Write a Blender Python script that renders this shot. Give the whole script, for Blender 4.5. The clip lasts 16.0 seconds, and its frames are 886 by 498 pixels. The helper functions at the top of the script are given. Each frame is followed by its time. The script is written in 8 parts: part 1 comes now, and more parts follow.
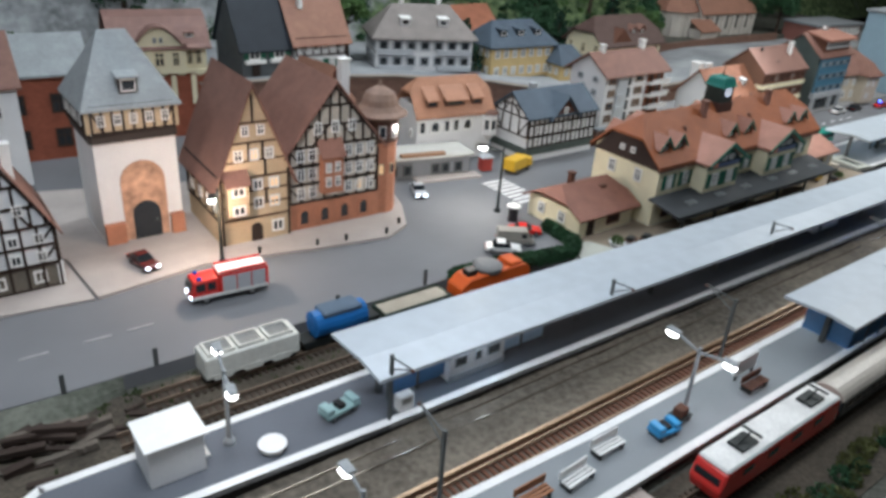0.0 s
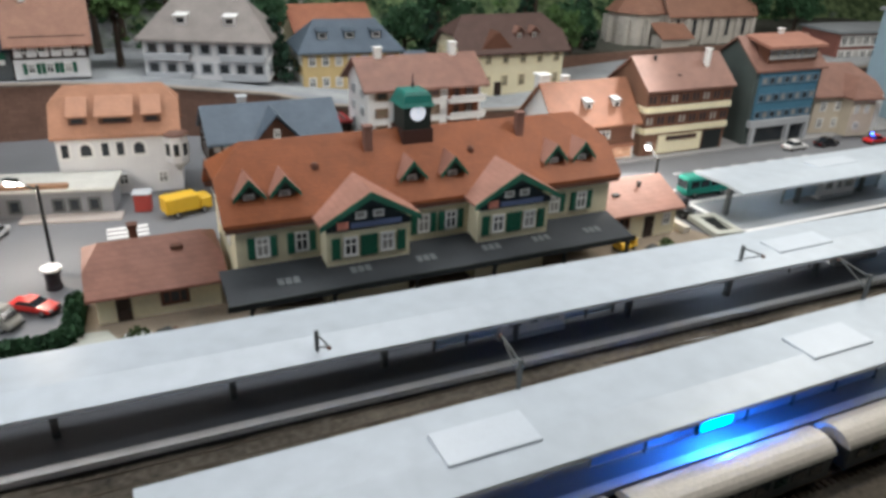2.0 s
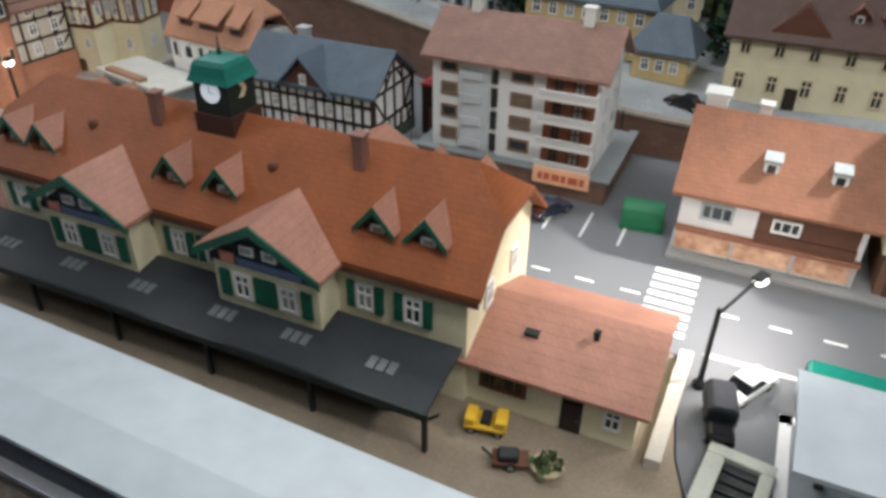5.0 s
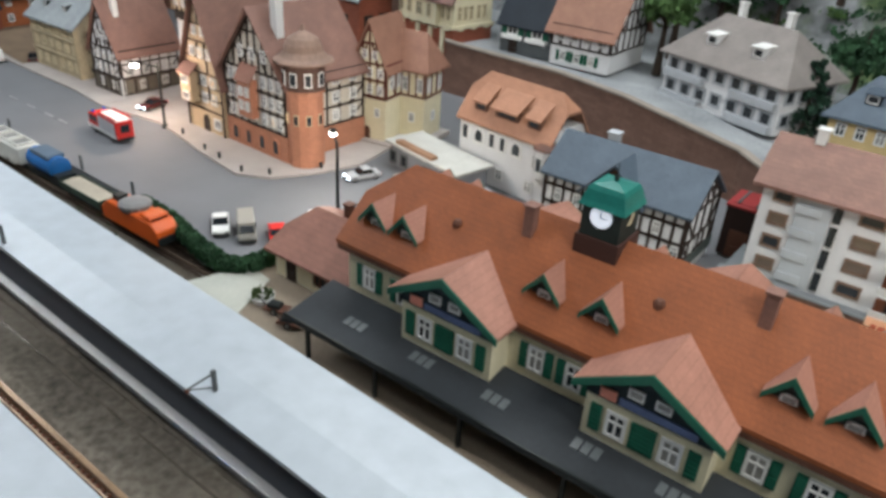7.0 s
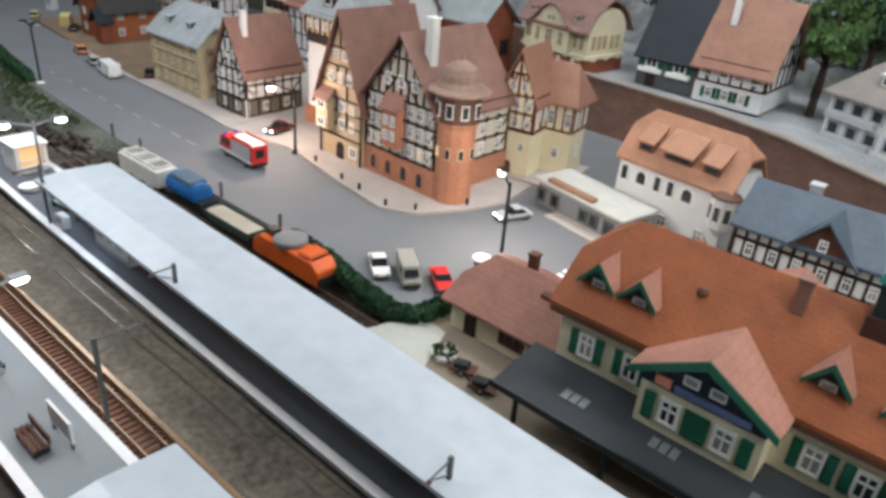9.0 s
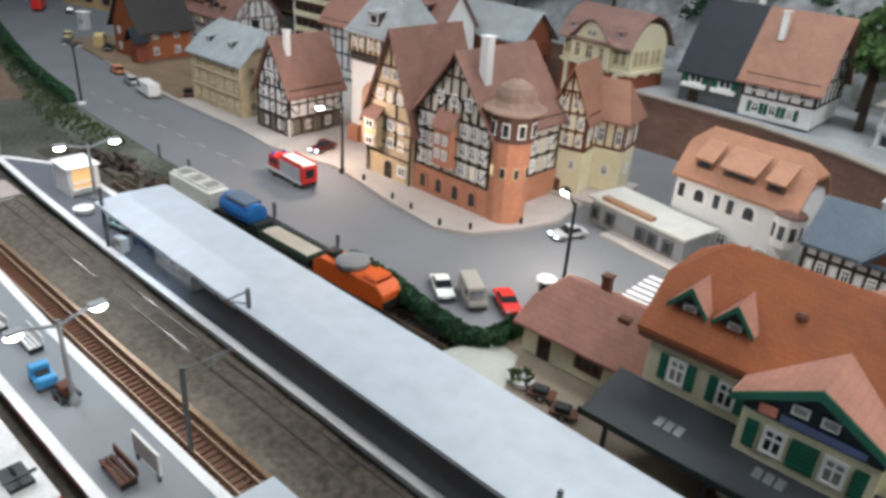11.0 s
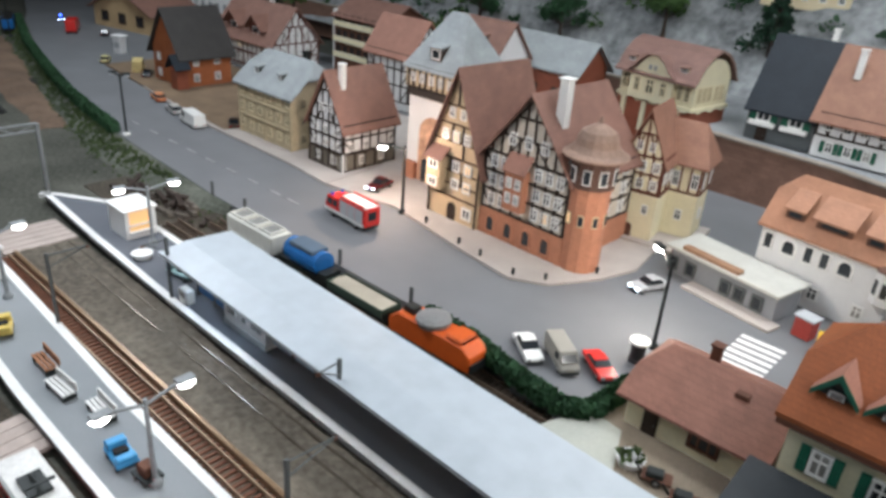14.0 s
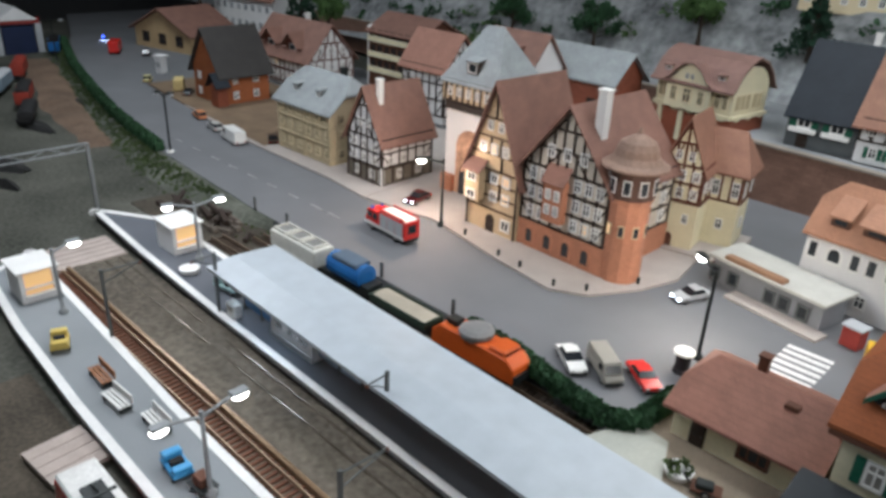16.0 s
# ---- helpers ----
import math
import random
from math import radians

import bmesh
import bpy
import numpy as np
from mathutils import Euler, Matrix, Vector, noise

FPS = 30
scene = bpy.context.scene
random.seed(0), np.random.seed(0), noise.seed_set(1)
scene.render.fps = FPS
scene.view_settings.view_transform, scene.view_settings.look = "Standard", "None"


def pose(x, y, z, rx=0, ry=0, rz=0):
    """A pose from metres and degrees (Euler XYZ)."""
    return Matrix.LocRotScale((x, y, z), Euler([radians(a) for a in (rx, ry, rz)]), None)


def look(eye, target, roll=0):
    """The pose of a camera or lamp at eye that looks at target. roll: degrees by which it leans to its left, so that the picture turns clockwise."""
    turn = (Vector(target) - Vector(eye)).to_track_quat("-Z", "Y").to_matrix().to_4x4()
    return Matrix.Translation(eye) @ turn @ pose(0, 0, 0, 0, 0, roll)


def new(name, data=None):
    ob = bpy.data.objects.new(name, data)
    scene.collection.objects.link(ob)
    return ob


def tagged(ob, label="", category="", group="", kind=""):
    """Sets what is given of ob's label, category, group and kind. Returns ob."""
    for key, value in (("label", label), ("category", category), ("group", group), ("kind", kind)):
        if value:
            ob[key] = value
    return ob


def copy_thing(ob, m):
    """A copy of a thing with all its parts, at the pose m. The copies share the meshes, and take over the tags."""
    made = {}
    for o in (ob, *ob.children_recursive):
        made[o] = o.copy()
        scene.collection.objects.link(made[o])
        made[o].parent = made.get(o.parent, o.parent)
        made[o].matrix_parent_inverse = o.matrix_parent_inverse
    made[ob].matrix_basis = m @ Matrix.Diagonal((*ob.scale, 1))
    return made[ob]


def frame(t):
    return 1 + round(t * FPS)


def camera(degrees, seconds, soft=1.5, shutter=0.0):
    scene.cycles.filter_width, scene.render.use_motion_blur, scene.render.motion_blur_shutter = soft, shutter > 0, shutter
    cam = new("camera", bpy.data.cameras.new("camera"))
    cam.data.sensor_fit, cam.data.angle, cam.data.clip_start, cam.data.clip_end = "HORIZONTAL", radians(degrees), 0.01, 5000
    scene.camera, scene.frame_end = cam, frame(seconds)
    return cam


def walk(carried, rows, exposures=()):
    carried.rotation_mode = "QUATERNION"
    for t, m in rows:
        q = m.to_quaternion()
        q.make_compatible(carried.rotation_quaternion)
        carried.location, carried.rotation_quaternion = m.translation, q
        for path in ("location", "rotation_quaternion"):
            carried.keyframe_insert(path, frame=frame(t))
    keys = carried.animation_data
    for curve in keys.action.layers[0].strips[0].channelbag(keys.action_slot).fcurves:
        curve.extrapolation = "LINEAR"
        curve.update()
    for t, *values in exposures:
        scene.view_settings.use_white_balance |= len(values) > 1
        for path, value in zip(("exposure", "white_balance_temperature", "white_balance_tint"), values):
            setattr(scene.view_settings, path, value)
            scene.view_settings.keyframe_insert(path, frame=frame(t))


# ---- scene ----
# Model railway layout, scale about 1:87. Lengths below are in plan units; U turns them into metres.
U = 0.175
cam = camera(63.0, 16.0, soft=3.4)
PATH = [
    (0, (-5.733, -2.575, 2.581), (-4.613, -1.178, 1.69), 4.4),
    (0.5, (-4.836, -2.772, 2.546), (-3.705, -1.369, 1.68), 4.5),
    (1, (-4.261, -2.809, 2.52), (-3.099, -1.406, 1.694), 3.5),
    (1.5, (-2.702, -2.882, 2.366), (-1.771, -1.348, 1.483), 2.6),
    (2, (-1.111, -2.904, 2.253), (-0.337, -1.279, 1.382), 2.3),
    (2.5, (0.263, -2.294, 2.181), (0.97, -0.663, 1.265), 5.7),
    (3, (0.956, -1.783, 2.111), (1.475, -0.129, 1.114), 7.4),
    (5.5, (2.928, -1.104, 2.245), (2.07, 0.354, 1.178), 0.1),
    (6, (2.613, -1.158, 2.342), (1.68, 0.281, 1.313), 1.2),
    (6.5, (2.201, -1.286, 2.367), (1.214, 0.128, 1.355), 2.8),
    (7, (1.748, -1.436, 2.366), (0.712, -0.022, 1.403), 3.7),
    (7.5, (1.447, -1.58, 2.364), (0.373, -0.17, 1.438), 4.0),
    (8, (1.203, -1.648, 2.374), (0.093, -0.258, 1.46), 4.4),
    (8.5, (0.948, -1.627, 2.329), (-0.171, -0.261, 1.39), 4.2),
    (9, (0.793, -1.66, 2.298), (-0.336, -0.294, 1.373), 4.8),
    (11.5, (0.443, -1.852, 2.292), (-0.718, -0.489, 1.398), 3.9),
    (12, (0.398, -1.756, 2.274), (-0.756, -0.391, 1.377), 3.5),
    (12.5, (0.279, -1.799, 2.278), (-0.888, -0.447, 1.378), 3.3),
    (13, (0.164, -1.846, 2.321), (-1.012, -0.492, 1.436), 3.6),
    (13.5, (0.022, -1.882, 2.36), (-1.17, -0.541, 1.477), 3.9),
    (14, (-0.112, -1.907, 2.378), (-1.297, -0.546, 1.515), 4.5),
    (14.5, (-0.187, -1.962, 2.364), (-1.411, -0.638, 1.5), 3.9),
    (15, (-0.163, -1.987, 2.378), (-1.437, -0.702, 1.526), 2.6),
    (15.5, (-0.17, -1.983, 2.371), (-1.461, -0.713, 1.523), 2.1),
    (16, (-0.138, -1.979, 2.403), (-1.394, -0.67, 1.562), 2.7),
]
walk(cam, [(t, look([U * v for v in eye], [U * v for v in target], roll)) for t, eye, target, roll in PATH],
     exposures=[(0.0, -0.3, 6000, 7), (1.5, -0.17, 6250, 7), (2.0, -0.15, 6400, 9), (2.5, -0.25, 6500, 10), (3.0, -0.3, 6500, 10), (5.5, -0.62, 6250, 7), (6.0, -0.56, 6250, 7), (6.5, -0.26, 6250, 7), (7.0, -0.15, 6250, 7), (8.0, -0.1, 6300, 8), (9.0, -0.05, 6300, 9), (12.5, -0.06, 6200, 8), (14.5, -0.02, 6200, 8), (16.0, -0.25, 6200, 8)])

# ---- light: a dim exhibition hall ----
world = bpy.data.worlds.new("hall")
scene.world = world
world.use_nodes = True
world.node_tree.nodes["Background"].inputs[0].default_value = (0.75, 0.85, 1.0, 1)
world.node_tree.nodes["Background"].inputs[1].default_value = 0.001
scene.view_settings.exposure = 0.0


def area_lamp(name, x, y, z, sx, sy, watts, colour, tx=0.0, ty=0.0):
    data = bpy.data.lights.new(name, "AREA")
    data.shape, data.size, data.size_y, data.energy, data.color = "RECTANGLE", sx, sy, watts, colour
    ob = new(name, data)
    ob.matrix_world = look((x, y, z), (x + tx, y + ty, z - 1))
    return ob


# Unseen lamps, added and tuned to brighten each part of the layout.
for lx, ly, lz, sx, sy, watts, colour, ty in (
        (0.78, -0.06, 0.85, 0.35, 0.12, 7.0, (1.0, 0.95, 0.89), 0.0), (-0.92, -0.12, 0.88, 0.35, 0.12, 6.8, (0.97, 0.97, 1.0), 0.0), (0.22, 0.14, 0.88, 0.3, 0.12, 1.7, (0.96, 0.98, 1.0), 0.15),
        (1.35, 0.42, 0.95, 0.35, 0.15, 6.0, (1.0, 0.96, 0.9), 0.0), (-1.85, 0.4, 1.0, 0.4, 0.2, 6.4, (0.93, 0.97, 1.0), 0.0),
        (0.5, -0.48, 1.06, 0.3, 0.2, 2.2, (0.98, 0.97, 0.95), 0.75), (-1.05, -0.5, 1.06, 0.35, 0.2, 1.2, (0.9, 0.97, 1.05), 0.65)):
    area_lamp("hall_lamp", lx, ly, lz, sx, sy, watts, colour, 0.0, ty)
# Two more added unseen lamps: a long one behind, a weak front fill.
area_lamp("hall_lamp", -0.12, 0.7, 1.0, 1.2, 0.2, 12.0, (0.97, 0.97, 0.97), 0.0, -0.12)
area_lamp("hall_lamp", -0.2, -0.7, 1.62, 2.4, 0.3, 0.45, (0.86, 0.94, 1.02))


spot = bpy.data.lights.new("spot_lamp", "SPOT")
spot.energy, spot.color, spot.spot_size, spot.spot_blend, spot.shadow_soft_size = 130, (1.0, 0.93, 0.87), math.radians(21), 0.9, 0.03
new("spot_lamp", spot).matrix_world = look((1.0, 0.66, 0.7), (2.45 * U, 1.85 * U, 0.02))


def glow_lamp(x, y, z, watts, colour, radius=0.02):
    data = bpy.data.lights.new("bulb", "POINT")
    data.energy, data.color, data.shadow_soft_size = watts, colour, radius * U
    ob = new("bulb", data)
    ob.location = (x * U, y * U, z * U)
    return ob


# ---- materials ----
MATS = {}


def mat(name, colour, rough=0.7, metal=0.0, var=0.25, grain=60.0, patch=6.0, bump=0.15, second=None, emit=0.0, spec=0.4, per_object=0.0):
    """Colour that varies at two scales, with a fine relief. Grain and patch: repeats a plan unit."""
    if name in MATS:
        return MATS[name]
    m = bpy.data.materials.new(name)
    m.use_nodes = True
    nt = m.node_tree
    bsdf = nt.nodes["Principled BSDF"]
    bsdf.inputs["Roughness"].default_value = rough
    bsdf.inputs["Metallic"].default_value = metal
    bsdf.inputs["Specular IOR Level"].default_value = spec
    tc = nt.nodes.new("ShaderNodeTexCoord")
    n1 = nt.nodes.new("ShaderNodeTexNoise")
    n1.inputs["Scale"].default_value, n1.inputs["Detail"].default_value = grain / U, 4
    n2 = nt.nodes.new("ShaderNodeTexNoise")
    n2.inputs["Scale"].default_value, n2.inputs["Detail"].default_value = patch / U, 3
    nt.links.new(tc.outputs["Object"], n1.inputs["Vector"])
    nt.links.new(tc.outputs["Object"], n2.inputs["Vector"])
    mix = nt.nodes.new("ShaderNodeMix")
    mix.data_type = "RGBA"
    dark = [c * (1 - var) for c in colour] + [1]
    light = list(second or [min(1, c * (1 + var * 0.6)) for c in colour]) + [1]
    mix.inputs[6].default_value, mix.inputs[7].default_value = dark, light
    add = nt.nodes.new("ShaderNodeMath")
    add.operation = "MULTIPLY_ADD"
    add.inputs[1].default_value = 0.45
    nt.links.new(n1.outputs[0], add.inputs[0])
    scaled = nt.nodes.new("ShaderNodeMath")
    scaled.operation = "MULTIPLY"
    scaled.inputs[1].default_value = 0.55
    nt.links.new(n2.outputs[0], scaled.inputs[0])
    nt.links.new(scaled.outputs[0], add.inputs[2])
    last = add.outputs[0]
    if per_object:
        info = nt.nodes.new("ShaderNodeObjectInfo")
        more = nt.nodes.new("ShaderNodeMath")
        more.operation, more.inputs[1].default_value = "MULTIPLY_ADD", per_object
        nt.links.new(info.outputs["Random"], more.inputs[0])
        nt.links.new(last, more.inputs[2])
        last = more.outputs[0]
    ramp = nt.nodes.new("ShaderNodeMapRange")
    ramp.inputs[1].default_value, ramp.inputs[2].default_value = 0.3, 0.7 + per_object
    nt.links.new(last, ramp.inputs[0])
    nt.links.new(ramp.outputs[0], mix.inputs[0])
    nt.links.new(mix.outputs[2], bsdf.inputs["Base Color"])
    if bump:
        b = nt.nodes.new("ShaderNodeBump")
        b.inputs["Strength"].default_value, b.inputs["Distance"].default_value = bump, 0.004 * U
        nt.links.new(n1.outputs[0], b.inputs["Height"])
        nt.links.new(b.outputs[0], bsdf.inputs["Normal"])
    if emit:
        bsdf.inputs["Emission Color"].default_value = [*colour, 1]
        bsdf.inputs["Emission Strength"].default_value = emit
    MATS[name] = m
    return m


def tiled(name, colour, rows=46.0, rough=0.58, var=0.25, spec=0.35, brick=False, mortar=None, cols=46.0):
    """Roof tiles or bricks: courses follow the height, staggered pieces follow the plan."""
    if name in MATS:
        return MATS[name]
    m = mat(name, colour, rough=rough, var=var, spec=spec, grain=90, patch=7, bump=0)
    nt = m.node_tree
    bsdf = nt.nodes["Principled BSDF"]
    tc = nt.nodes["Texture Coordinate"]
    sep = nt.nodes.new("ShaderNodeSeparateXYZ")
    nt.links.new(tc.outputs["Object"], sep.inputs[0])
    add = nt.nodes.new("ShaderNodeMath")
    nt.links.new(sep.outputs[0], add.inputs[0])
    nt.links.new(sep.outputs[1], add.inputs[1])
    com = nt.nodes.new("ShaderNodeCombineXYZ")
    nt.links.new(add.outputs[0], com.inputs[0])
    nt.links.new(sep.outputs[2], com.inputs[1])
    br = nt.nodes.new("ShaderNodeTexBrick")
    br.inputs["Scale"].default_value = rows / U
    br.inputs["Mortar Size"].default_value = 0.06
    br.inputs["Brick Width"].default_value, br.inputs["Row Height"].default_value = (2.2, 1.0) if brick else (1.3, 1.0)
    br.inputs["Color1"].default_value = (1, 1, 1, 1)
    br.inputs["Color2"].default_value = (0.75, 0.75, 0.75, 1)
    br.inputs["Mortar"].default_value = (*[v for v in (mortar or (0.45, 0.45, 0.45))], 1)
    nt.links.new(com.outputs[0], br.inputs["Vector"])
    mul = nt.nodes.new("ShaderNodeMix")
    mul.data_type, mul.blend_type = "RGBA", "MULTIPLY"
    mul.inputs[0].default_value = 0.75 if brick else 0.42
    src = bsdf.inputs["Base Color"].links[0].from_socket
    nt.links.new(src, mul.inputs[6])
    nt.links.new(br.outputs[0], mul.inputs[7])
    nt.links.new(mul.outputs[2], bsdf.inputs["Base Color"])
    b = nt.nodes.new("ShaderNodeBump")
    b.inputs["Strength"].default_value, b.inputs["Distance"].default_value = 0.5 if brick else 0.3, 0.006 * U
    nt.links.new(br.outputs[0], b.inputs["Height"])
    nt.links.new(b.outputs[0], bsdf.inputs["Normal"])
    return m


def glass(name, colour, rough=0.12, emit=0.0, emit_colour=(1, 0.62, 0.28)):
    if name in MATS:
        return MATS[name]
    m = bpy.data.materials.new(name)
    m.use_nodes = True
    b = m.node_tree.nodes["Principled BSDF"]
    b.inputs["Base Color"].default_value = (*colour, 1)
    b.inputs["Roughness"].default_value = rough
    if emit:
        b.inputs["Emission Color"].default_value = (*emit_colour, 1)
        b.inputs["Emission Strength"].default_value = emit
    MATS[name] = m
    return m


ASPHALT = mat("asphalt", (0.155, 0.16, 0.17), 0.75, var=0.18, grain=140, patch=1.6)
PAVING = mat("pale paving", (0.42, 0.38, 0.35), 0.85, var=0.2, grain=120, patch=4)
CONCRETE = mat("platform asphalt", (0.25, 0.27, 0.285), 0.85, var=0.15, grain=100, patch=2.5)
WHITE_EDGE = mat("white platform edge", (0.78, 0.78, 0.77), 0.6, var=0.12, grain=60)
BALLAST = mat("ballast", (0.085, 0.072, 0.055), 0.95, var=0.7, grain=26, patch=1.1, bump=0.8, second=(0.22, 0.19, 0.15))
SOIL = mat("soil and grass", (0.025, 0.034, 0.022), 0.95, var=0.6, grain=30, patch=1.0, bump=1.0, second=(0.125, 0.125, 0.105))
GRASS = mat("grass scatter", (0.05, 0.09, 0.035), 0.95, var=0.5, grain=70, patch=4, bump=1.0, second=(0.1, 0.14, 0.05))
ROOF_SHEET = mat("white roof sheet", (0.45, 0.5, 0.545), 0.38, var=0.15, grain=9, patch=0.7, bump=0.03, spec=0.5)
RAIL = mat("rail steel", (0.2, 0.15, 0.11), 0.5, metal=0.35, var=0.3, bump=0)
# Brighter copy of the rail colour, for the light the main rails catch.
RAIL_LIT = mat("lit rail", (0.38, 0.27, 0.18), 0.4, metal=0.4, var=0.3, bump=0)
# Darker sleepers and ballast for the sidings and the outer track.
SLEEPER_DARK = mat("dark brown sleeper", (0.06, 0.04, 0.028), 0.9, var=0.4)
BALLAST_DARK = mat("dark brown ballast", (0.045, 0.04, 0.03), 0.95, var=0.6, grain=45, patch=1.8, bump=1.0, second=(0.12, 0.1, 0.075))
RUST = mat("rusty sleeper", (0.15, 0.062, 0.035), 0.85, var=0.35, per_object=0.2)
DARKMETAL = mat("dark metal", (0.02, 0.025, 0.025), 0.45, metal=0.3, var=0.2, bump=0.05)
GREYMETAL = mat("grey metal", (0.12, 0.13, 0.13), 0.5, metal=0.4, var=0.2, bump=0.05)
TIMBER = mat("dark timber", (0.035, 0.022, 0.016), 0.8, var=0.4, grain=90)
REDTIMBER = mat("red brown timber", (0.13, 0.04, 0.025), 0.8, var=0.35, grain=90)
BROWNWOOD = mat("brown boards", (0.12, 0.05, 0.03), 0.75, var=0.3, grain=80)
GREEN = mat("green paint", (0.012, 0.11, 0.065), 0.5, var=0.25)
TEAL = mat("patina green", (0.02, 0.17, 0.14), 0.4, var=0.25, patch=10)
WHITE = mat("white paint", (0.78, 0.78, 0.76), 0.55, var=0.08)
CREAM = mat("cream plaster", (0.66, 0.57, 0.38), 0.8, var=0.12)
PALECREAM = mat("pale cream plaster", (0.74, 0.68, 0.48), 0.8, var=0.12)
YELLOW = mat("yellow plaster", (0.64, 0.48, 0.23), 0.8, var=0.15)
WHITEWALL = mat("white plaster", (0.74, 0.74, 0.74), 0.8, var=0.08)
GREYWALL = mat("grey plaster", (0.42, 0.44, 0.46), 0.8, var=0.12)
SAND = mat("sandstone", (0.5, 0.42, 0.28), 0.85, var=0.3, grain=40)
PINKSTONE = mat("red sandstone", (0.45, 0.2, 0.12), 0.85, var=0.25, grain=40)
BEIGE = mat("beige plaster", (0.55, 0.43, 0.28), 0.8, var=0.2)
BRICK = tiled("red brick", (0.3, 0.09, 0.05), rows=60, brick=True, mortar=(0.8, 0.75, 0.7))
STONEWALL = tiled("brown stone blocks", (0.2, 0.115, 0.085), rows=26, brick=True, mortar=(0.6, 0.58, 0.55))
TILE_ORANGE = tiled("orange roof tiles", (0.285, 0.085, 0.028), rows=55)
TILE_BROWN = tiled("brown roof tiles", (0.25, 0.135, 0.105), rows=50)
TILE_PINK = tiled("faded red tiles", (0.37, 0.18, 0.13), rows=50)
TILE_RED = tiled("light red tiles", (0.42, 0.17, 0.1), rows=50)
TILE_FADED = tiled("weathered brown red tiles", (0.31, 0.16, 0.11), rows=50)
TILE_PALE = tiled("pale tan tiles", (0.43, 0.215, 0.13), rows=50)
SLATE = tiled("blue grey slate", (0.09, 0.12, 0.155), rows=60)
SLATE_DARK = tiled("dark slate", (0.017, 0.024, 0.034), rows=60)
SLATE_PALE = tiled("pale grey slate", (0.34, 0.37, 0.38), rows=60)
CANOPY = mat("dark grey canopy roof", (0.026, 0.031, 0.036), 0.7, var=0.2, grain=40)
PANE = glass("window glass", (0.03, 0.035, 0.04))
PANE_CURTAIN = glass("curtained window", (0.3, 0.29, 0.27), 0.3)
PANE_LIT = glass("lit window", (0.5, 0.4, 0.25), 0.3, emit=0.6)
SHOPGLASS = mat("shop window display", (0.5, 0.14, 0.06), 0.3, var=0.5, grain=22, patch=9, bump=0, second=(0.85, 0.6, 0.42), emit=0.12)
SHOP_ROOF = tiled("warm brown tiles", (0.27, 0.115, 0.065), rows=50)
WARMBROWN = mat("warm brown cladding", (0.19, 0.1, 0.065), 0.75, var=0.2, grain=80)


def emitter(name, colour, strength):
    m = bpy.data.materials.new(name)
    m.use_nodes = True
    b = m.node_tree.nodes["Principled BSDF"]
    b.inputs["Base Color"].default_value = (*colour, 1)
    b.inputs["Emission Color"].default_value = (*colour, 1)
    b.inputs["Emission Strength"].default_value = strength
    return m


LAMP_WHITE = emitter("lamp glow", (1.0, 0.95, 0.9), 14)
HEADLIGHT = emitter("headlight glow", (0.75, 0.85, 1.0), 10)
REDLIGHT = emitter("tail light", (1.0, 0.06, 0.04), 2)
BLUELIGHT = emitter("blue light", (0.05, 0.12, 1.0), 12)


# ---- mesh helpers ----
def box(bm, x0, x1, y0, y1, z0, z1):
    vs = [bm.verts.new(p) for p in ((x0, y0, z0), (x1, y0, z0), (x1, y1, z0), (x0, y1, z0), (x0, y0, z1), (x1, y0, z1), (x1, y1, z1), (x0, y1, z1))]
    for f in ((3, 2, 1, 0), (4, 5, 6, 7), (0, 1, 5, 4), (1, 2, 6, 5), (2, 3, 7, 6), (3, 0, 4, 7)):
        bm.faces.new([vs[i] for i in f])
    return vs


def boxes(*many):
    bm = bmesh.new()
    for b in many:
        box(bm, *b)
    return bm


def extrude(bm, ring, lift):
    """A closed solid from a ring of 3D points, pushed by the vector lift."""
    a = [bm.verts.new(p) for p in ring]
    b = [bm.verts.new(Vector(p) + Vector(lift)) for p in ring]
    n = len(a)
    bm.faces.new(a)
    bm.faces.new(b[::-1])
    for i in range(n):
        bm.faces.new((a[i], b[i], b[(i + 1) % n], a[(i + 1) % n]))
    return bm


def shell(bm, points, faces, thick):
    """Roof planes with thickness: top faces, the same faces below, and rims."""
    top = [bm.verts.new(p) for p in points]
    low = [bm.verts.new((p[0], p[1], p[2] - thick)) for p in points]
    edges = {}
    for f in faces:
        bm.faces.new([top[i] for i in f])
        bm.faces.new([low[i] for i in reversed(f)])
        for a, b in zip(f, f[1:] + f[:1]):
            edges[(a, b)] = True
    for a, b in edges:
        if (b, a) not in edges:
            bm.faces.new((top[a], low[a], low[b], top[b]))
    return bm


def tube(bm, rings, n=12):
    """A solid of revolution about z from (radius, z) pairs, closed at both ends."""
    loops = []
    for r, z in rings:
        loops.append([bm.verts.new((max(r, 1e-4) * math.cos(math.tau * i / n), max(r, 1e-4) * math.sin(math.tau * i / n), z)) for i in range(n)])
    for a, b in zip(loops, loops[1:]):
        for i in range(n):
            bm.faces.new((a[i], a[(i + 1) % n], b[(i + 1) % n], b[i]))
    bm.faces.new(loops[0][::-1])
    bm.faces.new(loops[-1])
    return bm


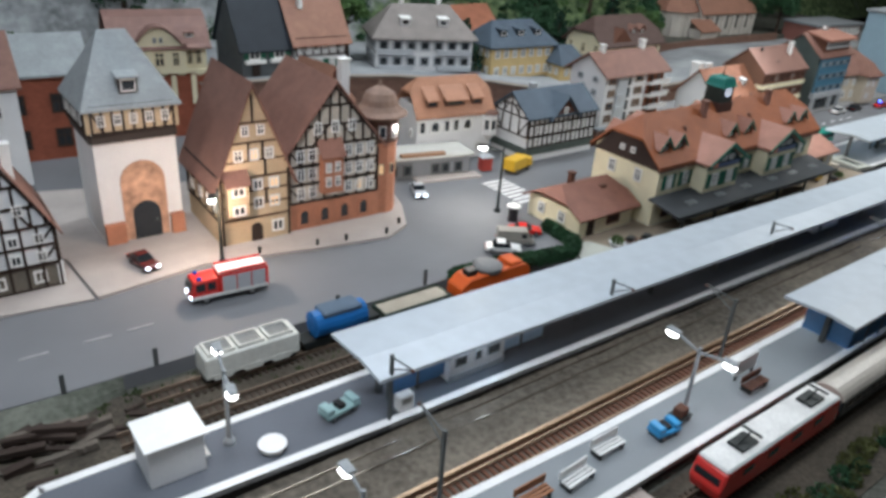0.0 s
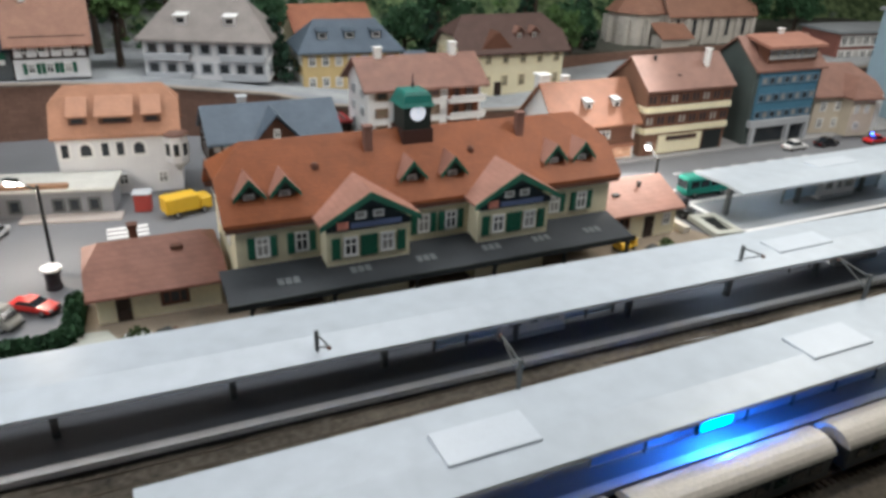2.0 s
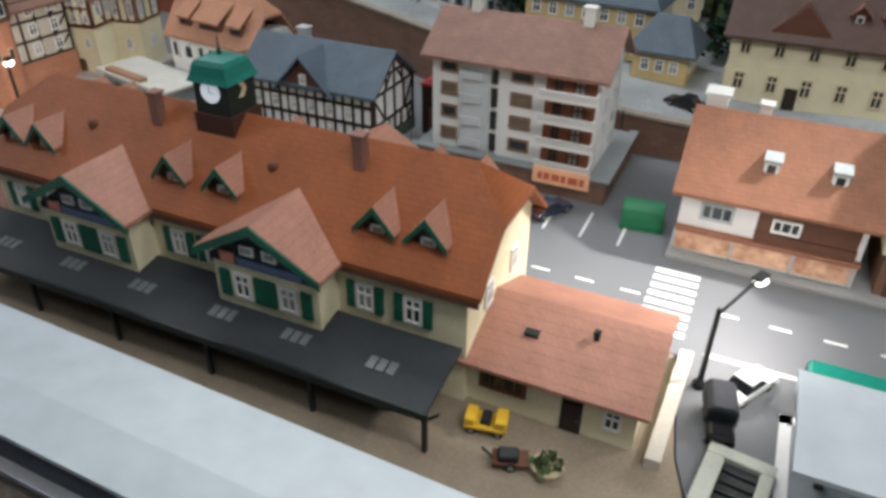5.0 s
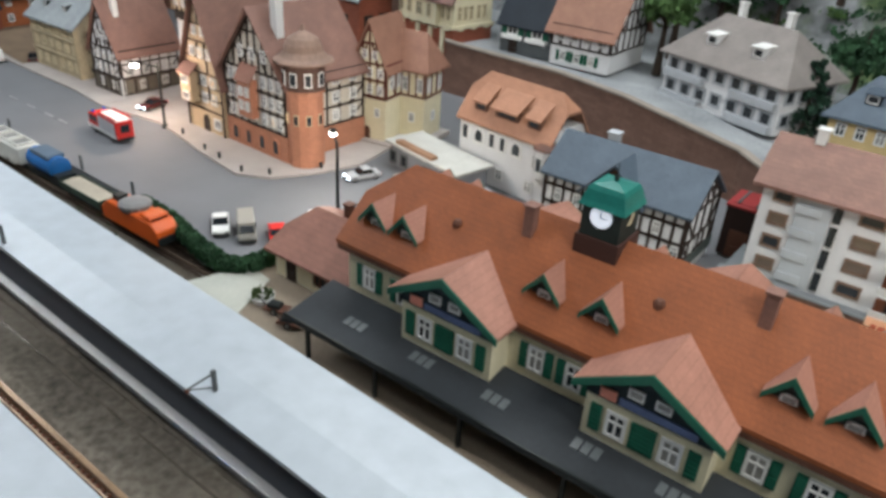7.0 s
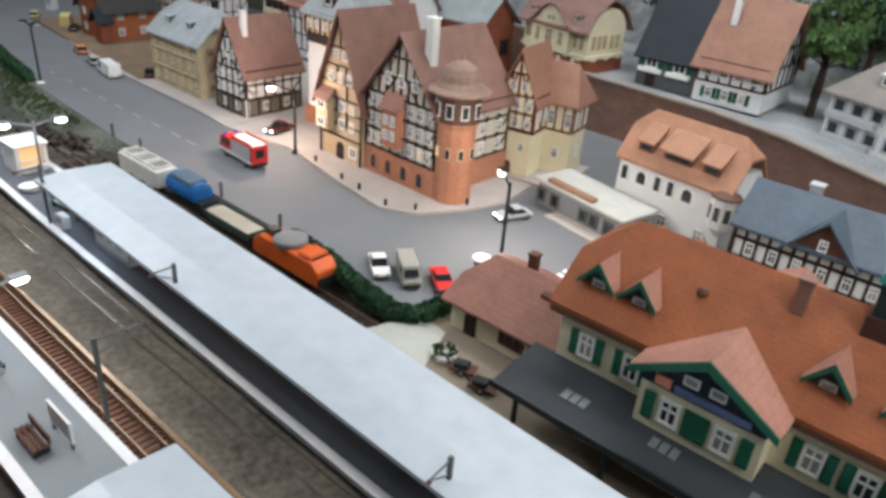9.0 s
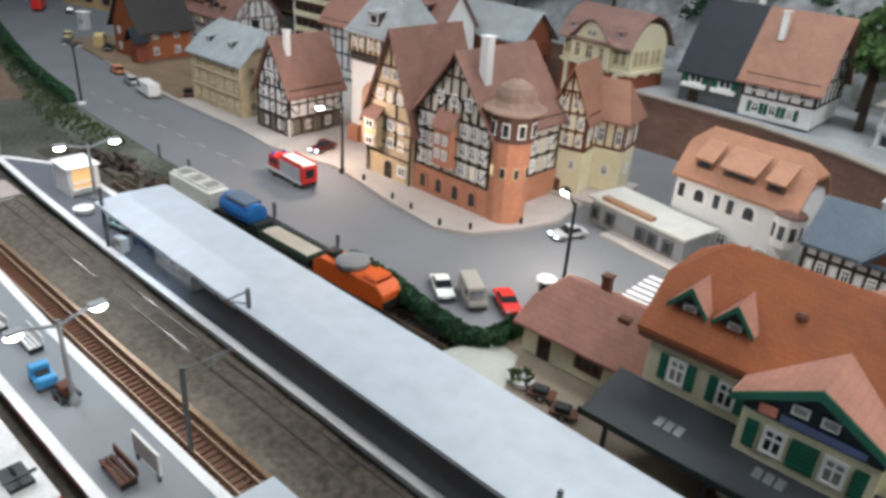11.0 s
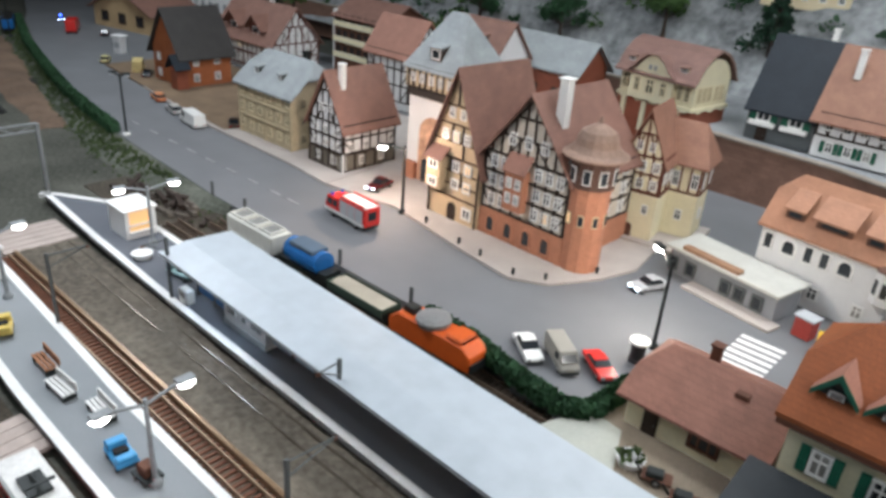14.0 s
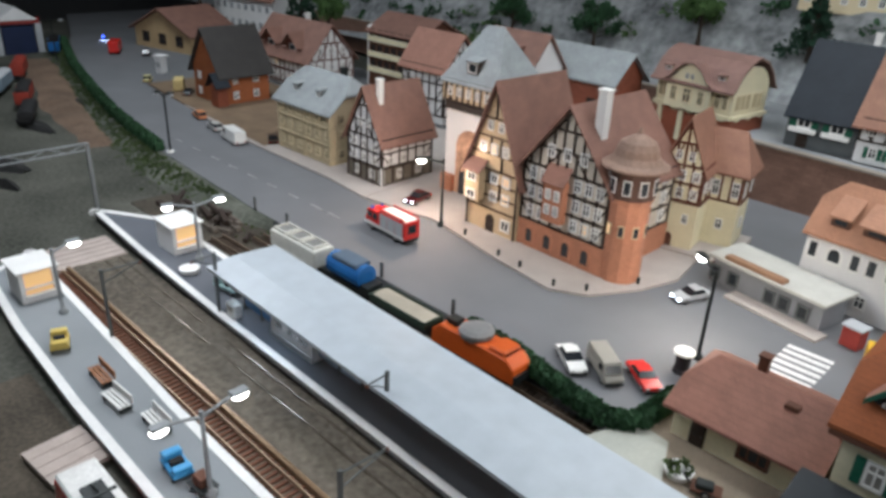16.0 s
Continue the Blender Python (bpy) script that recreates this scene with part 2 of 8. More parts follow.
def rod(bm, a, b, r, n=6):
    """A straight round bar from a to b."""
    a, b = Vector(a), Vector(b)
    turn = (b - a).to_track_quat("Z", "Y").to_matrix()
    rings = [[bm.verts.new(p + turn @ Vector((r * math.cos(math.tau * i / n), r * math.sin(math.tau * i / n), 0))) for i in range(n)] for p in (a, b)]
    for i in range(n):
        bm.faces.new((rings[0][i], rings[0][(i + 1) % n], rings[1][(i + 1) % n], rings[1][i]))
    bm.faces.new(rings[0][::-1])
    bm.faces.new(rings[1])
    return bm


def mesh_of(name, bm, material, bevel=0.0):
    if bevel:
        bmesh.ops.bevel(bm, geom=bm.edges[:], offset=bevel, segments=1, affect="EDGES", clamp_overlap=True)
    bmesh.ops.recalc_face_normals(bm, faces=bm.faces[:])
    bmesh.ops.scale(bm, vec=(U, U, U), verts=bm.verts[:])
    me = bpy.data.meshes.new(name)
    bm.to_mesh(me)
    bm.free()
    me.materials.append(material)
    return me


def part(name, bm, material, parent=None, label="", bevel=0.0, at=None):
    """One mesh object, from a bmesh in plan units or from a ready mesh, under a thing or a part."""
    me = bm if isinstance(bm, bpy.types.Mesh) else mesh_of(name, bm, material, bevel)
    ob = new(name, me)
    if at is not None:
        m = at.copy()
        m.translation = m.translation * U
        ob.matrix_basis = m
    if parent:
        ob.parent = parent
    if label:
        ob["label"] = label
    return ob


def thing(name, label, category, x=0, y=0, z=0, rz=0, group="", kind=""):
    ob = new(name)
    ob.empty_display_size = 0.02
    ob.matrix_basis = pose(x * U, y * U, z * U, 0, 0, rz)
    return tagged(ob, label, category, group, kind)


def slab(name, label, category, bm, material, kind="structure", bevel=0.0, group=""):
    """A thing that is one mesh, in plan units."""
    return tagged(part(name, bm, material, bevel=bevel), label, category, group, kind)


# ---- houses ----
CACHE = {}


def unit_beam(material):
    key = ("beam", material.name)
    if key not in CACHE:
        CACHE[key] = mesh_of("beam", boxes((-0.5, 0.5, -0.5, 0.5, -0.5, 0.5)), material)
    return CACHE[key]


def lattice(bm, w, h, t, bars, deep=0.012):
    """A window frame with glazing bars as one plate with openings."""
    xs, zs, b = [(-w / 2, -w / 2 + t, 0)], [(0, t, 0)], t * 0.3
    x = -w / 2 + t
    for i in range(bars):
        m = -w / 2 + w * (i + 1) / (bars + 1)
        xs += [(x, m - b, 1), (m - b, m + b, 0)]
        x = m + b
    xs += [(x, w / 2 - t, 1), (w / 2 - t, w / 2, 0)]
    z = t
    if bars and h > w * 1.2:
        zs += [(z, h * 0.62 - b, 1), (h * 0.62 - b, h * 0.62 + b, 0)]
        z = h * 0.62 + b
    zs += [(z, h - t, 1), (h - t, h, 0)]
    made = {}

    def v(x, y, z):
        k = (round(x, 5), y, round(z, 5))
        if k not in made:
            made[k] = bm.verts.new((x, y, z))
        return made[k]

    solid = {(i, j) for i, a in enumerate(xs) for j, c in enumerate(zs) if not (a[2] and c[2])}
    for i, j in solid:
        (x0, x1, _), (z0, z1, _) = xs[i], zs[j]
        bm.faces.new((v(x0, -deep, z0), v(x1, -deep, z0), v(x1, -deep, z1), v(x0, -deep, z1)))
        for di, dj, p, q in ((-1, 0, (x0, z1), (x0, z0)), (1, 0, (x1, z0), (x1, z1)), (0, -1, (x0, z0), (x1, z0)), (0, 1, (x1, z1), (x0, z1))):
            if (i + di, j + dj) not in solid:
                bm.faces.new((v(p[0], -deep, p[1]), v(p[0], 0, p[1]), v(q[0], 0, q[1]), v(q[0], -deep, q[1])))


class House:
    """A house of footprint w by d (front at -y), wall height h, as an Empty with parts."""

    def __init__(self, name, label, x, y, z, rz, w, d, h, walls, group="", plinth=None):
        self.ob = thing(name, label, "house", x, y, z, rz, group)
        self.w, self.d, self.h, self.walls = w, d, h, walls

    def frame_of(self, face, u, v, o=0.0):
        w, d = self.w / 2, self.d / 2
        p, a = {"S": ((u, -d - o), 0), "N": ((-u, d + o), 180), "E": ((w + o, u), 90), "W": ((-w - o, -u), -90)}[face]
        return pose(p[0], p[1], v, 0, 0, a)

    def body(self, ridge=None, zr=None, k=0.0, h0=0.0, drop=0.02, name="wall"):
        """Walls, carried up into the gables when the ridge runs along x or y; k: how far down a half hip cuts them."""
        w, d, h = self.w / 2, self.d / 2, self.h
        bm = bmesh.new()
        if not ridge:
            box(bm, -w, w, -d, d, h0, h)
        else:
            half = d if ridge == "x" else w
            top = zr - drop
            ring = [(-half, h0), (half, h0), (half, h)]
            ring += [(half * k, h + (top - h) * (1 - k)), (-half * k, h + (top - h) * (1 - k))] if k > 0 else [(0, top)]
            ring += [(-half, h)]
            if ridge == "x":
                extrude(bm, [(-w, a, b) for a, b in ring], (2 * w, 0, 0))
            else:
                extrude(bm, [(a, -d, b) for a, b in ring], (0, 2 * d, 0))
        return part(name, bm, self.walls, self.ob)

    def roof(self, ridge, zr, material, e=0.05, k=0.0, inset=0.0, thick=0.02, ends=None, name="roof", drop=None):
        """Pitched roof; k 0 is a gable, 1 a hip; inset: how far the ridge ends lie inside the roof's ends."""
        run, half = (self.w / 2, self.d / 2) if ridge == "x" else (self.d / 2, self.w / 2)
        slope = (zr - self.h) / half
        ze, D, L = self.h - slope * e + 0.012, half + e, run + (ends if ends is not None else e)
        zr = zr + 0.012
        R = L - inset
        zk = zr - (zr - ze) * k
        pts = [(-L, -D, ze), (L, -D, ze), (L, D, ze), (-L, D, ze), (-R, 0, zr), (R, 0, zr)]
        if k <= 0:
            faces = [[0, 1, 5, 4], [2, 3, 4, 5]]
        elif k >= 1:
            faces = [[0, 1, 5, 4], [2, 3, 4, 5], [1, 2, 5], [3, 0, 4]]
        else:
            pts += [(L, -D * k, zk), (L, D * k, zk), (-L, -D * k, zk), (-L, D * k, zk)]
            faces = [[0, 1, 6, 5, 4, 8], [2, 3, 9, 4, 5, 7], [6, 7, 5], [9, 8, 4]]
        if ridge == "y":
            pts = [(-p[1], p[0], p[2]) for p in pts]
        return part(name, shell(bmesh.new(), pts, faces, thick), material, self.ob)

    def window(self, face, u, v, w, h, arch=False, frame=None, pane=None, shutters=None, bars=1, o=0.0, sill=False):
        """A framed window with its pane; u across the face from its middle, v its lower edge."""
        frame, pane = frame or WHITE, pane or PANE
        key = (w, h, arch, frame.name, bars)
        t = min(w, h) * 0.16
        if key not in CACHE:
            bm = bmesh.new()
            if arch:
                outer = [(-w / 2, 0), (w / 2, 0)] + [(w / 2 * math.cos(a), h - w / 2 + w / 2 * math.sin(a)) for a in np.linspace(0, math.pi, 7)]
                r = w / 2 - t
                inner = [(-r, t), (r, t)] + [(r * math.cos(a), h - w / 2 + r * math.sin(a)) for a in np.linspace(0, math.pi, 7)]
                n = len(outer)
                for i in range(n):
                    j = (i + 1) % n
                    quad = [outer[i], outer[j], inner[j], inner[i]]
                    extrude(bm, [(p[0], 0, p[1]) for p in quad], (0, -0.012, 0))
                inner_mesh = extrude(bmesh.new(), [(p[0], 0, p[1]) for p in inner], (0, -0.004, 0))
                bmesh.ops.remove_doubles(bm, verts=bm.verts[:], dist=1e-5)
            else:
                lattice(bm, w, h, t, bars)
                inner_mesh = boxes((-w / 2 + t, w / 2 - t, -0.004, 0, t, h - t))
            CACHE[key] = (mesh_of("window", bm, frame), inner_mesh)
            CACHE[key] = (CACHE[key][0], {}, inner_mesh)
        frame_mesh, panes, raw = CACHE[key]
        if pane.name not in panes:
            panes[pane.name] = mesh_of("pane", raw.copy(), pane)
        ob = part("window", frame_mesh, None, self.ob, at=self.frame_of(face, u, v, o))
        part("pane", panes[pane.name], None, ob)
        if shutters:
            ks = ("shutter", w, h, shutters.name)
            if ks not in CACHE:
                CACHE[ks] = mesh_of("shutter", boxes((-w * 0.24, w * 0.24, -0.012, 0, 0, h), (-w * 0.18, w * 0.18, -0.016, -0.012, h * 0.08, h * 0.46), (-w * 0.18, w * 0.18, -0.016, -0.012, h * 0.54, h * 0.92)), shutters)
            for s in (-1, 1):
                part("shutter", CACHE[ks], None, self.ob, at=self.frame_of(face, u + s * w * 0.76, v, o))
        return ob

    def rows(self, face, us, vs, w, h, **kw):
        lit = kw.pop("lit", ())
        n = 0
        for v in vs:
            for u in us:
                n += 1
                p = dict(kw)
                if n in lit:
                    p["pane"] = PANE_LIT
                elif "pane" not in kw and (n * 7) % 3 == 0:
                    p["pane"] = PANE_CURTAIN
                self.window(face, u, v, w, h, **p)

    def door(self, face, u, w, h, material=None, v=0.0, arch=False, o=0.0):
        material = material or BROWNWOOD
        bm = boxes((-w / 2, w / 2, -0.008, 0, 0, h), (-w * 0.36, w * 0.36, -0.013, -0.008, h * 0.08, h * 0.42), (-w * 0.36, w * 0.36, -0.013, -0.008, h * 0.5, h * 0.92)) if not arch else extrude(
            bmesh.new(), [(-w / 2, 0, 0), (w / 2, 0, 0)] + [(w / 2 * math.cos(a), 0, h - w / 2 + w / 2 * math.sin(a)) for a in np.linspace(0, math.pi, 9)], (0, -0.008, 0))
        ob = part("door", bm, material, self.ob, at=self.frame_of(face, u, v, o))
        part("door_handle", boxes((w * 0.3, w * 0.38, -0.02, -0.013, h * 0.45, h * 0.49)), GREYMETAL, ob)
        return ob

    def band(self, face, v0, v1, material, u0=None, u1=None, o=0.012, name="band"):
        half = (self.w if face in "SN" else self.d) / 2
        u0, u1 = -half if u0 is None else u0, half if u1 is None else u1
        return part(name, boxes((u0, u1, -o, 0, v0, v1)), material, self.ob, at=self.frame_of(face, 0, 0))

    def beam(self, face, a, b, size, material, o=0.0):
        """A timber from a to b (u, v) on a face."""
        a, b = Vector(a), Vector(b)
        mid, along = (a + b) / 2, b - a
        m = self.frame_of(face, mid.x, mid.y, o + 0.004) @ pose(0, 0, 0, 0, -math.degrees(math.atan2(along.y, along.x)), 0)
        ob = part("beam", unit_beam(material), None, self.ob, at=m)
        ob.scale = (along.length + size * 0.6, 0.012, size)
        return ob

    def timber(self, face, v0, v1, storeys, bays, material=None, size=0.016, gable=None, brace=True, u0=None, u1=None, o=0.0):
        """Half timbering: sills, posts and braces; gable: the ridge height when the face carries one."""
        material = material or TIMBER
        half = (self.w if face in "SN" else self.d) / 2 - size / 2
        a, b = -half if u0 is None else u0, half if u1 is None else u1
        step = (v1 - v0) / storeys
        for s in range(storeys + 1):
            self.beam(face, (a, v0 + s * step), (b, v0 + s * step), size, material, o)
        for s in range(storeys):
            for i in range(bays + 1):
                u = a + (b - a) * i / bays
                self.beam(face, (u, v0 + s * step), (u, v0 + (s + 1) * step), size, material, o)
            if brace:
                bay = (b - a) / bays
                for u, way in ((a, 1), (b, -1)):
                    self.beam(face, (u + way * bay, v0 + s * step), (u, v0 + s * step + step * 0.9), size * 0.8, material, o)
        if gable:
            n = max(2, round((gable - v1) / step))
            for s in range(n):
                lo, hi = v1 + (gable - v1) * s / n, v1 + (gable - v1) * (s + 1) / n
                wl, wh = half * (gable - lo) / (gable - v1), half * (gable - hi) / (gable - v1)
                if s:
                    self.beam(face, (-wl, lo), (wl, lo), size, material, o)
                posts = max(1, round(2 * wl / ((b - a) / bays)))
                for i in range(posts + 1):
                    u = -wl * 0.85 + 1.7 * wl * i / posts if posts > 1 else 0
                    top = min(hi, gable - (gable - v1) * abs(u) / half)
                    if top > lo + size:
                        self.beam(face, (u, lo), (u, top), size, material, o)
                if brace and s == 0:
                    self.beam(face, (-wl * 0.5, lo), (-wl * 0.15, hi), size * 0.8, material, o)
                    self.beam(face, (wl * 0.5, lo), (wl * 0.15, hi), size * 0.8, material, o)
            for s in (-1, 1):
                self.beam(face, (s * half, v1), (0, gable - size), size, material, o)

    def chimney(self, x, y, z0, z1, s=0.05, material=None, cap=None):
        ob = part("chimney", boxes((x - s / 2, x + s / 2, y - s / 2, y + s / 2, z0, z1)), material or WHITE, self.ob, bevel=0.003)
        part("chimney_cap", boxes((x - s * 0.62, x + s * 0.62, y - s * 0.62, y + s * 0.62, z1, z1 + 0.012)), cap or material or WHITE, ob)
        return ob

    def dormer(self, x, y, z, w, h, depth, roof, wall=None, trim=None, face="S", kind="gable", pane=None, rise=None, frame=None):
        """A dormer whose front stands at (x, y), sill height z; it runs back into the roof."""
        wall = wall or self.walls
        turn = {"S": 0, "N": 180, "E": 90, "W": -90}[face]
        m = pose(x, y, z, 0, 0, turn)
        rise = rise or w * 0.5
        body = boxes((-w / 2, w / 2, 0, depth, 0, h)) if kind != "gable" else extrude(bmesh.new(), [(-w / 2, 0, 0), (w / 2, 0, 0), (w / 2, 0, h), (0, 0, h + rise * 0.9), (-w / 2, 0, h)], (0, depth, 0))
        ob = part("dormer", body, wall, self.ob, at=m)
        e = w * 0.22
        bm = bmesh.new()
        if kind == "gable":
            s = rise / (w / 2)
            shell(bm, [(-w / 2 - e, -e * 1.2, h - s * e + 0.012), (0, -e * 1.2, h + rise + 0.012), (w / 2 + e, -e * 1.2, h - s * e + 0.012), (-w / 2 - e, depth, h - s * e + 0.012), (0, depth * 1.6, h + rise + 0.012), (w / 2 + e, depth, h - s * e + 0.012)], [[0, 1, 4, 3], [1, 2, 5, 4]], 0.012)
        else:
            shell(bm, [(-w / 2 - e * 0.4, -e, h), (w / 2 + e * 0.4, -e, h), (w / 2 + e * 0.4, depth * 1.3, h + rise), (-w / 2 - e * 0.4, depth * 1.3, h + rise)], [[0, 1, 2, 3]], 0.014)
        part("dormer_roof", bm, roof, ob)
        if trim and kind == "gable":
            tr = bmesh.new()
            for sgn in (-1, 1):
                a, b = Vector((sgn * (w / 2 + e), 0, h - s * e)), Vector((0, 0, h + rise))
                extrude(tr, [(a.x, -e * 1.2, a.z + 0.012), (b.x, -e * 1.2, b.z + 0.012), (b.x, -e * 1.2, b.z - 0.022), (a.x, -e * 1.2, a.z - 0.014)], (0, -0.006, 0))
            part("bargeboard", tr, trim, ob)
        pw, ph = w * (0.5 if kind == "gable" else 0.8), h * 0.75
        fr = part("window", boxes((-pw / 2, pw / 2, -0.006, 0, h * 0.1, h * 0.1 + 0.012), (-pw / 2, pw / 2, -0.006, 0, h * 0.1 + ph - 0.012, h * 0.1 + ph), (-pw / 2, -pw / 2 + 0.01, -0.006, 0, h * 0.1, h * 0.1 + ph), (pw / 2 - 0.01, pw / 2, -0.006, 0, h * 0.1, h * 0.1 + ph)), frame or WHITE, ob)
        part("pane", boxes((-pw / 2 + 0.01, pw / 2 - 0.01, -0.003, 0, h * 0.1 + 0.012, h * 0.1 + ph - 0.012)), pane or PANE, fr)
        return ob


# ---- ground, road, pavements ----
def plate(ring, z, thick):
    return extrude(bmesh.new(), [(x, y, z) for x, y in ring], (0, 0, -thick))


def ground_sheet():
    bm = bmesh.new()
    nx, ny = 190, 70
    vs = [[bm.verts.new((-18 + 38 * i / nx, -2.6 + 12.6 * j / ny, -0.1 + 0.012 * noise.noise(Vector((i * 0.6, j * 0.6, 0))))) for j in range(ny + 1)] for i in range(nx + 1)]
    for i in range(nx):
        for j in range(ny):
            bm.faces.new((vs[i][j], vs[i + 1][j], vs[i + 1][j + 1], vs[i][j + 1]))
    return bm


slab("ground", "brown and green scattered soil under the tracks", "ground", ground_sheet(), SOIL)
ROAD_RING = [(-18, 4.1), (-15.3, 3.2), (-14.4, 2.85), (-12, 2.15), (-10.5, 1.83), (-9.2, 1.55), (-7.3, 1.2), (-5.4, 1.08), (-3.4, 1.06), (-2.75, 1.06), (-2.35, 1.0), (-1.9, 0.9), (-1.5, 0.93), (-1.42, 1.3), (-1.32, 1.62), (2.75, 1.62), (2.85, 1.0), (2.95, 0.72), (3.2, 0.72), (3.2, 1.42), (12, 1.42), (12, 4.6), (-18, 6.2)]
slab("road", "grey asphalt road through the model town", "road", plate(ROAD_RING, 0, 0.14), ASPHALT)
slab("pavement_station", "pale tan station forecourt beside the tracks", "pavement", plate([(-1.41, 0.45), (2.84, 0.45), (2.94, 0.71), (2.84, 1.0), (2.74, 1.61), (-1.31, 1.61), (-1.41, 1.3), (-1.49, 0.93), (-1.6, 0.8)], 0.004, 0.13), mat("tan forecourt sand", (0.24, 0.195, 0.145), 0.9, var=0.3, grain=90, patch=3, bump=0.4))
slab("pavement_corner", "pale concrete corner beside the hedge", "pavement", plate([(-1.72, 0.46), (-1.1, 0.46), (-1.32, 0.98), (-1.46, 1.0), (-1.6, 0.82)], 0.009, 0.1), mat("pale concrete pad", (0.42, 0.43, 0.38), 0.85, var=0.15, grain=60, patch=3))
slab("pavement_town_hall", "pale cobbled pavement round the town hall", "pavement", plate([(-4.95, 1.98), (-4.2, 2.1), (-3.9, 2.05), (-3.34, 1.93), (-2.75, 1.84), (-2.5, 1.98), (-2.3, 2.35), (-2.2, 2.7), (-2.3, 3.3), (-5.6, 4.2), (-5.0, 2.6)], 0.022, 0.022), PAVING)
slab("pavement_west", "pale pavement in front of old houses", "pavement", plate([(-9.0, 2.3), (-7.2, 2.08), (-5.6, 2.05), (-4.97, 1.98), (-5.02, 2.6), (-5.62, 4.2), (-9, 4.2)], 0.018, 0.018), PAVING)
slab("pavement_east", "grey pavement in front of shops", "pavement", plate([(2.55, 2.42), (12, 2.36), (12, 4), (2.55, 4)], 0.02, 0.02), mat("grey paving", (0.3, 0.3, 0.3), 0.85, var=0.15))
VERGE_X = [-14.4, -12, -10.5, -9.2, -8.2, -7.3, -6.3, -5.4, -5.05]
VERGE_Y = [2.85, 2.15, 1.83, 1.55, 1.375, 1.2, 1.137, 1.08, 1.078]


def verge_sheet():
    """A grassy slope from the road's edge down to the yard."""
    bm = bmesh.new()
    cols = []
    for i in range(121):
        x = -14.4 + 9.35 * i / 120
        y = float(np.interp(x, VERGE_X, VERGE_Y))
        wide = 0.36 * min(1.0, (-4.95 - x) / 0.9)
        cols.append([bm.verts.new((x, y - wide * f - 0.002, -0.006 - 0.1 * f ** 1.3 + 0.008 * noise.noise(Vector((x * 5, f * 4, 3))) * min(1, 4 * f))) for f in (0, 0.15, 0.3, 0.45, 0.6, 0.8, 1.0)])
    for p, q in zip(cols, cols[1:]):
        for j in range(6):
            bm.faces.new((p[j], p[j + 1], q[j + 1], q[j]))
    return bm


slab("verge", "grey green grassy bank beside the road", "bank", verge_sheet(), mat("dusty grass bank", (0.05, 0.07, 0.04), 0.95, var=0.5, grain=30, patch=1.5, bump=0.8, second=(0.16, 0.165, 0.14)))
EDGE_X = [-18, -6.0, -3.3, -3.05, -1.6, -0.8, 0.4, 0.9, 2.0, 2.8, 12]
EDGE_Y = [7.2, 6.6, 6.2, 4.98, 4.92, 4.75, 4.35, 3.95, 3.72, 3.75, 4.0]


def street_level(x):
    """Height of the sloping upper street."""
    return float(np.interp(x, [-18, -2.5, -1, 0, 1, 1.6, 3, 4, 5.5, 12], [0.52, 0.52, 0.48, 0.43, 0.33, 0.27, 0.2, 0.25, 0.38, 0.4]))


bm, wall = bmesh.new(), bmesh.new()
cols = sorted(set([-18 + 0.15 * i for i in range(201)] + EDGE_X))
last = None
for x in cols:
    y, z = float(np.interp(x, EDGE_X, EDGE_Y)), street_level(x)
    now = [bm.verts.new((x, y, -0.02)), bm.verts.new((x, y, z)), bm.verts.new((x, 10, z)), (x, y, z)]
    if last:
        bm.faces.new((last[0], now[0], now[1], last[1]))
        bm.faces.new((last[1], now[1], now[2], last[2]))
    last = now
slab("terrace", "upper street level with pale grey scatter", "terrace", bm, mat("terrace street", (0.2, 0.22, 0.24), 0.85, var=0.4, patch=1.5, second=(0.45, 0.47, 0.48)))
stones = thing("retaining_wall", "brown stone retaining wall below the upper street", "wall", kind="structure")
for (xa, ya), (xb, yb) in zip(zip(EDGE_X, EDGE_Y), zip(EDGE_X[1:], EDGE_Y[1:])):
    n = Vector((yb - ya, xa - xb)).normalized() * 0.045
    za, zb = street_level(xa), street_level(xb)
    part("wall_section", extrude(bmesh.new(), [(xa, ya, -0.02), (xb, yb, -0.02), (xb, yb, zb + 0.03), (xa, ya, za + 0.03)], (n.x, n.y, 0)), STONEWALL, stones)
    part("coping", extrude(bmesh.new(), [(xa - n.x * 0.3, ya - n.y * 0.3, za + 0.03), (xb - n.x * 0.3, yb - n.y * 0.3, zb + 0.03), (xb - n.x * 0.3, yb - n.y * 0.3, zb + 0.05), (xa - n.x * 0.3, ya - n.y * 0.3, za + 0.05)], (n.x * 1.7, n.y * 1.7, 0)), mat("pale coping", (0.3, 0.26, 0.22), 0.9), stones)


def hill_height(x, y):
    edge = 6.9 + 0.25 * math.sin(x * 0.8)
    t = max(0.0, (y - edge))
    return 0.28 + min(2.6, t * 1.1 + 0.25 * t * t) + 0.25 * min(1, t) * noise.noise(Vector((x * 0.9, y * 0.9, 3))) + 0.1 * min(1, t) * noise.noise(Vector((x * 3, y * 3, 7)))


bm = bmesh.new()
nx, ny = 215, 40
vs = [[bm.verts.new((-18 + 38 * i / nx, 6.6 + 3.6 * j / ny, hill_height(-18 + 38 * i / nx, 6.6 + 3.6 * j / ny))) for j in range(ny + 1)] for i in range(nx + 1)]
for i in range(nx):
    for j in range(ny):
        bm.faces.new((vs[i][j], vs[i + 1][j], vs[i + 1][j + 1], vs[i][j + 1]))
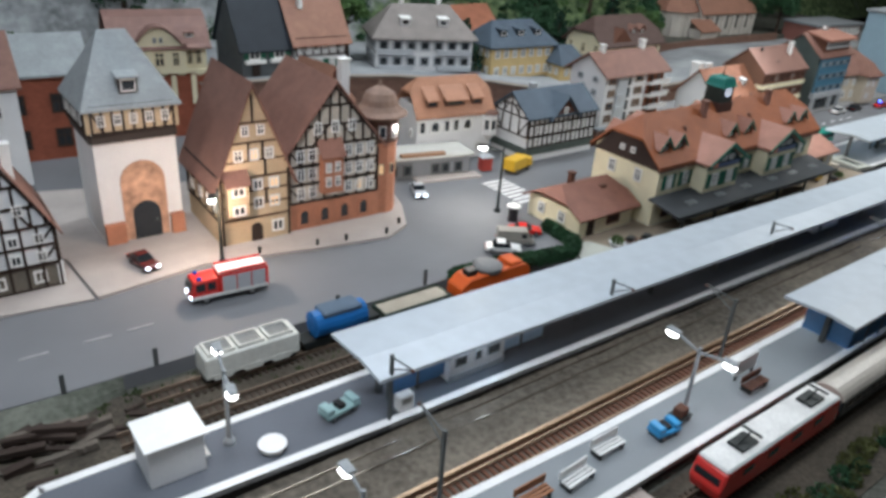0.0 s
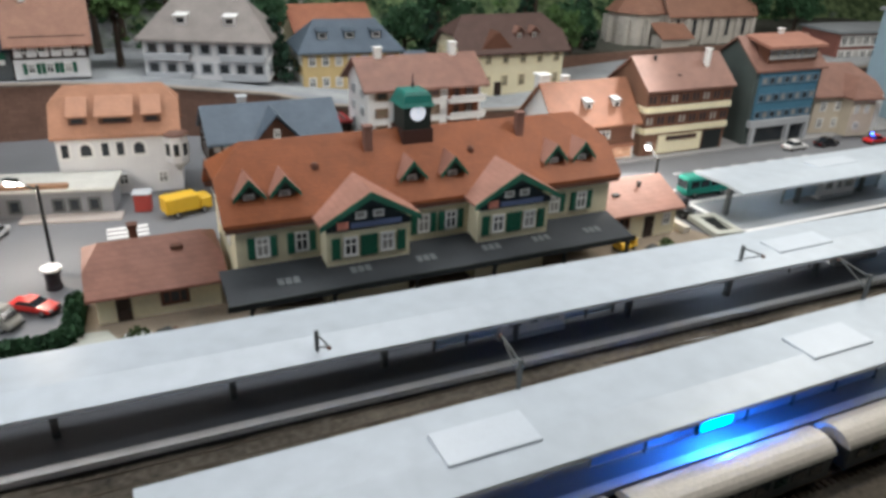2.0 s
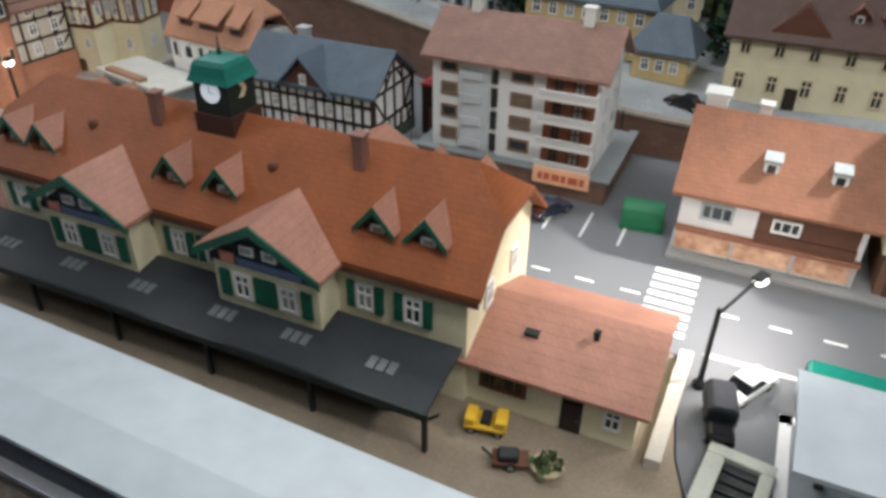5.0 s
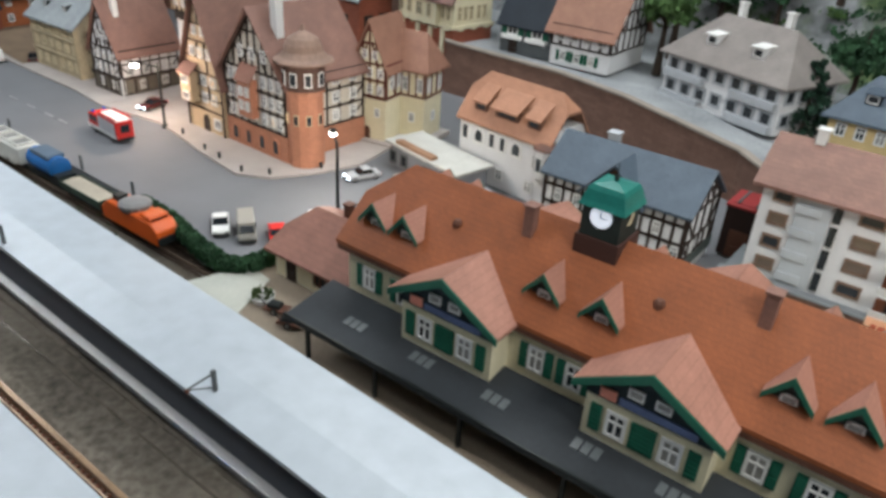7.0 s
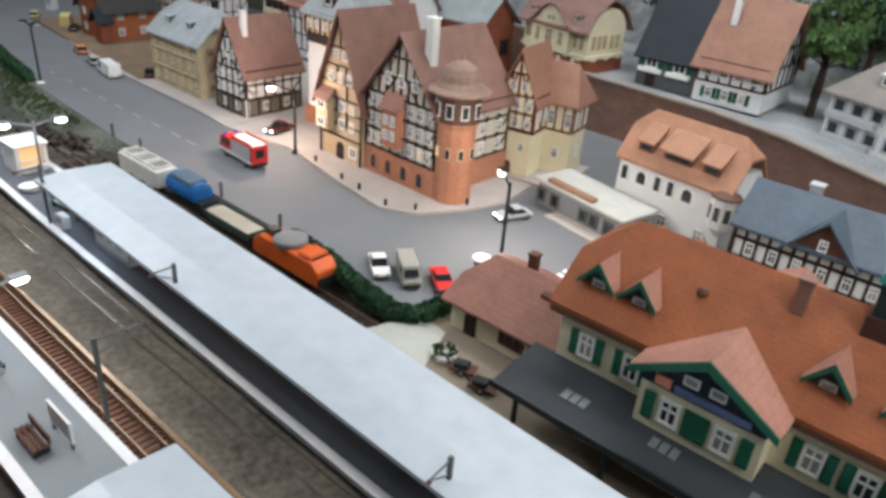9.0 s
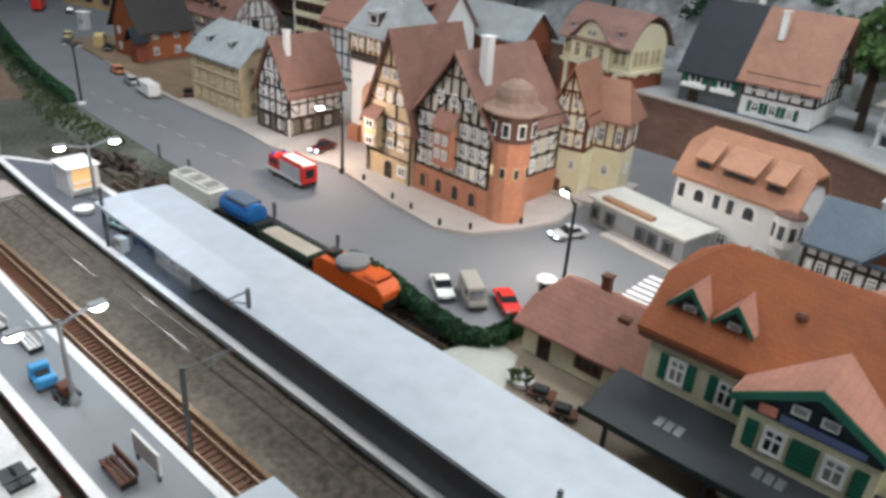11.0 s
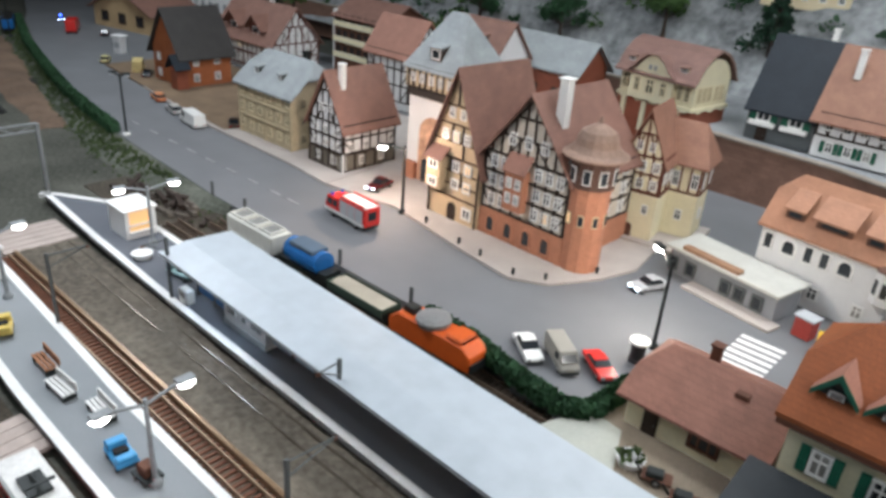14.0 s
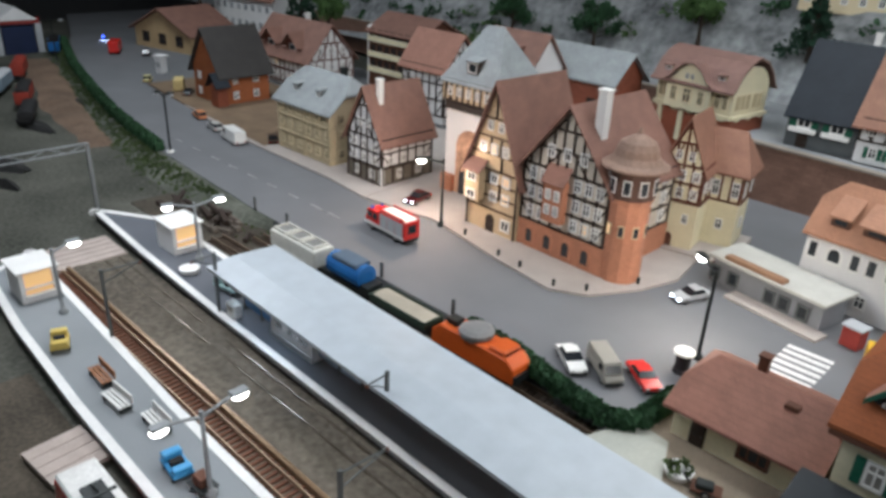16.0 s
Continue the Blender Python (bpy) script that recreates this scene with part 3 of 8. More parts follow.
HILL = mat("rock with grass scatter", (0.14, 0.15, 0.16), 0.95, var=0.6, grain=9, patch=1.6, bump=1.0, second=(0.42, 0.44, 0.45))
nt = HILL.node_tree
sep, moss, slope, more, mixer = (nt.nodes.new(k) for k in ("ShaderNodeSeparateXYZ", "ShaderNodeTexNoise", "ShaderNodeMapRange", "ShaderNodeMath", "ShaderNodeMix"))
nt.links.new(nt.nodes["Texture Coordinate"].outputs["Object"], sep.inputs[0])
nt.links.new(sep.outputs[0], slope.inputs[0])
for i, v in enumerate((-3.5 * U, 2.5 * U, -0.28, 0.24)):
    slope.inputs[i + 1].default_value = v
moss.inputs["Scale"].default_value, moss.inputs["Detail"].default_value = 2.2 / U, 6
nt.links.new(nt.nodes["Texture Coordinate"].outputs["Object"], moss.inputs["Vector"])
nt.links.new(moss.outputs[0], more.inputs[0])
nt.links.new(slope.outputs[0], more.inputs[1])
edge = nt.nodes.new("ShaderNodeMapRange")
edge.inputs[1].default_value, edge.inputs[2].default_value = 0.44, 0.64
nt.links.new(more.outputs[0], edge.inputs[0])
mixer.data_type = "RGBA"
bsdf = nt.nodes["Principled BSDF"]
nt.links.new(edge.outputs[0], mixer.inputs[0])
nt.links.new(bsdf.inputs["Base Color"].links[0].from_socket, mixer.inputs[6])
tint = nt.nodes.new("ShaderNodeMix")
tint.data_type = "RGBA"
tint.inputs[6].default_value, tint.inputs[7].default_value = (0.04, 0.07, 0.03, 1), (0.16, 0.22, 0.1, 1)
fleck = nt.nodes.new("ShaderNodeTexNoise")
fleck.inputs["Scale"].default_value, fleck.inputs["Detail"].default_value = 8 / U, 4
spread = nt.nodes.new("ShaderNodeMapRange")
spread.inputs[1].default_value, spread.inputs[2].default_value = 0.36, 0.64
nt.links.new(nt.nodes["Texture Coordinate"].outputs["Object"], fleck.inputs["Vector"])
nt.links.new(fleck.outputs[0], spread.inputs[0])
nt.links.new(spread.outputs[0], tint.inputs[0])
nt.links.new(tint.outputs[2], mixer.inputs[7])
nt.links.new(mixer.outputs[2], bsdf.inputs["Base Color"])
slab("hillside", "grey rock and green scatter hillside", "hill", bm, HILL)
slab("retaining_wall_church", "brown retaining wall below the church", "wall", extrude(bmesh.new(), [(4.0, 5.25, 0.15), (8.2, 4.98, 0.15), (8.2, 4.98, 0.52), (6.2, 5.1, 0.5), (4.0, 5.25, 0.42)], (0.02, 0.06, 0)), STONEWALL)
slab("church_yard", "grey green yard behind the church wall", "terrace", plate([(4.0, 5.31), (8.2, 5.04), (12, 5.0), (12, 7.2), (4.0, 7.2)], 0.47, 0.3), SOIL)
slab("yard_west", "bare brown yard before the brick houses", "yard", plate([(-10.4, 2.45), (-9.0, 2.31), (-6.85, 2.12), (-6.85, 3.9), (-10.4, 3.9)], 0.022, 0.02), mat("brown yard", (0.2, 0.14, 0.09), 0.95, var=0.4, grain=50, patch=3))
slab("path_front", "grey stone path beyond the outer track", "path", plate([(-6, -2.58), (6, -2.58), (6, -1.84), (-6, -1.84)], -0.07, 0.06), mat("grey path", (0.3, 0.31, 0.3), 0.9, var=0.25, grain=60, patch=2))

# the hall round the layout
HALL = mat("hall wall paint", (0.1, 0.105, 0.11), 0.9, var=0.1, grain=4, patch=0.5)
Z0, Z1 = -1.0 / U, 1.7 / U
slab("floor", "grey hall floor", "floor", boxes((-27, 22, -16, 20, Z0 - 0.5, Z0)), HALL)
slab("ceiling", "pale hall ceiling", "ceiling", boxes((-27, 22, -16, 20, Z1, Z1 + 0.5)), HALL)
for nm, b in (("wall_north", (-27, 22, 20, 20.6, Z0, Z1)), ("wall_south", (-27, 22, -16.6, -16, Z0, Z1)), ("wall_east", (22, 22.6, -16, 20, Z0, Z1)), ("wall_west", (-27.6, -27, -16, 20, Z0, Z1))):
    slab(nm, "plain hall wall", "wall", boxes(b), HALL)
slab("backdrop", "dim painted sky board behind the hill", "backdrop", boxes((-18, 20, 10.05, 10.2, -0.2, 6)), mat("backdrop paint", (0.2, 0.24, 0.24), 0.9, var=0.2, grain=3, patch=0.4))


# ---- tracks and platforms ----
def track(y, x0, x1, label, near=None, zb=-0.088):
    """One straight track: rails, sleepers; sleepers between near[0] and near[1] are parts of their own."""
    ob = thing("railway_track", label, "track", 0, y, zb, kind="structure")
    for s in (-1, 1):
        part("rail", boxes((x0, x1, s * 0.048 - 0.0045, s * 0.048 + 0.0045, 0.008, 0.03)), RAIL_LIT if near else RAIL, ob)
    key = "sleeper_mesh"
    if key not in CACHE:
        CACHE[key] = mesh_of("sleeper", boxes((-0.009, 0.009, -0.086, 0.086, -0.01, 0.008)), RUST)
    rest = bmesh.new()
    n = int((x1 - x0) / 0.042)
    for i in range(n):
        x = x0 + 0.042 * (i + 0.5)
        if near and near[0] < x < near[1]:
            part("sleeper", CACHE[key], None, ob, at=pose(x, 0, 0, 0, 0, random.uniform(-1.2, 1.2)))
        else:
            box(rest, x - 0.009, x + 0.009, -0.086, 0.086, -0.01, 0.008)
    r = part("sleepers", rest, RUST if near else SLEEPER_DARK, ob)
    r["kind"] = "stuff"
    return ob


def gravel_fill(x0, x1, y0, y1):
    """An uneven bed of fill, a little below the platforms."""
    bm = bmesh.new()
    nx, ny = int((x1 - x0) / 0.045), 10
    vs = []
    for i in range(nx + 1):
        col = []
        for j in range(ny + 1):
            x, y = x0 + (x1 - x0) * i / nx, y0 + (y1 - y0) * j / ny
            z = -0.066 + 0.016 * noise.noise(Vector((x * 2.3, y * 5, 1))) + 0.01 * noise.noise(Vector((x * 9, y * 14, 4)))
            col.append(bm.verts.new((x, y, z)))
        vs.append(col)
    for i in range(nx):
        for j in range(ny):
            bm.faces.new((vs[i][j], vs[i + 1][j], vs[i + 1][j + 1], vs[i][j + 1]))
    return bm


slab("ballast_bed", "brown grey ballast between the platforms", "ballast", boxes((-5.4, 9, -0.7, -0.05, -0.14, -0.092)), BALLAST)
slab("ballast_bed", "dark ballast of the sidings", "ballast", boxes((-6.4, 9, 0.43, 1.02, -0.13, -0.092)), BALLAST_DARK)
slab("ballast_bed", "ballast below the outer track", "ballast", boxes((-4.2, 9, -1.75, -1.13, -0.13, -0.094)), BALLAST_DARK)
track(-0.585, -5.35, 6, "rusty brown main track beside a platform", (-5.2, 1.0))
slab("filled_bed", "brown gravel fill between the platforms", "ballast", gravel_fill(-5.35, 6, -0.49, -0.06), BALLAST)
slab("track_kerb", "tan timber edge along the gravel fill", "kerb", boxes((-5.35, 6, -0.505, -0.478, -0.1, -0.048)), mat("tan edging", (0.3, 0.2, 0.12), 0.28, metal=0.4, var=0.4, grain=40, patch=5), bevel=0.004)
sunk = thing("railway_track", "half buried track in the gravel fill", "track", 0, -0.191, -0.083, kind="structure")
for dy in (-0.05, 0.05):
    part("rail", boxes((-5.3, 6, dy - 0.0055, dy + 0.0055, 0.0, 0.024)), mat("bright rail head", (0.24, 0.205, 0.165), 0.22, metal=0.55, var=0.5, grain=8, patch=2.5, bump=0), sunk)
track(0.88, -5.0, -1.65, "siding track beside the road")
track(0.62, -5.2, 8, "dark siding track behind the platform")
track(-1.31, -3.05, 8, "outer track below the platform")


def platform(name, label, ring, z=0.0, top=None):
    ob = thing(name, label, "platform", kind="structure")
    mx, my = sum(p[0] for p in ring) / len(ring), sum(p[1] for p in ring) / len(ring)
    part("slab", plate(ring, z, 0.032), top or CONCRETE, ob)
    part("foundation", plate([(x + 0.02 * (1 if x < mx else -1), y + 0.02 * (1 if y < my else -1)) for x, y in ring], z - 0.032, 0.1), mat("dark stone footing", (0.05, 0.045, 0.04), 0.9, var=0.4), ob)
    bm = bmesh.new()
    n = len(ring)
    c = Vector((sum(p[0] for p in ring) / n, sum(p[1] for p in ring) / n))
    for i in range(n):
        a, b = Vector(ring[i]), Vector(ring[(i + 1) % n])
        d = (b - a).normalized()
        q = Vector((-d.y, d.x)) * 0.048
        extrude(bm, [(a.x, a.y, z - 0.03), (b.x, b.y, z - 0.03), (b.x + q.x, b.y + q.y, z - 0.03), (a.x + q.x, a.y + q.y, z - 0.03)], (0, 0, 0.034))
    part("edge_stones", bm, WHITE_EDGE, ob, "white painted platform edge")
    return ob


platform("platform_middle", "grey island platform with white edges", [(-6.2, 0.02), (-5.2, -0.035), (-4.0, -0.075), (0, -0.135), (9, -0.28), (9, 0.3), (-1.0, 0.4), (-5.6, 0.42), (-6.1, 0.12)], top=mat("dark platform asphalt", (0.12, 0.13, 0.15), 0.85, var=0.2, grain=90, patch=2))
platform("platform_outer", "grey outer platform with white edges", [(-5.45, -1.0), (-4.6, -1.07), (-3.6, -1.1), (9, -1.12), (9, -0.7), (-3.2, -0.695), (-4.4, -0.655), (-5.7, -0.62)])
platform("platform_bay", "grey bay platform with white edges beside the station", [(3.2, 0.74), (9, 0.74), (9, 1.42), (3.2, 1.42)])


def platform_roof(label, x0, x1, y0, y1, z, posts, sky=(), lean=(0.0, 0.0)):
    """A shallow ridged roof; lean: how far its two long edges drift in y for each unit of x, from x = -1."""
    near, far = (lambda x: y0 + lean[0] * (x + 1)), (lambda x: y1 + lean[1] * (x + 1))
    ridge = lambda x: near(x) * 0.62 + far(x) * 0.38
    ob = thing("platform_roof", label, "platform roof", 0, 0, 0)
    part("roof", shell(bmesh.new(), [(x0, near(x0), z), (x1, near(x1), z), (x1, ridge(x1), z + 0.02), (x0, ridge(x0), z + 0.02), (x1, far(x1), z), (x0, far(x0), z)], [[0, 1, 2, 3], [3, 2, 4, 5]], 0.022), ROOF_SHEET, ob)
    for x in posts:
        ym = (near(x) + far(x)) / 2
        post = part("post", boxes((x - 0.016, x + 0.016, ym - 0.016, ym + 0.016, 0, z - 0.02)), GREYMETAL, ob)
        part("bracket", boxes((x - 0.01, x + 0.01, near(x) + 0.06, far(x) - 0.06, z - 0.05, z - 0.023)), GREYMETAL, post)
    for xs, ys, w, d in sky:
        part("skylight", boxes((xs - w / 2, xs + w / 2, ys - d / 2, ys + d / 2, z + 0.005, z + 0.026)), mat("skylight sheet", (0.55, 0.6, 0.65), 0.3, var=0.06), ob, "bright white skylight", bevel=0.003)
    return ob


platform_roof("long flat white platform roof on grey posts", -4.06, 8.6, -0.13, 0.37, 0.3, [-3.9 + 0.78 * i for i in range(16)], [(2.83, 0.0, 0.48, 0.17)], lean=(-0.023, -0.028))
platform_roof("white platform roof with skylights, blue lit below", -1.25, 8.6, -1.16, -0.68, 0.3, [-1.05 + 0.85 * i for i in range(11)], [(0.05, -0.93, 0.42, 0.2), (2.0, -0.93, 0.42, 0.2), (4.0, -0.93, 0.42, 0.2)])
platform_roof("short white roof over the bay platform", 3.2, 8.6, 0.82, 1.36, 0.3, [3.35 + 0.8 * i for i in range(7)], [(4.5, 1.12, 0.5, 0.16)])

# ---- the station ----
st = House("station_building", "cream station with orange tiled roof, green shutters and clock tower", 0.70, 1.30, 0, 0, 2.58, 0.74, 0.59, PALECREAM)
st.body("x", 0.915, k=0.5)
st.roof("x", 0.915, TILE_ORANGE, e=0.032, k=0.44, inset=0.19, thick=0.022, ends=0.065)
for s in (-1, 1):
    part("eave_board", boxes((-1.345, 1.345, s * 0.395 - 0.006, s * 0.395 + 0.006, 0.522, 0.55)), BROWNWOOD, st.ob)
BOARDING = mat("dark blue green boards", (0.012, 0.022, 0.026), 0.7)
for cx in (0.16, 1.145):
    u = cx - 0.70
    for side in (-1, 1):
        def at_side(p):
            return (p[0], p[1] if side < 0 else -p[1], p[2])
        bay = part("gable_bay", extrude(bmesh.new(), [at_side(p) for p in ((u - 0.26, -0.51, 0), (u + 0.26, -0.51, 0), (u + 0.26, -0.51, 0.52), (u, -0.51, 0.69), (u - 0.26, -0.51, 0.52))], (0, -side * 0.3, 0)), PALECREAM, st.ob)
        part("gable_boarding", extrude(bmesh.new(), [at_side(p) for p in ((u - 0.262, -0.513, 0.5), (u + 0.262, -0.513, 0.5), (u + 0.262, -0.513, 0.53), (u, -0.513, 0.70), (u - 0.262, -0.513, 0.53))], (0, side * 0.008, 0)), BOARDING, bay, "dark gable boarding")
        part("bay_roof", shell(bmesh.new(), [at_side(p) for p in ((u - 0.31, -0.56, 0.565), (u, -0.56, 0.742), (u + 0.31, -0.56, 0.565), (u - 0.31, -0.36, 0.565), (u, -0.18, 0.742), (u + 0.31, -0.36, 0.565))], [[0, 1, 4, 3], [1, 2, 5, 4]], 0.018), TILE_PINK, bay, "faded pink roof tiles")
        for s in (-1, 1):
            part("bargeboard", extrude(bmesh.new(), [at_side(p) for p in ((u + s * 0.31, -0.561, 0.562), (u, -0.561, 0.739), (u, -0.561, 0.695), (u + s * 0.31, -0.561, 0.528))], (0, side * 0.008, 0)), GREEN, bay, "green bargeboard")
        if side > 0:
            continue
        part("name_board", boxes((u - 0.115, u + 0.2, -0.53, -0.522, 0.512, 0.545)), mat("slate blue sign", (0.12, 0.16, 0.3), 0.5), bay, "slate blue name board")
        part("sign", boxes((u - 0.2, u - 0.13, -0.53, -0.522, 0.512, 0.56)), mat("pale red sign", (0.75, 0.28, 0.2), 0.5), bay, "pale red sign")
        for s in (-1, 1):
            st.window("S", u + s * 0.055, 0.57, 0.065, 0.045, o=0.152, bars=0, pane=PANE_CURTAIN)
            st.window("S", u + s * 0.115, 0.33, 0.09, 0.125, o=0.14, bars=1, pane=PANE_CURTAIN if s > 0 else PANE)
        for du, w in ((-0.205, 0.05), (0.0, 0.105), (0.205, 0.05)):
            part("shutter", boxes((u + du - w / 2, u + du + w / 2, -0.522, -0.511, 0.325, 0.455)), GREEN, bay)
            for i in range(5):
                part("slat", boxes((u + du - w * 0.4, u + du + w * 0.4, -0.526, -0.522, 0.34 + 0.022 * i, 0.35 + 0.022 * i)), GREEN, bay)
for us in ((-1.14, -0.91), (-0.13, 0.06), (0.84, 1.06)):
    for i, u in enumerate(us):
        st.window("S", u, 0.34, 0.085, 0.13, shutters=GREEN, pane=PANE if i else PANE_CURTAIN)
for u in (-1.0, -0.7, -0.4, -0.1, 0.2, 0.5, 0.8, 1.05):
    st.window("N", u, 0.33, 0.09, 0.13, shutters=GREEN)
for u in (-1.1, -0.75, -0.1, 0.1, 0.8, 1.1):
    st.window("S", u, 0.07, 0.1, 0.14, frame=BROWNWOOD)
for u in (-0.9, -0.5, 0.55, 0.95):
    st.door("S", u, 0.1, 0.2, BROWNWOOD)
for u in (-0.15, 0.15):
    st.window("E", u, 0.36, 0.08, 0.12)
    st.window("W", u, 0.36, 0.08, 0.12)
part("gable_boarding", extrude(bmesh.new(), [(-1.292, 0.38, 0.52), (-1.292, -0.38, 0.52), (-1.292, -0.2, 0.75), (-1.292, 0.2, 0.75)], (-0.008, 0, 0)), mat("dark brown boarding", (0.035, 0.02, 0.016), 0.75), st.ob, "dark brown gable boarding")
for u in (-0.06, 0.06):
    st.window("W", u, 0.6, 0.05, 0.05, o=0.012, bars=0, pane=PANE_CURTAIN)
DORMER_WOOD = mat("dark dormer wood", (0.03, 0.035, 0.03), 0.7)
for x in (-1.18, -0.975, -0.18, 0.1, 0.86, 1.085):
    st.dormer(x, -0.285, 0.655, 0.13, 0.062, 0.095, TILE_PINK, wall=DORMER_WOOD, trim=GREEN, rise=0.078, pane=PANE_CURTAIN)
    st.dormer(x, 0.285, 0.655, 0.13, 0.062, 0.095, TILE_PINK, wall=DORMER_WOOD, trim=GREEN, rise=0.078, face="N", pane=PANE_CURTAIN)
for x in (-0.76, 0.284):
    part("roof_vent", tube(bmesh.new(), [(0.026, 0.7), (0.026, 0.79), (0.016, 0.805)], 8), BROWNWOOD, st.ob, at=pose(x, -0.16, 0))
st.chimney(-0.4, -0.09, 0.75, 0.975, 0.052, TILE_BROWN)
st.chimney(0.68, -0.09, 0.75, 0.975, 0.052, TILE_BROWN)
# clock tower
TOWER_WOOD = mat("dark green black tower wood", (0.012, 0.022, 0.018), 0.6)
tower = part("clock_tower", boxes((-0.17, 0.04, -0.1, 0.11, 0.76, 0.93)), mat("dark brown tower base", (0.06, 0.025, 0.018), 0.7), st.ob)
part("tower_body", boxes((-0.157, 0.027, -0.089, 0.097, 0.93, 1.09)), TOWER_WOOD, tower)
CAP = [(0.112, 1.075), (0.1, 1.1), (0.088, 1.145), (0.075, 1.165), (0.002, 1.18)]
cap = bmesh.new()
rings = [[cap.verts.new((-0.065 + sx * r, 0.003 + sy * r, z)) for sx, sy in ((-1, -1), (1, -1), (1, 1), (-1, 1))] for r, z in CAP]
for lo_, hi_ in zip(rings, rings[1:]):
    for i in range(4):
        cap.faces.new((lo_[i], lo_[(i + 1) % 4], hi_[(i + 1) % 4], hi_[i]))
cap.faces.new(rings[0][::-1])
cap.faces.new(rings[-1])
part("tower_roof", cap, TEAL, tower, "patina green copper roof")
part("finial", tube(bmesh.new(), [(0.006, 0), (0.012, 0.02), (0.004, 0.04), (0.002, 0.09)], 8), DARKMETAL, tower, at=pose(-0.065, 0.003, 1.17))
face = part("clock_face", tube(bmesh.new(), [(0.05, 0), (0.05, 0.008), (0.044, 0.01)], 24), emitter("clock glow", (0.85, 0.9, 1.0), 0.55), tower, "glowing white clock face", at=pose(-0.065, 0.003, 1.035) @ pose(0, -0.091, 0, 90, 0, 0))
part("clock_hand", boxes((-0.002, 0.002, 0, 0.03, 0.0101, 0.0125)), DARKMETAL, face)
part("clock_hand", boxes((0, 0.034, -0.0015, 0.0015, 0.0101, 0.0125)), DARKMETAL, face)
part("ornament", extrude(bmesh.new(), [(0.026, -0.02, 1.0), (0.026, 0.015, 1.0), (0.026, 0.035, 1.035), (0.026, 0.015, 1.07), (0.026, -0.02, 1.07), (0.026, 0.012, 1.035)], (0.006, 0, 0)), CREAM, tower, "cream carved ornament")
# canopy along the tracks
can = thing("station_canopy", "dark grey lean-to canopy on thin posts with skylights", "canopy", 0.66, 0.75, 0)
part("roof", shell(bmesh.new(), [(-1.36, -0.165, 0.245), (1.32, -0.165, 0.245), (1.32, 0.165, 0.3), (-1.36, 0.165, 0.3)], [[0, 1, 2, 3]], 0.016), CANOPY, can)
part("fascia", boxes((-1.37, 1.33, -0.18, -0.166, 0.215, 0.25)), DARKMETAL, can)
for x in (-1.24, -0.77, -0.26, 0.27, 0.79, 1.3):
    p = part("post", boxes((x - 0.009, x + 0.009, -0.145, -0.127, 0, 0.235)), DARKMETAL, can)
    part("brace", rod(bmesh.new(), (x, -0.136, 0.17), (x + 0.06, -0.136, 0.23), 0.006), DARKMETAL, p)
for x in (-1.05, -0.62, -0.2, 0.25, 0.62, 1.02):
    for i in range(3):
        part("skylight", extrude(bmesh.new(), [(x + 0.045 * i - 0.017, -0.06, 0.264), (x + 0.045 * i + 0.017, -0.06, 0.264), (x + 0.045 * i + 0.017, 0.0, 0.274), (x + 0.045 * i - 0.017, 0.0, 0.274)], (0, 0, 0.004)), mat("skylight glass", (0.13, 0.145, 0.15), 0.3), can)
# low wings
an = House("station_wing", "low cream wing with faded red roof and dormer hatch", 2.335, 1.26, 0, 0, 0.70, 0.60, 0.235, PALECREAM)
an.body("x", 0.365)
an.roof("x", 0.365, TILE_PINK, e=0.045, thick=0.016)
an.window("S", -0.19, 0.1, 0.2, 0.1, frame=BROWNWOOD, bars=3)
an.door("S", 0.1, 0.085, 0.17, TIMBER)
an.window("S", 0.26, 0.08, 0.07, 0.1)
an.window("E", 0.0, 0.08, 0.1, 0.1)
part("roof_hatch", boxes((-0.16, -0.1, -0.17, -0.1, 0.29, 0.32)), DARKMETAL, an.ob)
an.chimney(0.12, -0.1, 0.3, 0.36, 0.022, DARKMETAL)
slab("kerb_wall", "low pale wall beside the station wing", "wall", extrude(bmesh.new(), [(2.74, 0.9, 0.005), (2.8, 0.9, 0.005), (2.82, 1.6, 0.005), (2.76, 1.6, 0.005)], (0, 0, 0.05)), mat("pale stone kerb", (0.55, 0.51, 0.45), 0.85, var=0.15))
wl = House("station_wing", "low cream wing with faded red hipped roof and chimney", -1.02, 1.38, 0, 0, 0.68, 0.62, 0.2, PALECREAM)
wl.body("x", 0.36, k=0.9)
wl.roof("x", 0.36, tiled("dull red tiles", (0.27, 0.12, 0.085), rows=50), e=0.05, k=0.5, inset=0.1, thick=0.016)
wl.door("S", -0.2, 0.08, 0.16, TIMBER)
wl.window("S", 0.08, 0.06, 0.16, 0.1, frame=BROWNWOOD, bars=2)
wl.window("W", 0.1, 0.07, 0.08, 0.1)
wl.window("W", -0.15, 0.07, 0.08, 0.1)
wl.chimney(-0.09, 0.08, 0.3, 0.42, 0.05, BROWNWOOD)
part("roof_hatch", boxes((0.1, 0.17, -0.12, -0.05, 0.28, 0.335)), BROWNWOOD, wl.ob, bevel=0.004)

# ---- town: houses along the street ----
# block of flats
fp = slab("garage_deck", "dark brown stone garage base under the flats", "garage", boxes((0.8, 2.1, 2.84, 3.7, 0.0, 0.155)), STONEWALL, kind="")
slab("deck_floor", "grey concrete floor of the garage deck", "deck", boxes((0.8, 2.06, 2.88, 3.7, 0.151, 0.1555)), CONCRETE, kind="")
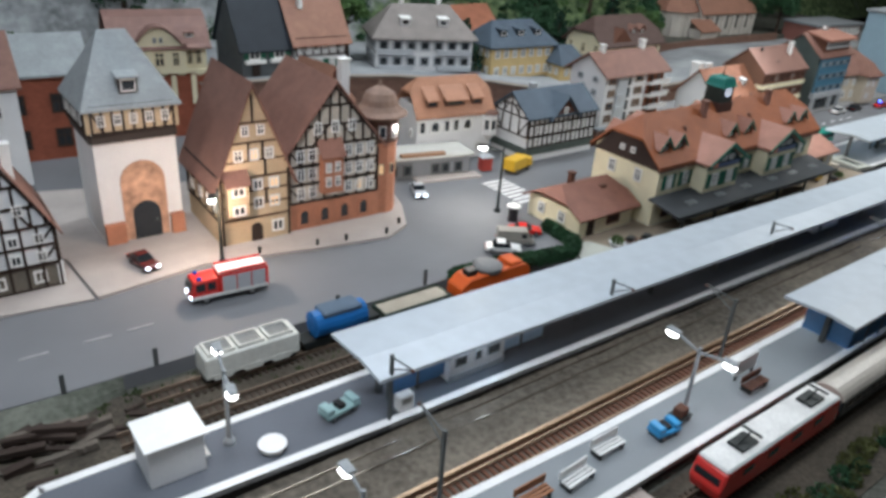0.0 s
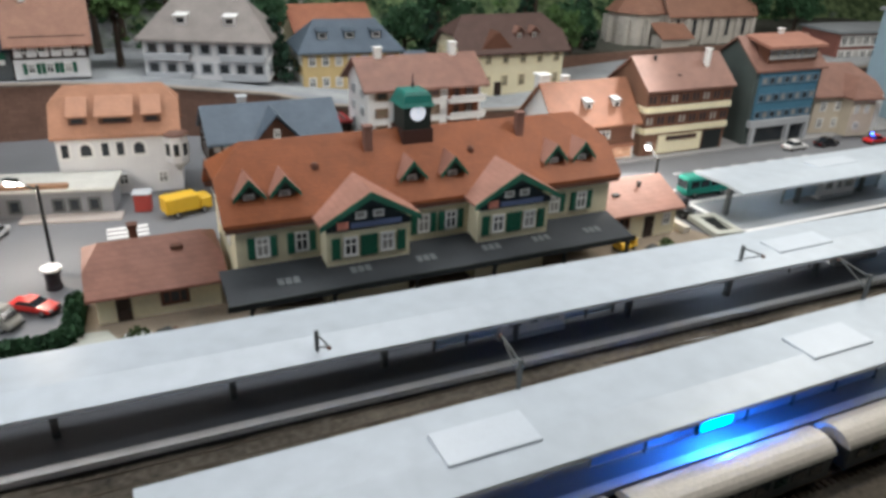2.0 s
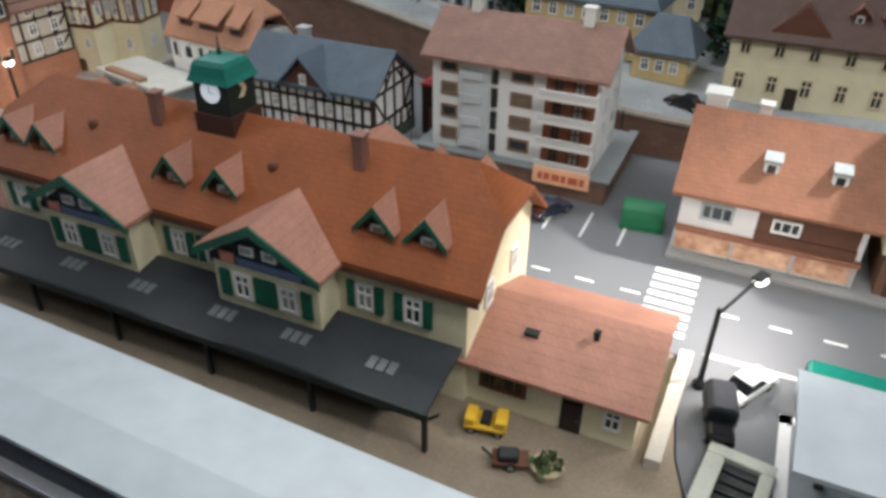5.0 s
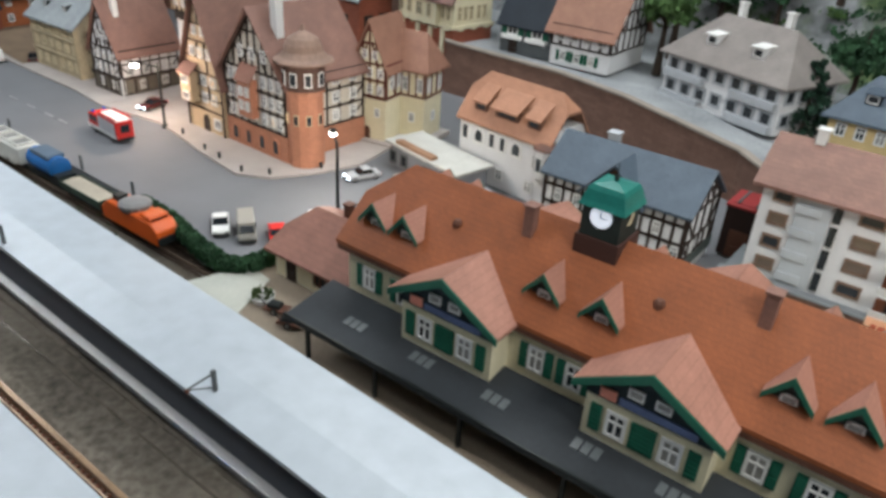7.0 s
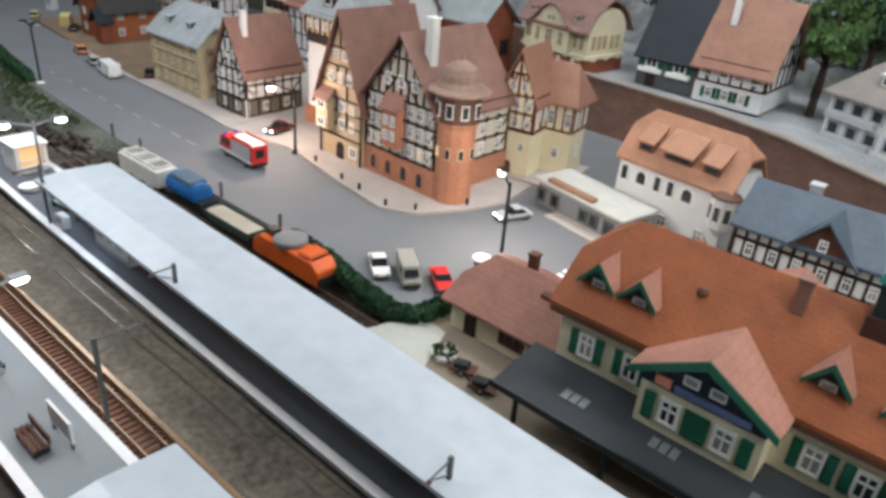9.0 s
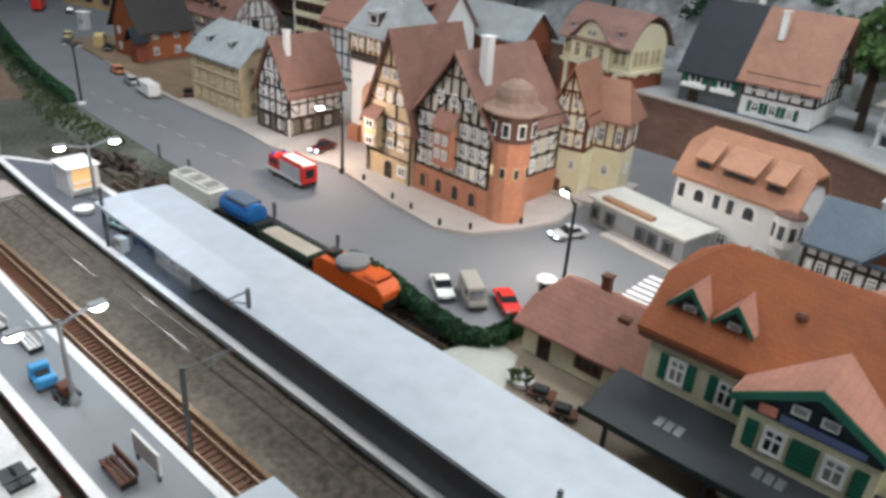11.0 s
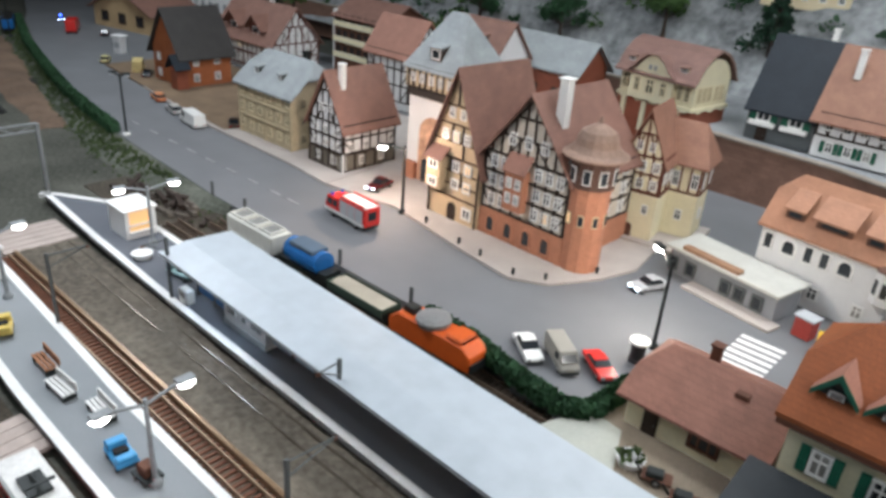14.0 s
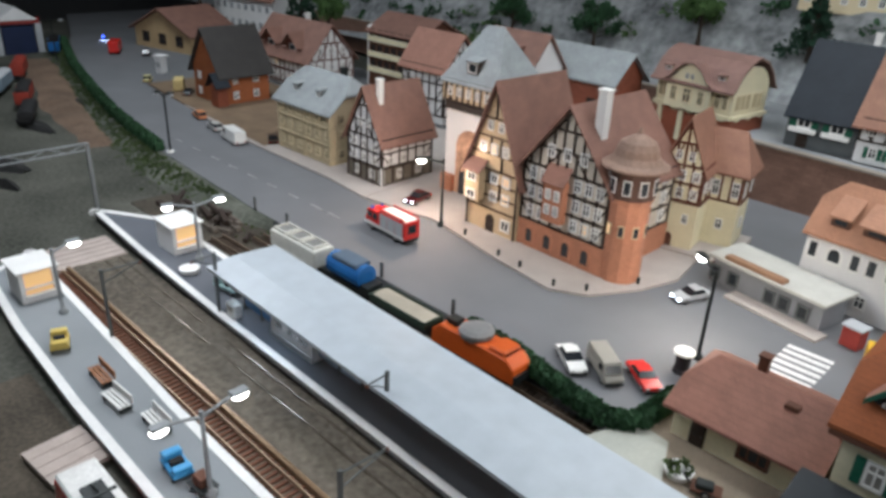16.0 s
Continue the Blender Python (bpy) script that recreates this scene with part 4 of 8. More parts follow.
slab("deck_edge", "pale concrete edge of the garage deck", "kerb", boxes((0.78, 2.12, 2.82, 2.88, 0.155, 0.172), (2.06, 2.12, 2.88, 3.72, 0.155, 0.172)), CONCRETE, kind="")
fl = House("block_of_flats", "white four storey block of flats with red brown roof and balconies", 1.44, 3.2, 0.156, 0, 1.08, 0.56, 0.635, WHITEWALL)
fl.body("x", 0.825)
fl.roof("x", 0.825, TILE_BROWN, e=0.06, thick=0.02)
STAIR = mat("pale grey render", (0.5, 0.53, 0.55), 0.8, var=0.1)
BROWNFRAME = mat("brown window frame", (0.2, 0.13, 0.09), 0.6, var=0.15)
PANE_BROWN = glass("brown curtained pane", (0.16, 0.12, 0.09))
RECESS = mat("red brown recess", (0.25, 0.09, 0.045), 0.8, var=0.3)
part("stair_shaft", boxes((-0.33, -0.15, -0.296, -0.279, 0.0, 0.6)), STAIR, fl.ob)
for i in range(4):
    v = 0.055 + 0.15 * i
    fl.window("S", -0.42, v, 0.115, 0.085, frame=BROWNFRAME, bars=0, pane=PANE if i % 2 else PANE_BROWN)
    fl.window("S", 0.06, v, 0.14, 0.085, frame=BROWNFRAME, bars=0, pane=PANE_BROWN if i % 3 else PANE)
    fl.window("S", -0.115, v - 0.03, 0.04, 0.12, frame=DARKMETAL, bars=0, pane=PANE)
    bal = part("balcony", boxes((0.2, 0.54, -0.37, -0.28, v - 0.045, v - 0.03)), WHITEWALL, fl.ob)
    part("parapet", extrude(bmesh.new(), [(0.2, -0.365, v - 0.04), (0.2, -0.353, v - 0.04), (0.2, -0.378, v + 0.022), (0.2, -0.39, v + 0.022)], (0.35, 0, 0)), WHITEWALL, bal)
    part("side_parapet", extrude(bmesh.new(), [(0.528, -0.353, v - 0.03), (0.528, -0.28, v - 0.03), (0.528, -0.28, v + 0.015), (0.528, -0.372, v + 0.015)], (0.012, 0, 0)), WHITEWALL, bal)
    part("recess", boxes((0.21, 0.52, -0.284, -0.2805, v - 0.03, v + 0.085)), RECESS, bal)
    fl.window("S", 0.29, v - 0.025, 0.06, 0.1, frame=BROWNWOOD, o=0.005)
    fl.window("S", 0.42, v - 0.025, 0.08, 0.1, frame=BROWNWOOD, o=0.005, pane=PANE_CURTAIN)
    part("stair_balcony", boxes((-0.34, -0.2, -0.315, -0.296, v - 0.02, v + 0.03)), STAIR, fl.ob)
    for u in (-0.12, 0.12):
        fl.window("E", u, v, 0.06, 0.07, frame=STAIR)
        fl.window("W", u, v, 0.08, 0.075, frame=STAIR)
fl.chimney(-0.36, 0.0, 0.76, 0.9, 0.06)
fl.chimney(0.36, 0.0, 0.76, 0.92, 0.065)
part("shop_sign", boxes((0.2, 0.56, -0.385, -0.37, -0.075, 0.03)), mat("pale orange sign", (0.85, 0.48, 0.3), 0.6), fl.ob, "orange shop sign with unreadable letters")
for u, w in ((0.235, 0.03), (0.275, 0.035), (0.325, 0.05), (0.385, 0.03), (0.43, 0.06), (0.5, 0.03)):
    part("sign_bar", boxes((u, u + w, -0.389, -0.385, -0.045, 0.0)), mat("red sign bar", (0.55, 0.13, 0.07), 0.6), fl.ob)
# shop house
sh = House("shop_house", "white shop house with brown roof, roof dormers and shop windows", 3.02, 2.8, 0.02, 0, 0.9, 0.6, 0.41, WHITEWALL)
sh.body("x", 0.72)
sh.roof("x", 0.72, SHOP_ROOF, e=0.05)
part("shop_front", boxes((-0.44, 0.44, -0.325, -0.301, 0.03, 0.14)), SHOPGLASS, sh.ob, "lit orange shop windows")
part("shop_fascia", boxes((-0.45, 0.45, -0.34, -0.301, 0.14, 0.165)), mat("rusty fascia", (0.3, 0.13, 0.08), 0.7), sh.ob)
for u in (-0.45, -0.15, 0.15, 0.43):
    part("mullion", boxes((u - 0.008, u + 0.008, -0.33, -0.301, 0.02, 0.14)), GREYWALL, sh.ob)
sh.window("S", -0.26, 0.22, 0.17, 0.1, bars=2, frame=GREYWALL)
part("loggia", boxes((-0.06, 0.42, -0.304, -0.3005, 0.18, 0.34)), BROWNWOOD, sh.ob)
sh.window("S", 0.08, 0.23, 0.14, 0.08, o=0.004, bars=2)
part("loggia_parapet", boxes((-0.06, 0.42, -0.33, -0.301, 0.17, 0.22)), BROWNWOOD, sh.ob)
for x in (-0.06, 0.26):
    sh.dormer(x, -0.21, 0.48, 0.075, 0.1, 0.12, SLATE_PALE, wall=WHITEWALL, kind="shed", rise=0.03)
sh.chimney(-0.4, 0.1, 0.55, 0.78, 0.11)
sh.chimney(-0.15, 0.1, 0.6, 0.75, 0.06)
# brown office house
bh = House("office_house", "brown and cream three storey house with long window bands", 4.1, 2.8, 0.02, 0, 1.06, 0.6, 0.67, WARMBROWN)
bh.body("x", 0.92)
bh.roof("x", 0.92, TILE_BROWN, e=0.03)
for v in (0.23, 0.44):
    bh.band("S", v, v + 0.055, PALECREAM, o=0.03, name="cream_band")
    bh.band("W", v, v + 0.055, PALECREAM, -0.3, 0.3, o=0.02, name="cream_band")
bh.band("S", 0.02, 0.2, PALECREAM, -0.33, 0.22, o=0.02, name="cream_wall")
bh.window("S", -0.05, 0.15, 0.38, 0.04, o=0.02, bars=3, frame=BROWNWOOD)
for v in (0.3, 0.51):
    for i in range(8):
        bh.window("S", -0.47 + 0.134 * i, v, 0.12, 0.11, frame=BROWNWOOD, pane=PANE_CURTAIN if (i * 5 + int(v * 10)) % 3 == 0 else PANE)
bh.door("S", -0.44, 0.1, 0.17, BROWNWOOD)
# Flat dark plate painted in for the shade of a recessed entrance.
part("entrance_recess", boxes((0.26, 0.5, -0.304, -0.3005, 0, 0.2)), DARKMETAL, bh.ob)
bh.chimney(0.3, -0.12, 0.75, 0.98, 0.05, WHITE)
bh.chimney(-0.1, -0.2, 0.7, 0.76, 0.022, DARKMETAL)
bh.chimney(-0.3, -0.05, 0.8, 0.92, 0.022, DARKMETAL)
# blue office house
BLUEPANEL = mat("blue panels", (0.07, 0.19, 0.28), 0.5, var=0.2)
BLUEGREY = mat("blue grey frames", (0.12, 0.2, 0.27), 0.5)
DARKGREEN = mat("dark green grey render", (0.07, 0.09, 0.085), 0.8, var=0.2)
bb = House("blue_house", "tall house with blue panelled front and brown roof", 5.38, 2.8, 0.02, 0, 0.94, 0.64, 0.80, DARKGREEN)
bb.body("x", 1.06)
bb.roof("x", 1.06, TILE_BROWN, e=0.04)
bb.band("S", 0.24, 0.78, BLUEPANEL, -0.42, 0.42, o=0.02, name="blue_front")
bb.band("S", 0.19, 0.26, GREYWALL, -0.46, 0.4, o=0.06, name="shop_canopy")
for v in (0.27, 0.45, 0.63):
    for i in range(8):
        bb.window("S", -0.365 + 0.104 * i, v, 0.092, 0.085, o=0.02, frame=BLUEGREY, bars=0, pane=PANE_CURTAIN if (i + int(v * 9)) % 2 else PANE)
part("shop_window", boxes((-0.4, 0.38, -0.334, -0.321, 0.02, 0.17)), PANE, bb.ob)
for u in (-0.4, 0.1, 0.38):
    part("pillar", boxes((u - 0.02, u + 0.02, -0.38, -0.335, 0, 0.19)), GREYWALL, bb.ob)
dorm = part("dormer", boxes((-0.34, 0.36, -0.3, 0.0, 0.84, 1.02)), BROWNWOOD, bb.ob, "long glazed roof dormer")
part("dormer_roof", shell(bmesh.new(), [(-0.4, -0.37, 1.02), (0.41, -0.37, 1.02), (0.4, 0.02, 1.085), (-0.38, 0.02, 1.085)], [[0, 1, 2, 3]], 0.03), TILE_PINK, dorm)
for i in range(6):
    f = part("window", boxes((-0.32 + 0.11 * i, -0.222 + 0.11 * i, -0.312, -0.3, 0.88, 1.0)), GREYWALL, dorm)
    part("pane", boxes((-0.31 + 0.11 * i, -0.232 + 0.11 * i, -0.314, -0.312, 0.892, 0.988)), PANE_CURTAIN, f)
bb.chimney(0.1, 0.0, 1.0, 1.12, 0.05)
# beige corner house and neighbours
bg = House("corner_house", "beige corner house with brown hipped roof", 6.45, 2.85, 0.02, -8, 0.85, 0.7, 0.45, mat("pale beige plaster", (0.6, 0.53, 0.42), 0.8, var=0.15))
bg.body("x", 0.7, k=0.95)
bg.roof("x", 0.7, TILE_BROWN, e=0.05, k=0.6, inset=0.2)
for v in (0.06, 0.25):
    bg.rows("S", (-0.3, -0.1, 0.1, 0.3), (v,), 0.08, 0.11)
    bg.rows("W", (-0.2, 0.05), (v,), 0.08, 0.11)
part("front_wing", boxes((-0.06, 0.26, -0.52, -0.3, 0, 0.45)), bg.walls, bg.ob)
part("wing_roof", shell(bmesh.new(), [(-0.11, -0.57, 0.43), (0.31, -0.57, 0.43), (0.31, 0.0, 0.43), (-0.11, 0.0, 0.43), (0.1, -0.36, 0.62), (0.1, 0.0, 0.62)], [[0, 1, 4], [1, 2, 5, 4], [3, 0, 4, 5]], 0.02), TILE_BROWN, bg.ob, "brown hipped wing roof")
bg.rows("S", (0.0, 0.14), (0.26,), 0.06, 0.09, o=0.17, pane=PANE)
bg.rows("S", (0.04,), (0.08,), 0.07, 0.08, o=0.17, pane=PANE)
part("white_bay", boxes((0.265, 0.45, -0.42, -0.34, 0, 0.42)), WHITEWALL, bg.ob, bevel=0.004)
bg.rows("S", (0.32, 0.4), (0.25,), 0.05, 0.1, o=0.07, pane=PANE)
gm = House("modern_building", "white flat roofed building with window bands", 9.3, 4.7, 0.22, -5, 1.5, 0.7, 0.5, mat("dull brick red render", (0.24, 0.1, 0.08), 0.8, var=0.2))
gm.body()
part("roof", boxes((-0.79, 0.79, -0.39, 0.39, 0.5, 0.54)), CONCRETE, gm.ob)
for v in (0.12, 0.32):
    gm.rows("S", [-0.63 + 0.14 * i for i in range(10)], (v,), 0.125, 0.15)
bt = House("apartment_block", "pale blue and white apartment block with stacked balconies", 8.7, 2.75, 0.02, 0, 2.3, 0.8, 1.22, WHITEWALL)
bt.body()
bt.band("W", 0, 1.22, mat("pale blue render", (0.3, 0.42, 0.5), 0.8, var=0.12), o=0.02, name="blue_end_wall")
part("roof", boxes((-1.2, 1.18, -0.44, 0.44, 1.22, 1.26)), CONCRETE, bt.ob)
part("roof_house", boxes((-0.95, -0.65, -0.15, 0.2, 1.26, 1.42)), WHITEWALL, bt.ob)
for v in (0.16, 0.38, 0.6, 0.82, 1.04):
    for u in (-0.9, 0.35):
        bal = part("balcony", boxes((u - 0.2, u + 0.2, -0.52, -0.4, v - 0.015, v)), CONCRETE, bt.ob)
        part("balcony_front", boxes((u - 0.2, u + 0.2, -0.525, -0.512, v, v + 0.08)), DARKMETAL, bal)
        bt.window("S", u, v + 0.01, 0.3, 0.15, bars=2, pane=PANE)
    bt.rows("S", (-0.5, -0.3, -0.1, 0.75, 0.95), (v + 0.03,), 0.13, 0.12, pane=PANE)

# blue roofed half-timbered house
bl = House("timbered_house", "white half-timbered house with blue slate roof and cross gable", 0.055, 3.0, 0.07, 0, 1.03, 0.56, 0.42, WHITEWALL)
bl.body("x", 0.63, h0=-0.07)
bl.roof("x", 0.63, SLATE, e=0.03)
bl.timber("S", 0.2, 0.33, 1, 14, size=0.02, brace=False)
bl.timber("S", 0.085, 0.2, 1, 14, size=0.018, brace=False)
bl.timber("E", 0.085, 0.2, 1, 6, size=0.018)
bl.timber("S", 0.33, 0.405, 1, 14, size=0.02, brace=False)
bl.timber("E", 0.2, 0.4, 1, 4, gable=0.61)
bl.timber("W", 0.2, 0.4, 1, 4, gable=0.61)
part("stone_base", boxes((-0.53, 0.53, -0.29, 0.29, 0, 0.08)), mat("dark base", (0.08, 0.1, 0.09), 0.8), bl.ob)
bl.rows("S", [-0.397 + 0.1443 * i for i in range(6)], (0.225,), 0.055, 0.09, frame=WHITE)
bl.rows("S", (-0.397, -0.1084, 0.18, 0.4687), (0.1,), 0.055, 0.085)
bl.rows("E", (-0.13, 0.13), (0.1,), 0.055, 0.085)
part("cross_gable", extrude(bmesh.new(), [(-0.19, -0.3, 0.38), (0.19, -0.3, 0.38), (0, -0.3, 0.58)], (0, 0.3, 0)), BROWNWOOD, bl.ob)
part("cross_roof", shell(bmesh.new(), [(-0.23, -0.34, 0.37), (0, -0.34, 0.62), (0.23, -0.34, 0.37), (-0.23, 0.0, 0.37), (0, 0.0, 0.62), (0.23, 0.0, 0.37)], [[0, 1, 4, 3], [1, 2, 5, 4]], 0.016), SLATE, bl.ob)
bl.window("S", 0, 0.42, 0.05, 0.07, o=0.02)
bl.chimney(-0.2, 0.05, 0.55, 0.68, 0.07, GREYWALL)

# dark shed between the blue roof and the apartments
bx = House("brown_shed", "tall dark brown shed with flat red roof behind a timbered house", 0.75, 3.46, 0.02, 0, 0.24, 0.3, 0.36, mat("dark brown shed boards", (0.03, 0.014, 0.01), 0.75, var=0.3))
bx.body()
part("roof", boxes((-0.13, 0.13, -0.16, 0.16, 0.36, 0.38), (-0.1, 0.1, -0.13, 0.13, 0.38, 0.388)), mat("dull red roof paint", (0.3, 0.03, 0.03), 0.6, var=0.25), bx.ob, bevel=0.004)
bx.door("S", 0.0, 0.13, 0.2, BROWNWOOD)
for x in (-0.06, 0.06):
    part("roof_batten", boxes((x - 0.008, x + 0.008, -0.13, 0.13, 0.388, 0.396)), GREYMETAL, bx.ob)

# white house with arched windows and its low front building
ah = House("arched_house", "white house with arched windows and red mansard roof", -1.08, 3.38, 0.0, -7, 0.9, 0.46, 0.52, WHITEWALL)
ah.body("x", 0.83, k=0.75)
ah.roof("x", 0.83, TILE_PALE, e=0.03, k=0.35, inset=0.12)
for i, u in enumerate((-0.39, -0.24, -0.1, 0.01, 0.15)):
    ah.window("S", u, 0.31, 0.12 if i in (1, 4) else 0.08, 0.135, pane=PANE, arch=i in (1, 4), bars=0, frame=WHITE)
for u in (-0.15, 0.1):
    ah.window("E", u, 0.25, 0.06, 0.1, arch=True)
    ah.window("W", u, 0.25, 0.06, 0.1, arch=True)
ah.rows("S", (-0.3, 0, 0.3), (0.07,), 0.08, 0.1)
for x, w in ((-0.27, 0.13), (0.0, 0.24), (0.27, 0.13)):
    ah.dormer(x, -0.2, 0.565, w, 0.085, 0.13, TILE_PALE, wall=mat("brown dormer boards", (0.14, 0.07, 0.045), 0.8), kind="shed", rise=0.13, frame=BROWNWOOD)
oriel = part("oriel", tube(bmesh.new(), [(0.02, 0.17), (0.095, 0.25), (0.095, 0.47)], 8), WHITEWALL, ah.ob, at=pose(0.43, -0.22, 0, 0, 0, 22.5))
part("oriel_roof", tube(bmesh.new(), [(0.108, 0.47), (0.1, 0.485), (0.06, 0.505), (0.01, 0.515)], 12), mat("rust brown sheet", (0.13, 0.06, 0.04), 0.6, var=0.2), oriel)
for a in (-135, -90, -45, 0):
    f = part("window", boxes((-0.028, 0.028, -0.006, 0, 0.3, 0.42)), WHITE, ah.ob, at=pose(0.43, -0.22, 0, 0, 0, a + 90) @ pose(0, -0.086, 0))
    part("pane", boxes((-0.021, 0.021, -0.009, -0.006, 0.31, 0.41)), PANE, f)
lo = House("snack_pavilion", "low grey flat roofed pavilion with dark red end wall", -1.6, 2.98, 0, -12, 0.86, 0.3, 0.2, mat("mid grey render", (0.24, 0.25, 0.27), 0.8, var=0.15))
lo.body()
part("roof", boxes((-0.46, 0.46, -0.2, 0.2, 0.2, 0.225)), mat("pale roof felt", (0.5, 0.5, 0.46), 0.8, var=0.15), lo.ob, bevel=0.004)
lo.band("W", 0, 0.2, mat("dark red render", (0.12, 0.025, 0.03), 0.7), o=0.008, name="end_wall")
part("roof_stripe", boxes((-0.33, 0.14, -0.185, -0.12, 0.225, 0.255)), mat("tan sign board", (0.3, 0.17, 0.1), 0.7, var=0.2), lo.ob, bevel=0.003)
part("step", boxes((-0.2, 0.5, -0.3, -0.16, 0, 0.02)), PAVING, lo.ob)
for u in (-0.4, -0.25, 0.05, 0.16, 0.3):
    lo.window("S", u, 0.03, 0.09, 0.11, frame=GREYMETAL, bars=0)

# ---- town hall group ----
tl = House("gabled_town_house", "tall beige half-timbered gable house with brown roof and bay window", -3.69, 2.66, 0.02, -2, 0.56, 0.76, 0.56, BEIGE)
tl.body("y", 1.24)
tl.roof("y", 1.24, TILE_BROWN, e=0.05)
STONE_BAND = mat("brown stone band", (0.13, 0.08, 0.05), 0.8, var=0.3)
for v in (0.2, 0.31, 0.42, 0.53, 0.66, 0.8, 0.95):
    half = 0.27 if v < 0.56 else 0.27 * (1.24 - v) / 0.68
    tl.beam("S", (-half, v), (half, v), 0.014, STONE_BAND)
for u, a, b in ((-0.265, 0.0, 0.56), (0.265, 0.0, 0.56), (0.085, 0.31, 0.42), (0.085, 0.53, 0.66), (-0.04, 0.42, 0.53), (-0.04, 0.66, 0.8), (0.07, 0.66, 0.8), (0.0, 0.95, 1.15)):
    tl.beam("S", (u, a), (u, b), 0.016, TIMBER)
tl.timber("W", 0.2, 0.56, 2, 5)
part("bay_window", boxes((-0.24, -0.08, -0.46, -0.38, 0.26, 0.52)), BEIGE, tl.ob)
part("bay_roof", shell(bmesh.new(), [(-0.26, -0.48, 0.51), (-0.06, -0.48, 0.51), (-0.06, -0.38, 0.6), (-0.26, -0.38, 0.6)], [[0, 1, 2, 3]], 0.012), TILE_BROWN, tl.ob)
for v in (0.27, 0.42):
    tl.rows("S", (0.02, 0.15), (v,), 0.08, 0.09, lit=(2,))
    tl.rows("S", (-0.16,), (v,), 0.1, 0.08, o=0.08)
tl.rows("S", (-0.12, 0.0, 0.12), (0.66,), 0.07, 0.09, lit=(2,))
tl.rows("S", (-0.06, 0.06), (0.85,), 0.06, 0.08)
tl.rows("W", (-0.25, -0.05, 0.15, 0.3), (0.26, 0.42), 0.08, 0.09)
tl.door("S", 0.0, 0.09, 0.15, TIMBER, arch=True)
tl.window("S", 0.17, 0.05, 0.1, 0.1)
tr = House("town_hall", "half-timbered town hall with red stone base and brown steep roof", -3.0, 2.72, 0.02, -2, 0.8, 0.86, 0.69, mat("cream infill", (0.62, 0.56, 0.47), 0.85, var=0.2))
tr.body("y", 1.19)
tr.roof("y", 1.19, TILE_BROWN, e=0.05)
part("stone_base", boxes((-0.41, 0.41, -0.44, 0.44, 0, 0.22)), PINKSTONE, tr.ob)
tr.timber("S", 0.23, 0.69, 3, 8, gable=1.16)
tr.timber("E", 0.23, 0.69, 3, 6)
for u in (-0.28, -0.1, 0.08, 0.26):
    tr.window("S", u, 0.03, 0.1, 0.15, arch=True, frame=PINKSTONE, o=0.011)
for v in (0.26, 0.415, 0.57):
    tr.rows("S", (-0.3, -0.2, -0.02, 0.12, 0.22, 0.32), (v,), 0.07, 0.1, lit=(5,) if v < 0.4 else ())
tr.rows("S", (-0.15, 0, 0.15), (0.78,), 0.07, 0.1)
tr.rows("E", (-0.3, -0.1, 0.1, 0.3), (0.26, 0.415, 0.57), 0.08, 0.1, lit=(1, 2, 5))
part("oriel", boxes((-0.14, 0.04, -0.5, -0.43, 0.3, 0.62)), PINKSTONE, tr.ob)
part("oriel_roof", shell(bmesh.new(), [(-0.16, -0.52, 0.61), (0.06, -0.52, 0.61), (0.06, -0.43, 0.74), (-0.16, -0.43, 0.74)], [[0, 1, 2, 3]], 0.012), TILE_PINK, tr.ob)
tr.rows("S", (-0.09, -0.01), (0.36, 0.48), 0.05, 0.08, o=0.07)
tr.chimney(0.15, -0.28, 0.95, 1.31, 0.075)
tw = part("corner_tower", tube(bmesh.new(), [(0.15, 0), (0.15, 0.6), (0.165, 0.62), (0.165, 0.85), (0.19, 0.86)], 12), PINKSTONE, tr.ob, at=pose(0.48, -0.3, 0))
part("tower_roof", tube(bmesh.new(), [(0.235, 0.855), (0.238, 0.87), (0.19, 0.895), (0.155, 0.935), (0.145, 0.985), (0.12, 1.03), (0.07, 1.06), (0.02, 1.085), (0.006, 1.13)], 16), mat("tan dome slates", (0.28, 0.185, 0.14), 0.7, var=0.3, grain=50, patch=8), tw)
part("tower_panel", tube(bmesh.new(), [(0.169, 0.64), (0.169, 0.85)], 12), mat("brown turret boards", (0.1, 0.05, 0.035), 0.8, var=0.3), tw)
for a in (-150, -110, -70, -30, 10):
    f = part("window", boxes((-0.03, 0.03, -0.008, 0, 0.68, 0.79)), WHITE, tw, at=pose(0, 0, 0, 0, 0, a + 90) @ pose(0, -0.164, 0))
    part("pane", boxes((-0.022, 0.022, -0.011, -0.008, 0.69, 0.78)), PANE, f)
    f = part("window", boxes((-0.022, 0.022, -0.008, 0, 0.36, 0.45)), BEIGE, tw, at=pose(0, 0, 0, 0, 0, a + 90) @ pose(0, -0.145, 0))
    part("pane", boxes((-0.016, 0.016, -0.011, -0.008, 0.37, 0.44)), PANE_LIT if a == -110 else PANE, f)
sm = House("timbered_house", "small half-timbered house on a cream base with hipped side wing", -2.58, 3.4, 0, 10, 0.33, 0.46, 0.72, PALECREAM)
sm.body("y", 1.09)
sm.roof("y", 1.09, TILE_FADED, e=0.035)
part("jetty", boxes((-0.18, 0.18, -0.25, -0.22, 0.42, 0.44), (0.155, 0.18, -0.25, 0.05, 0.42, 0.44)), REDTIMBER, sm.ob)
sm.timber("S", 0.43, 0.72, 2, 4, REDTIMBER, gable=1.07)
sm.timber("E", 0.43, 0.72, 1, 3, REDTIMBER)
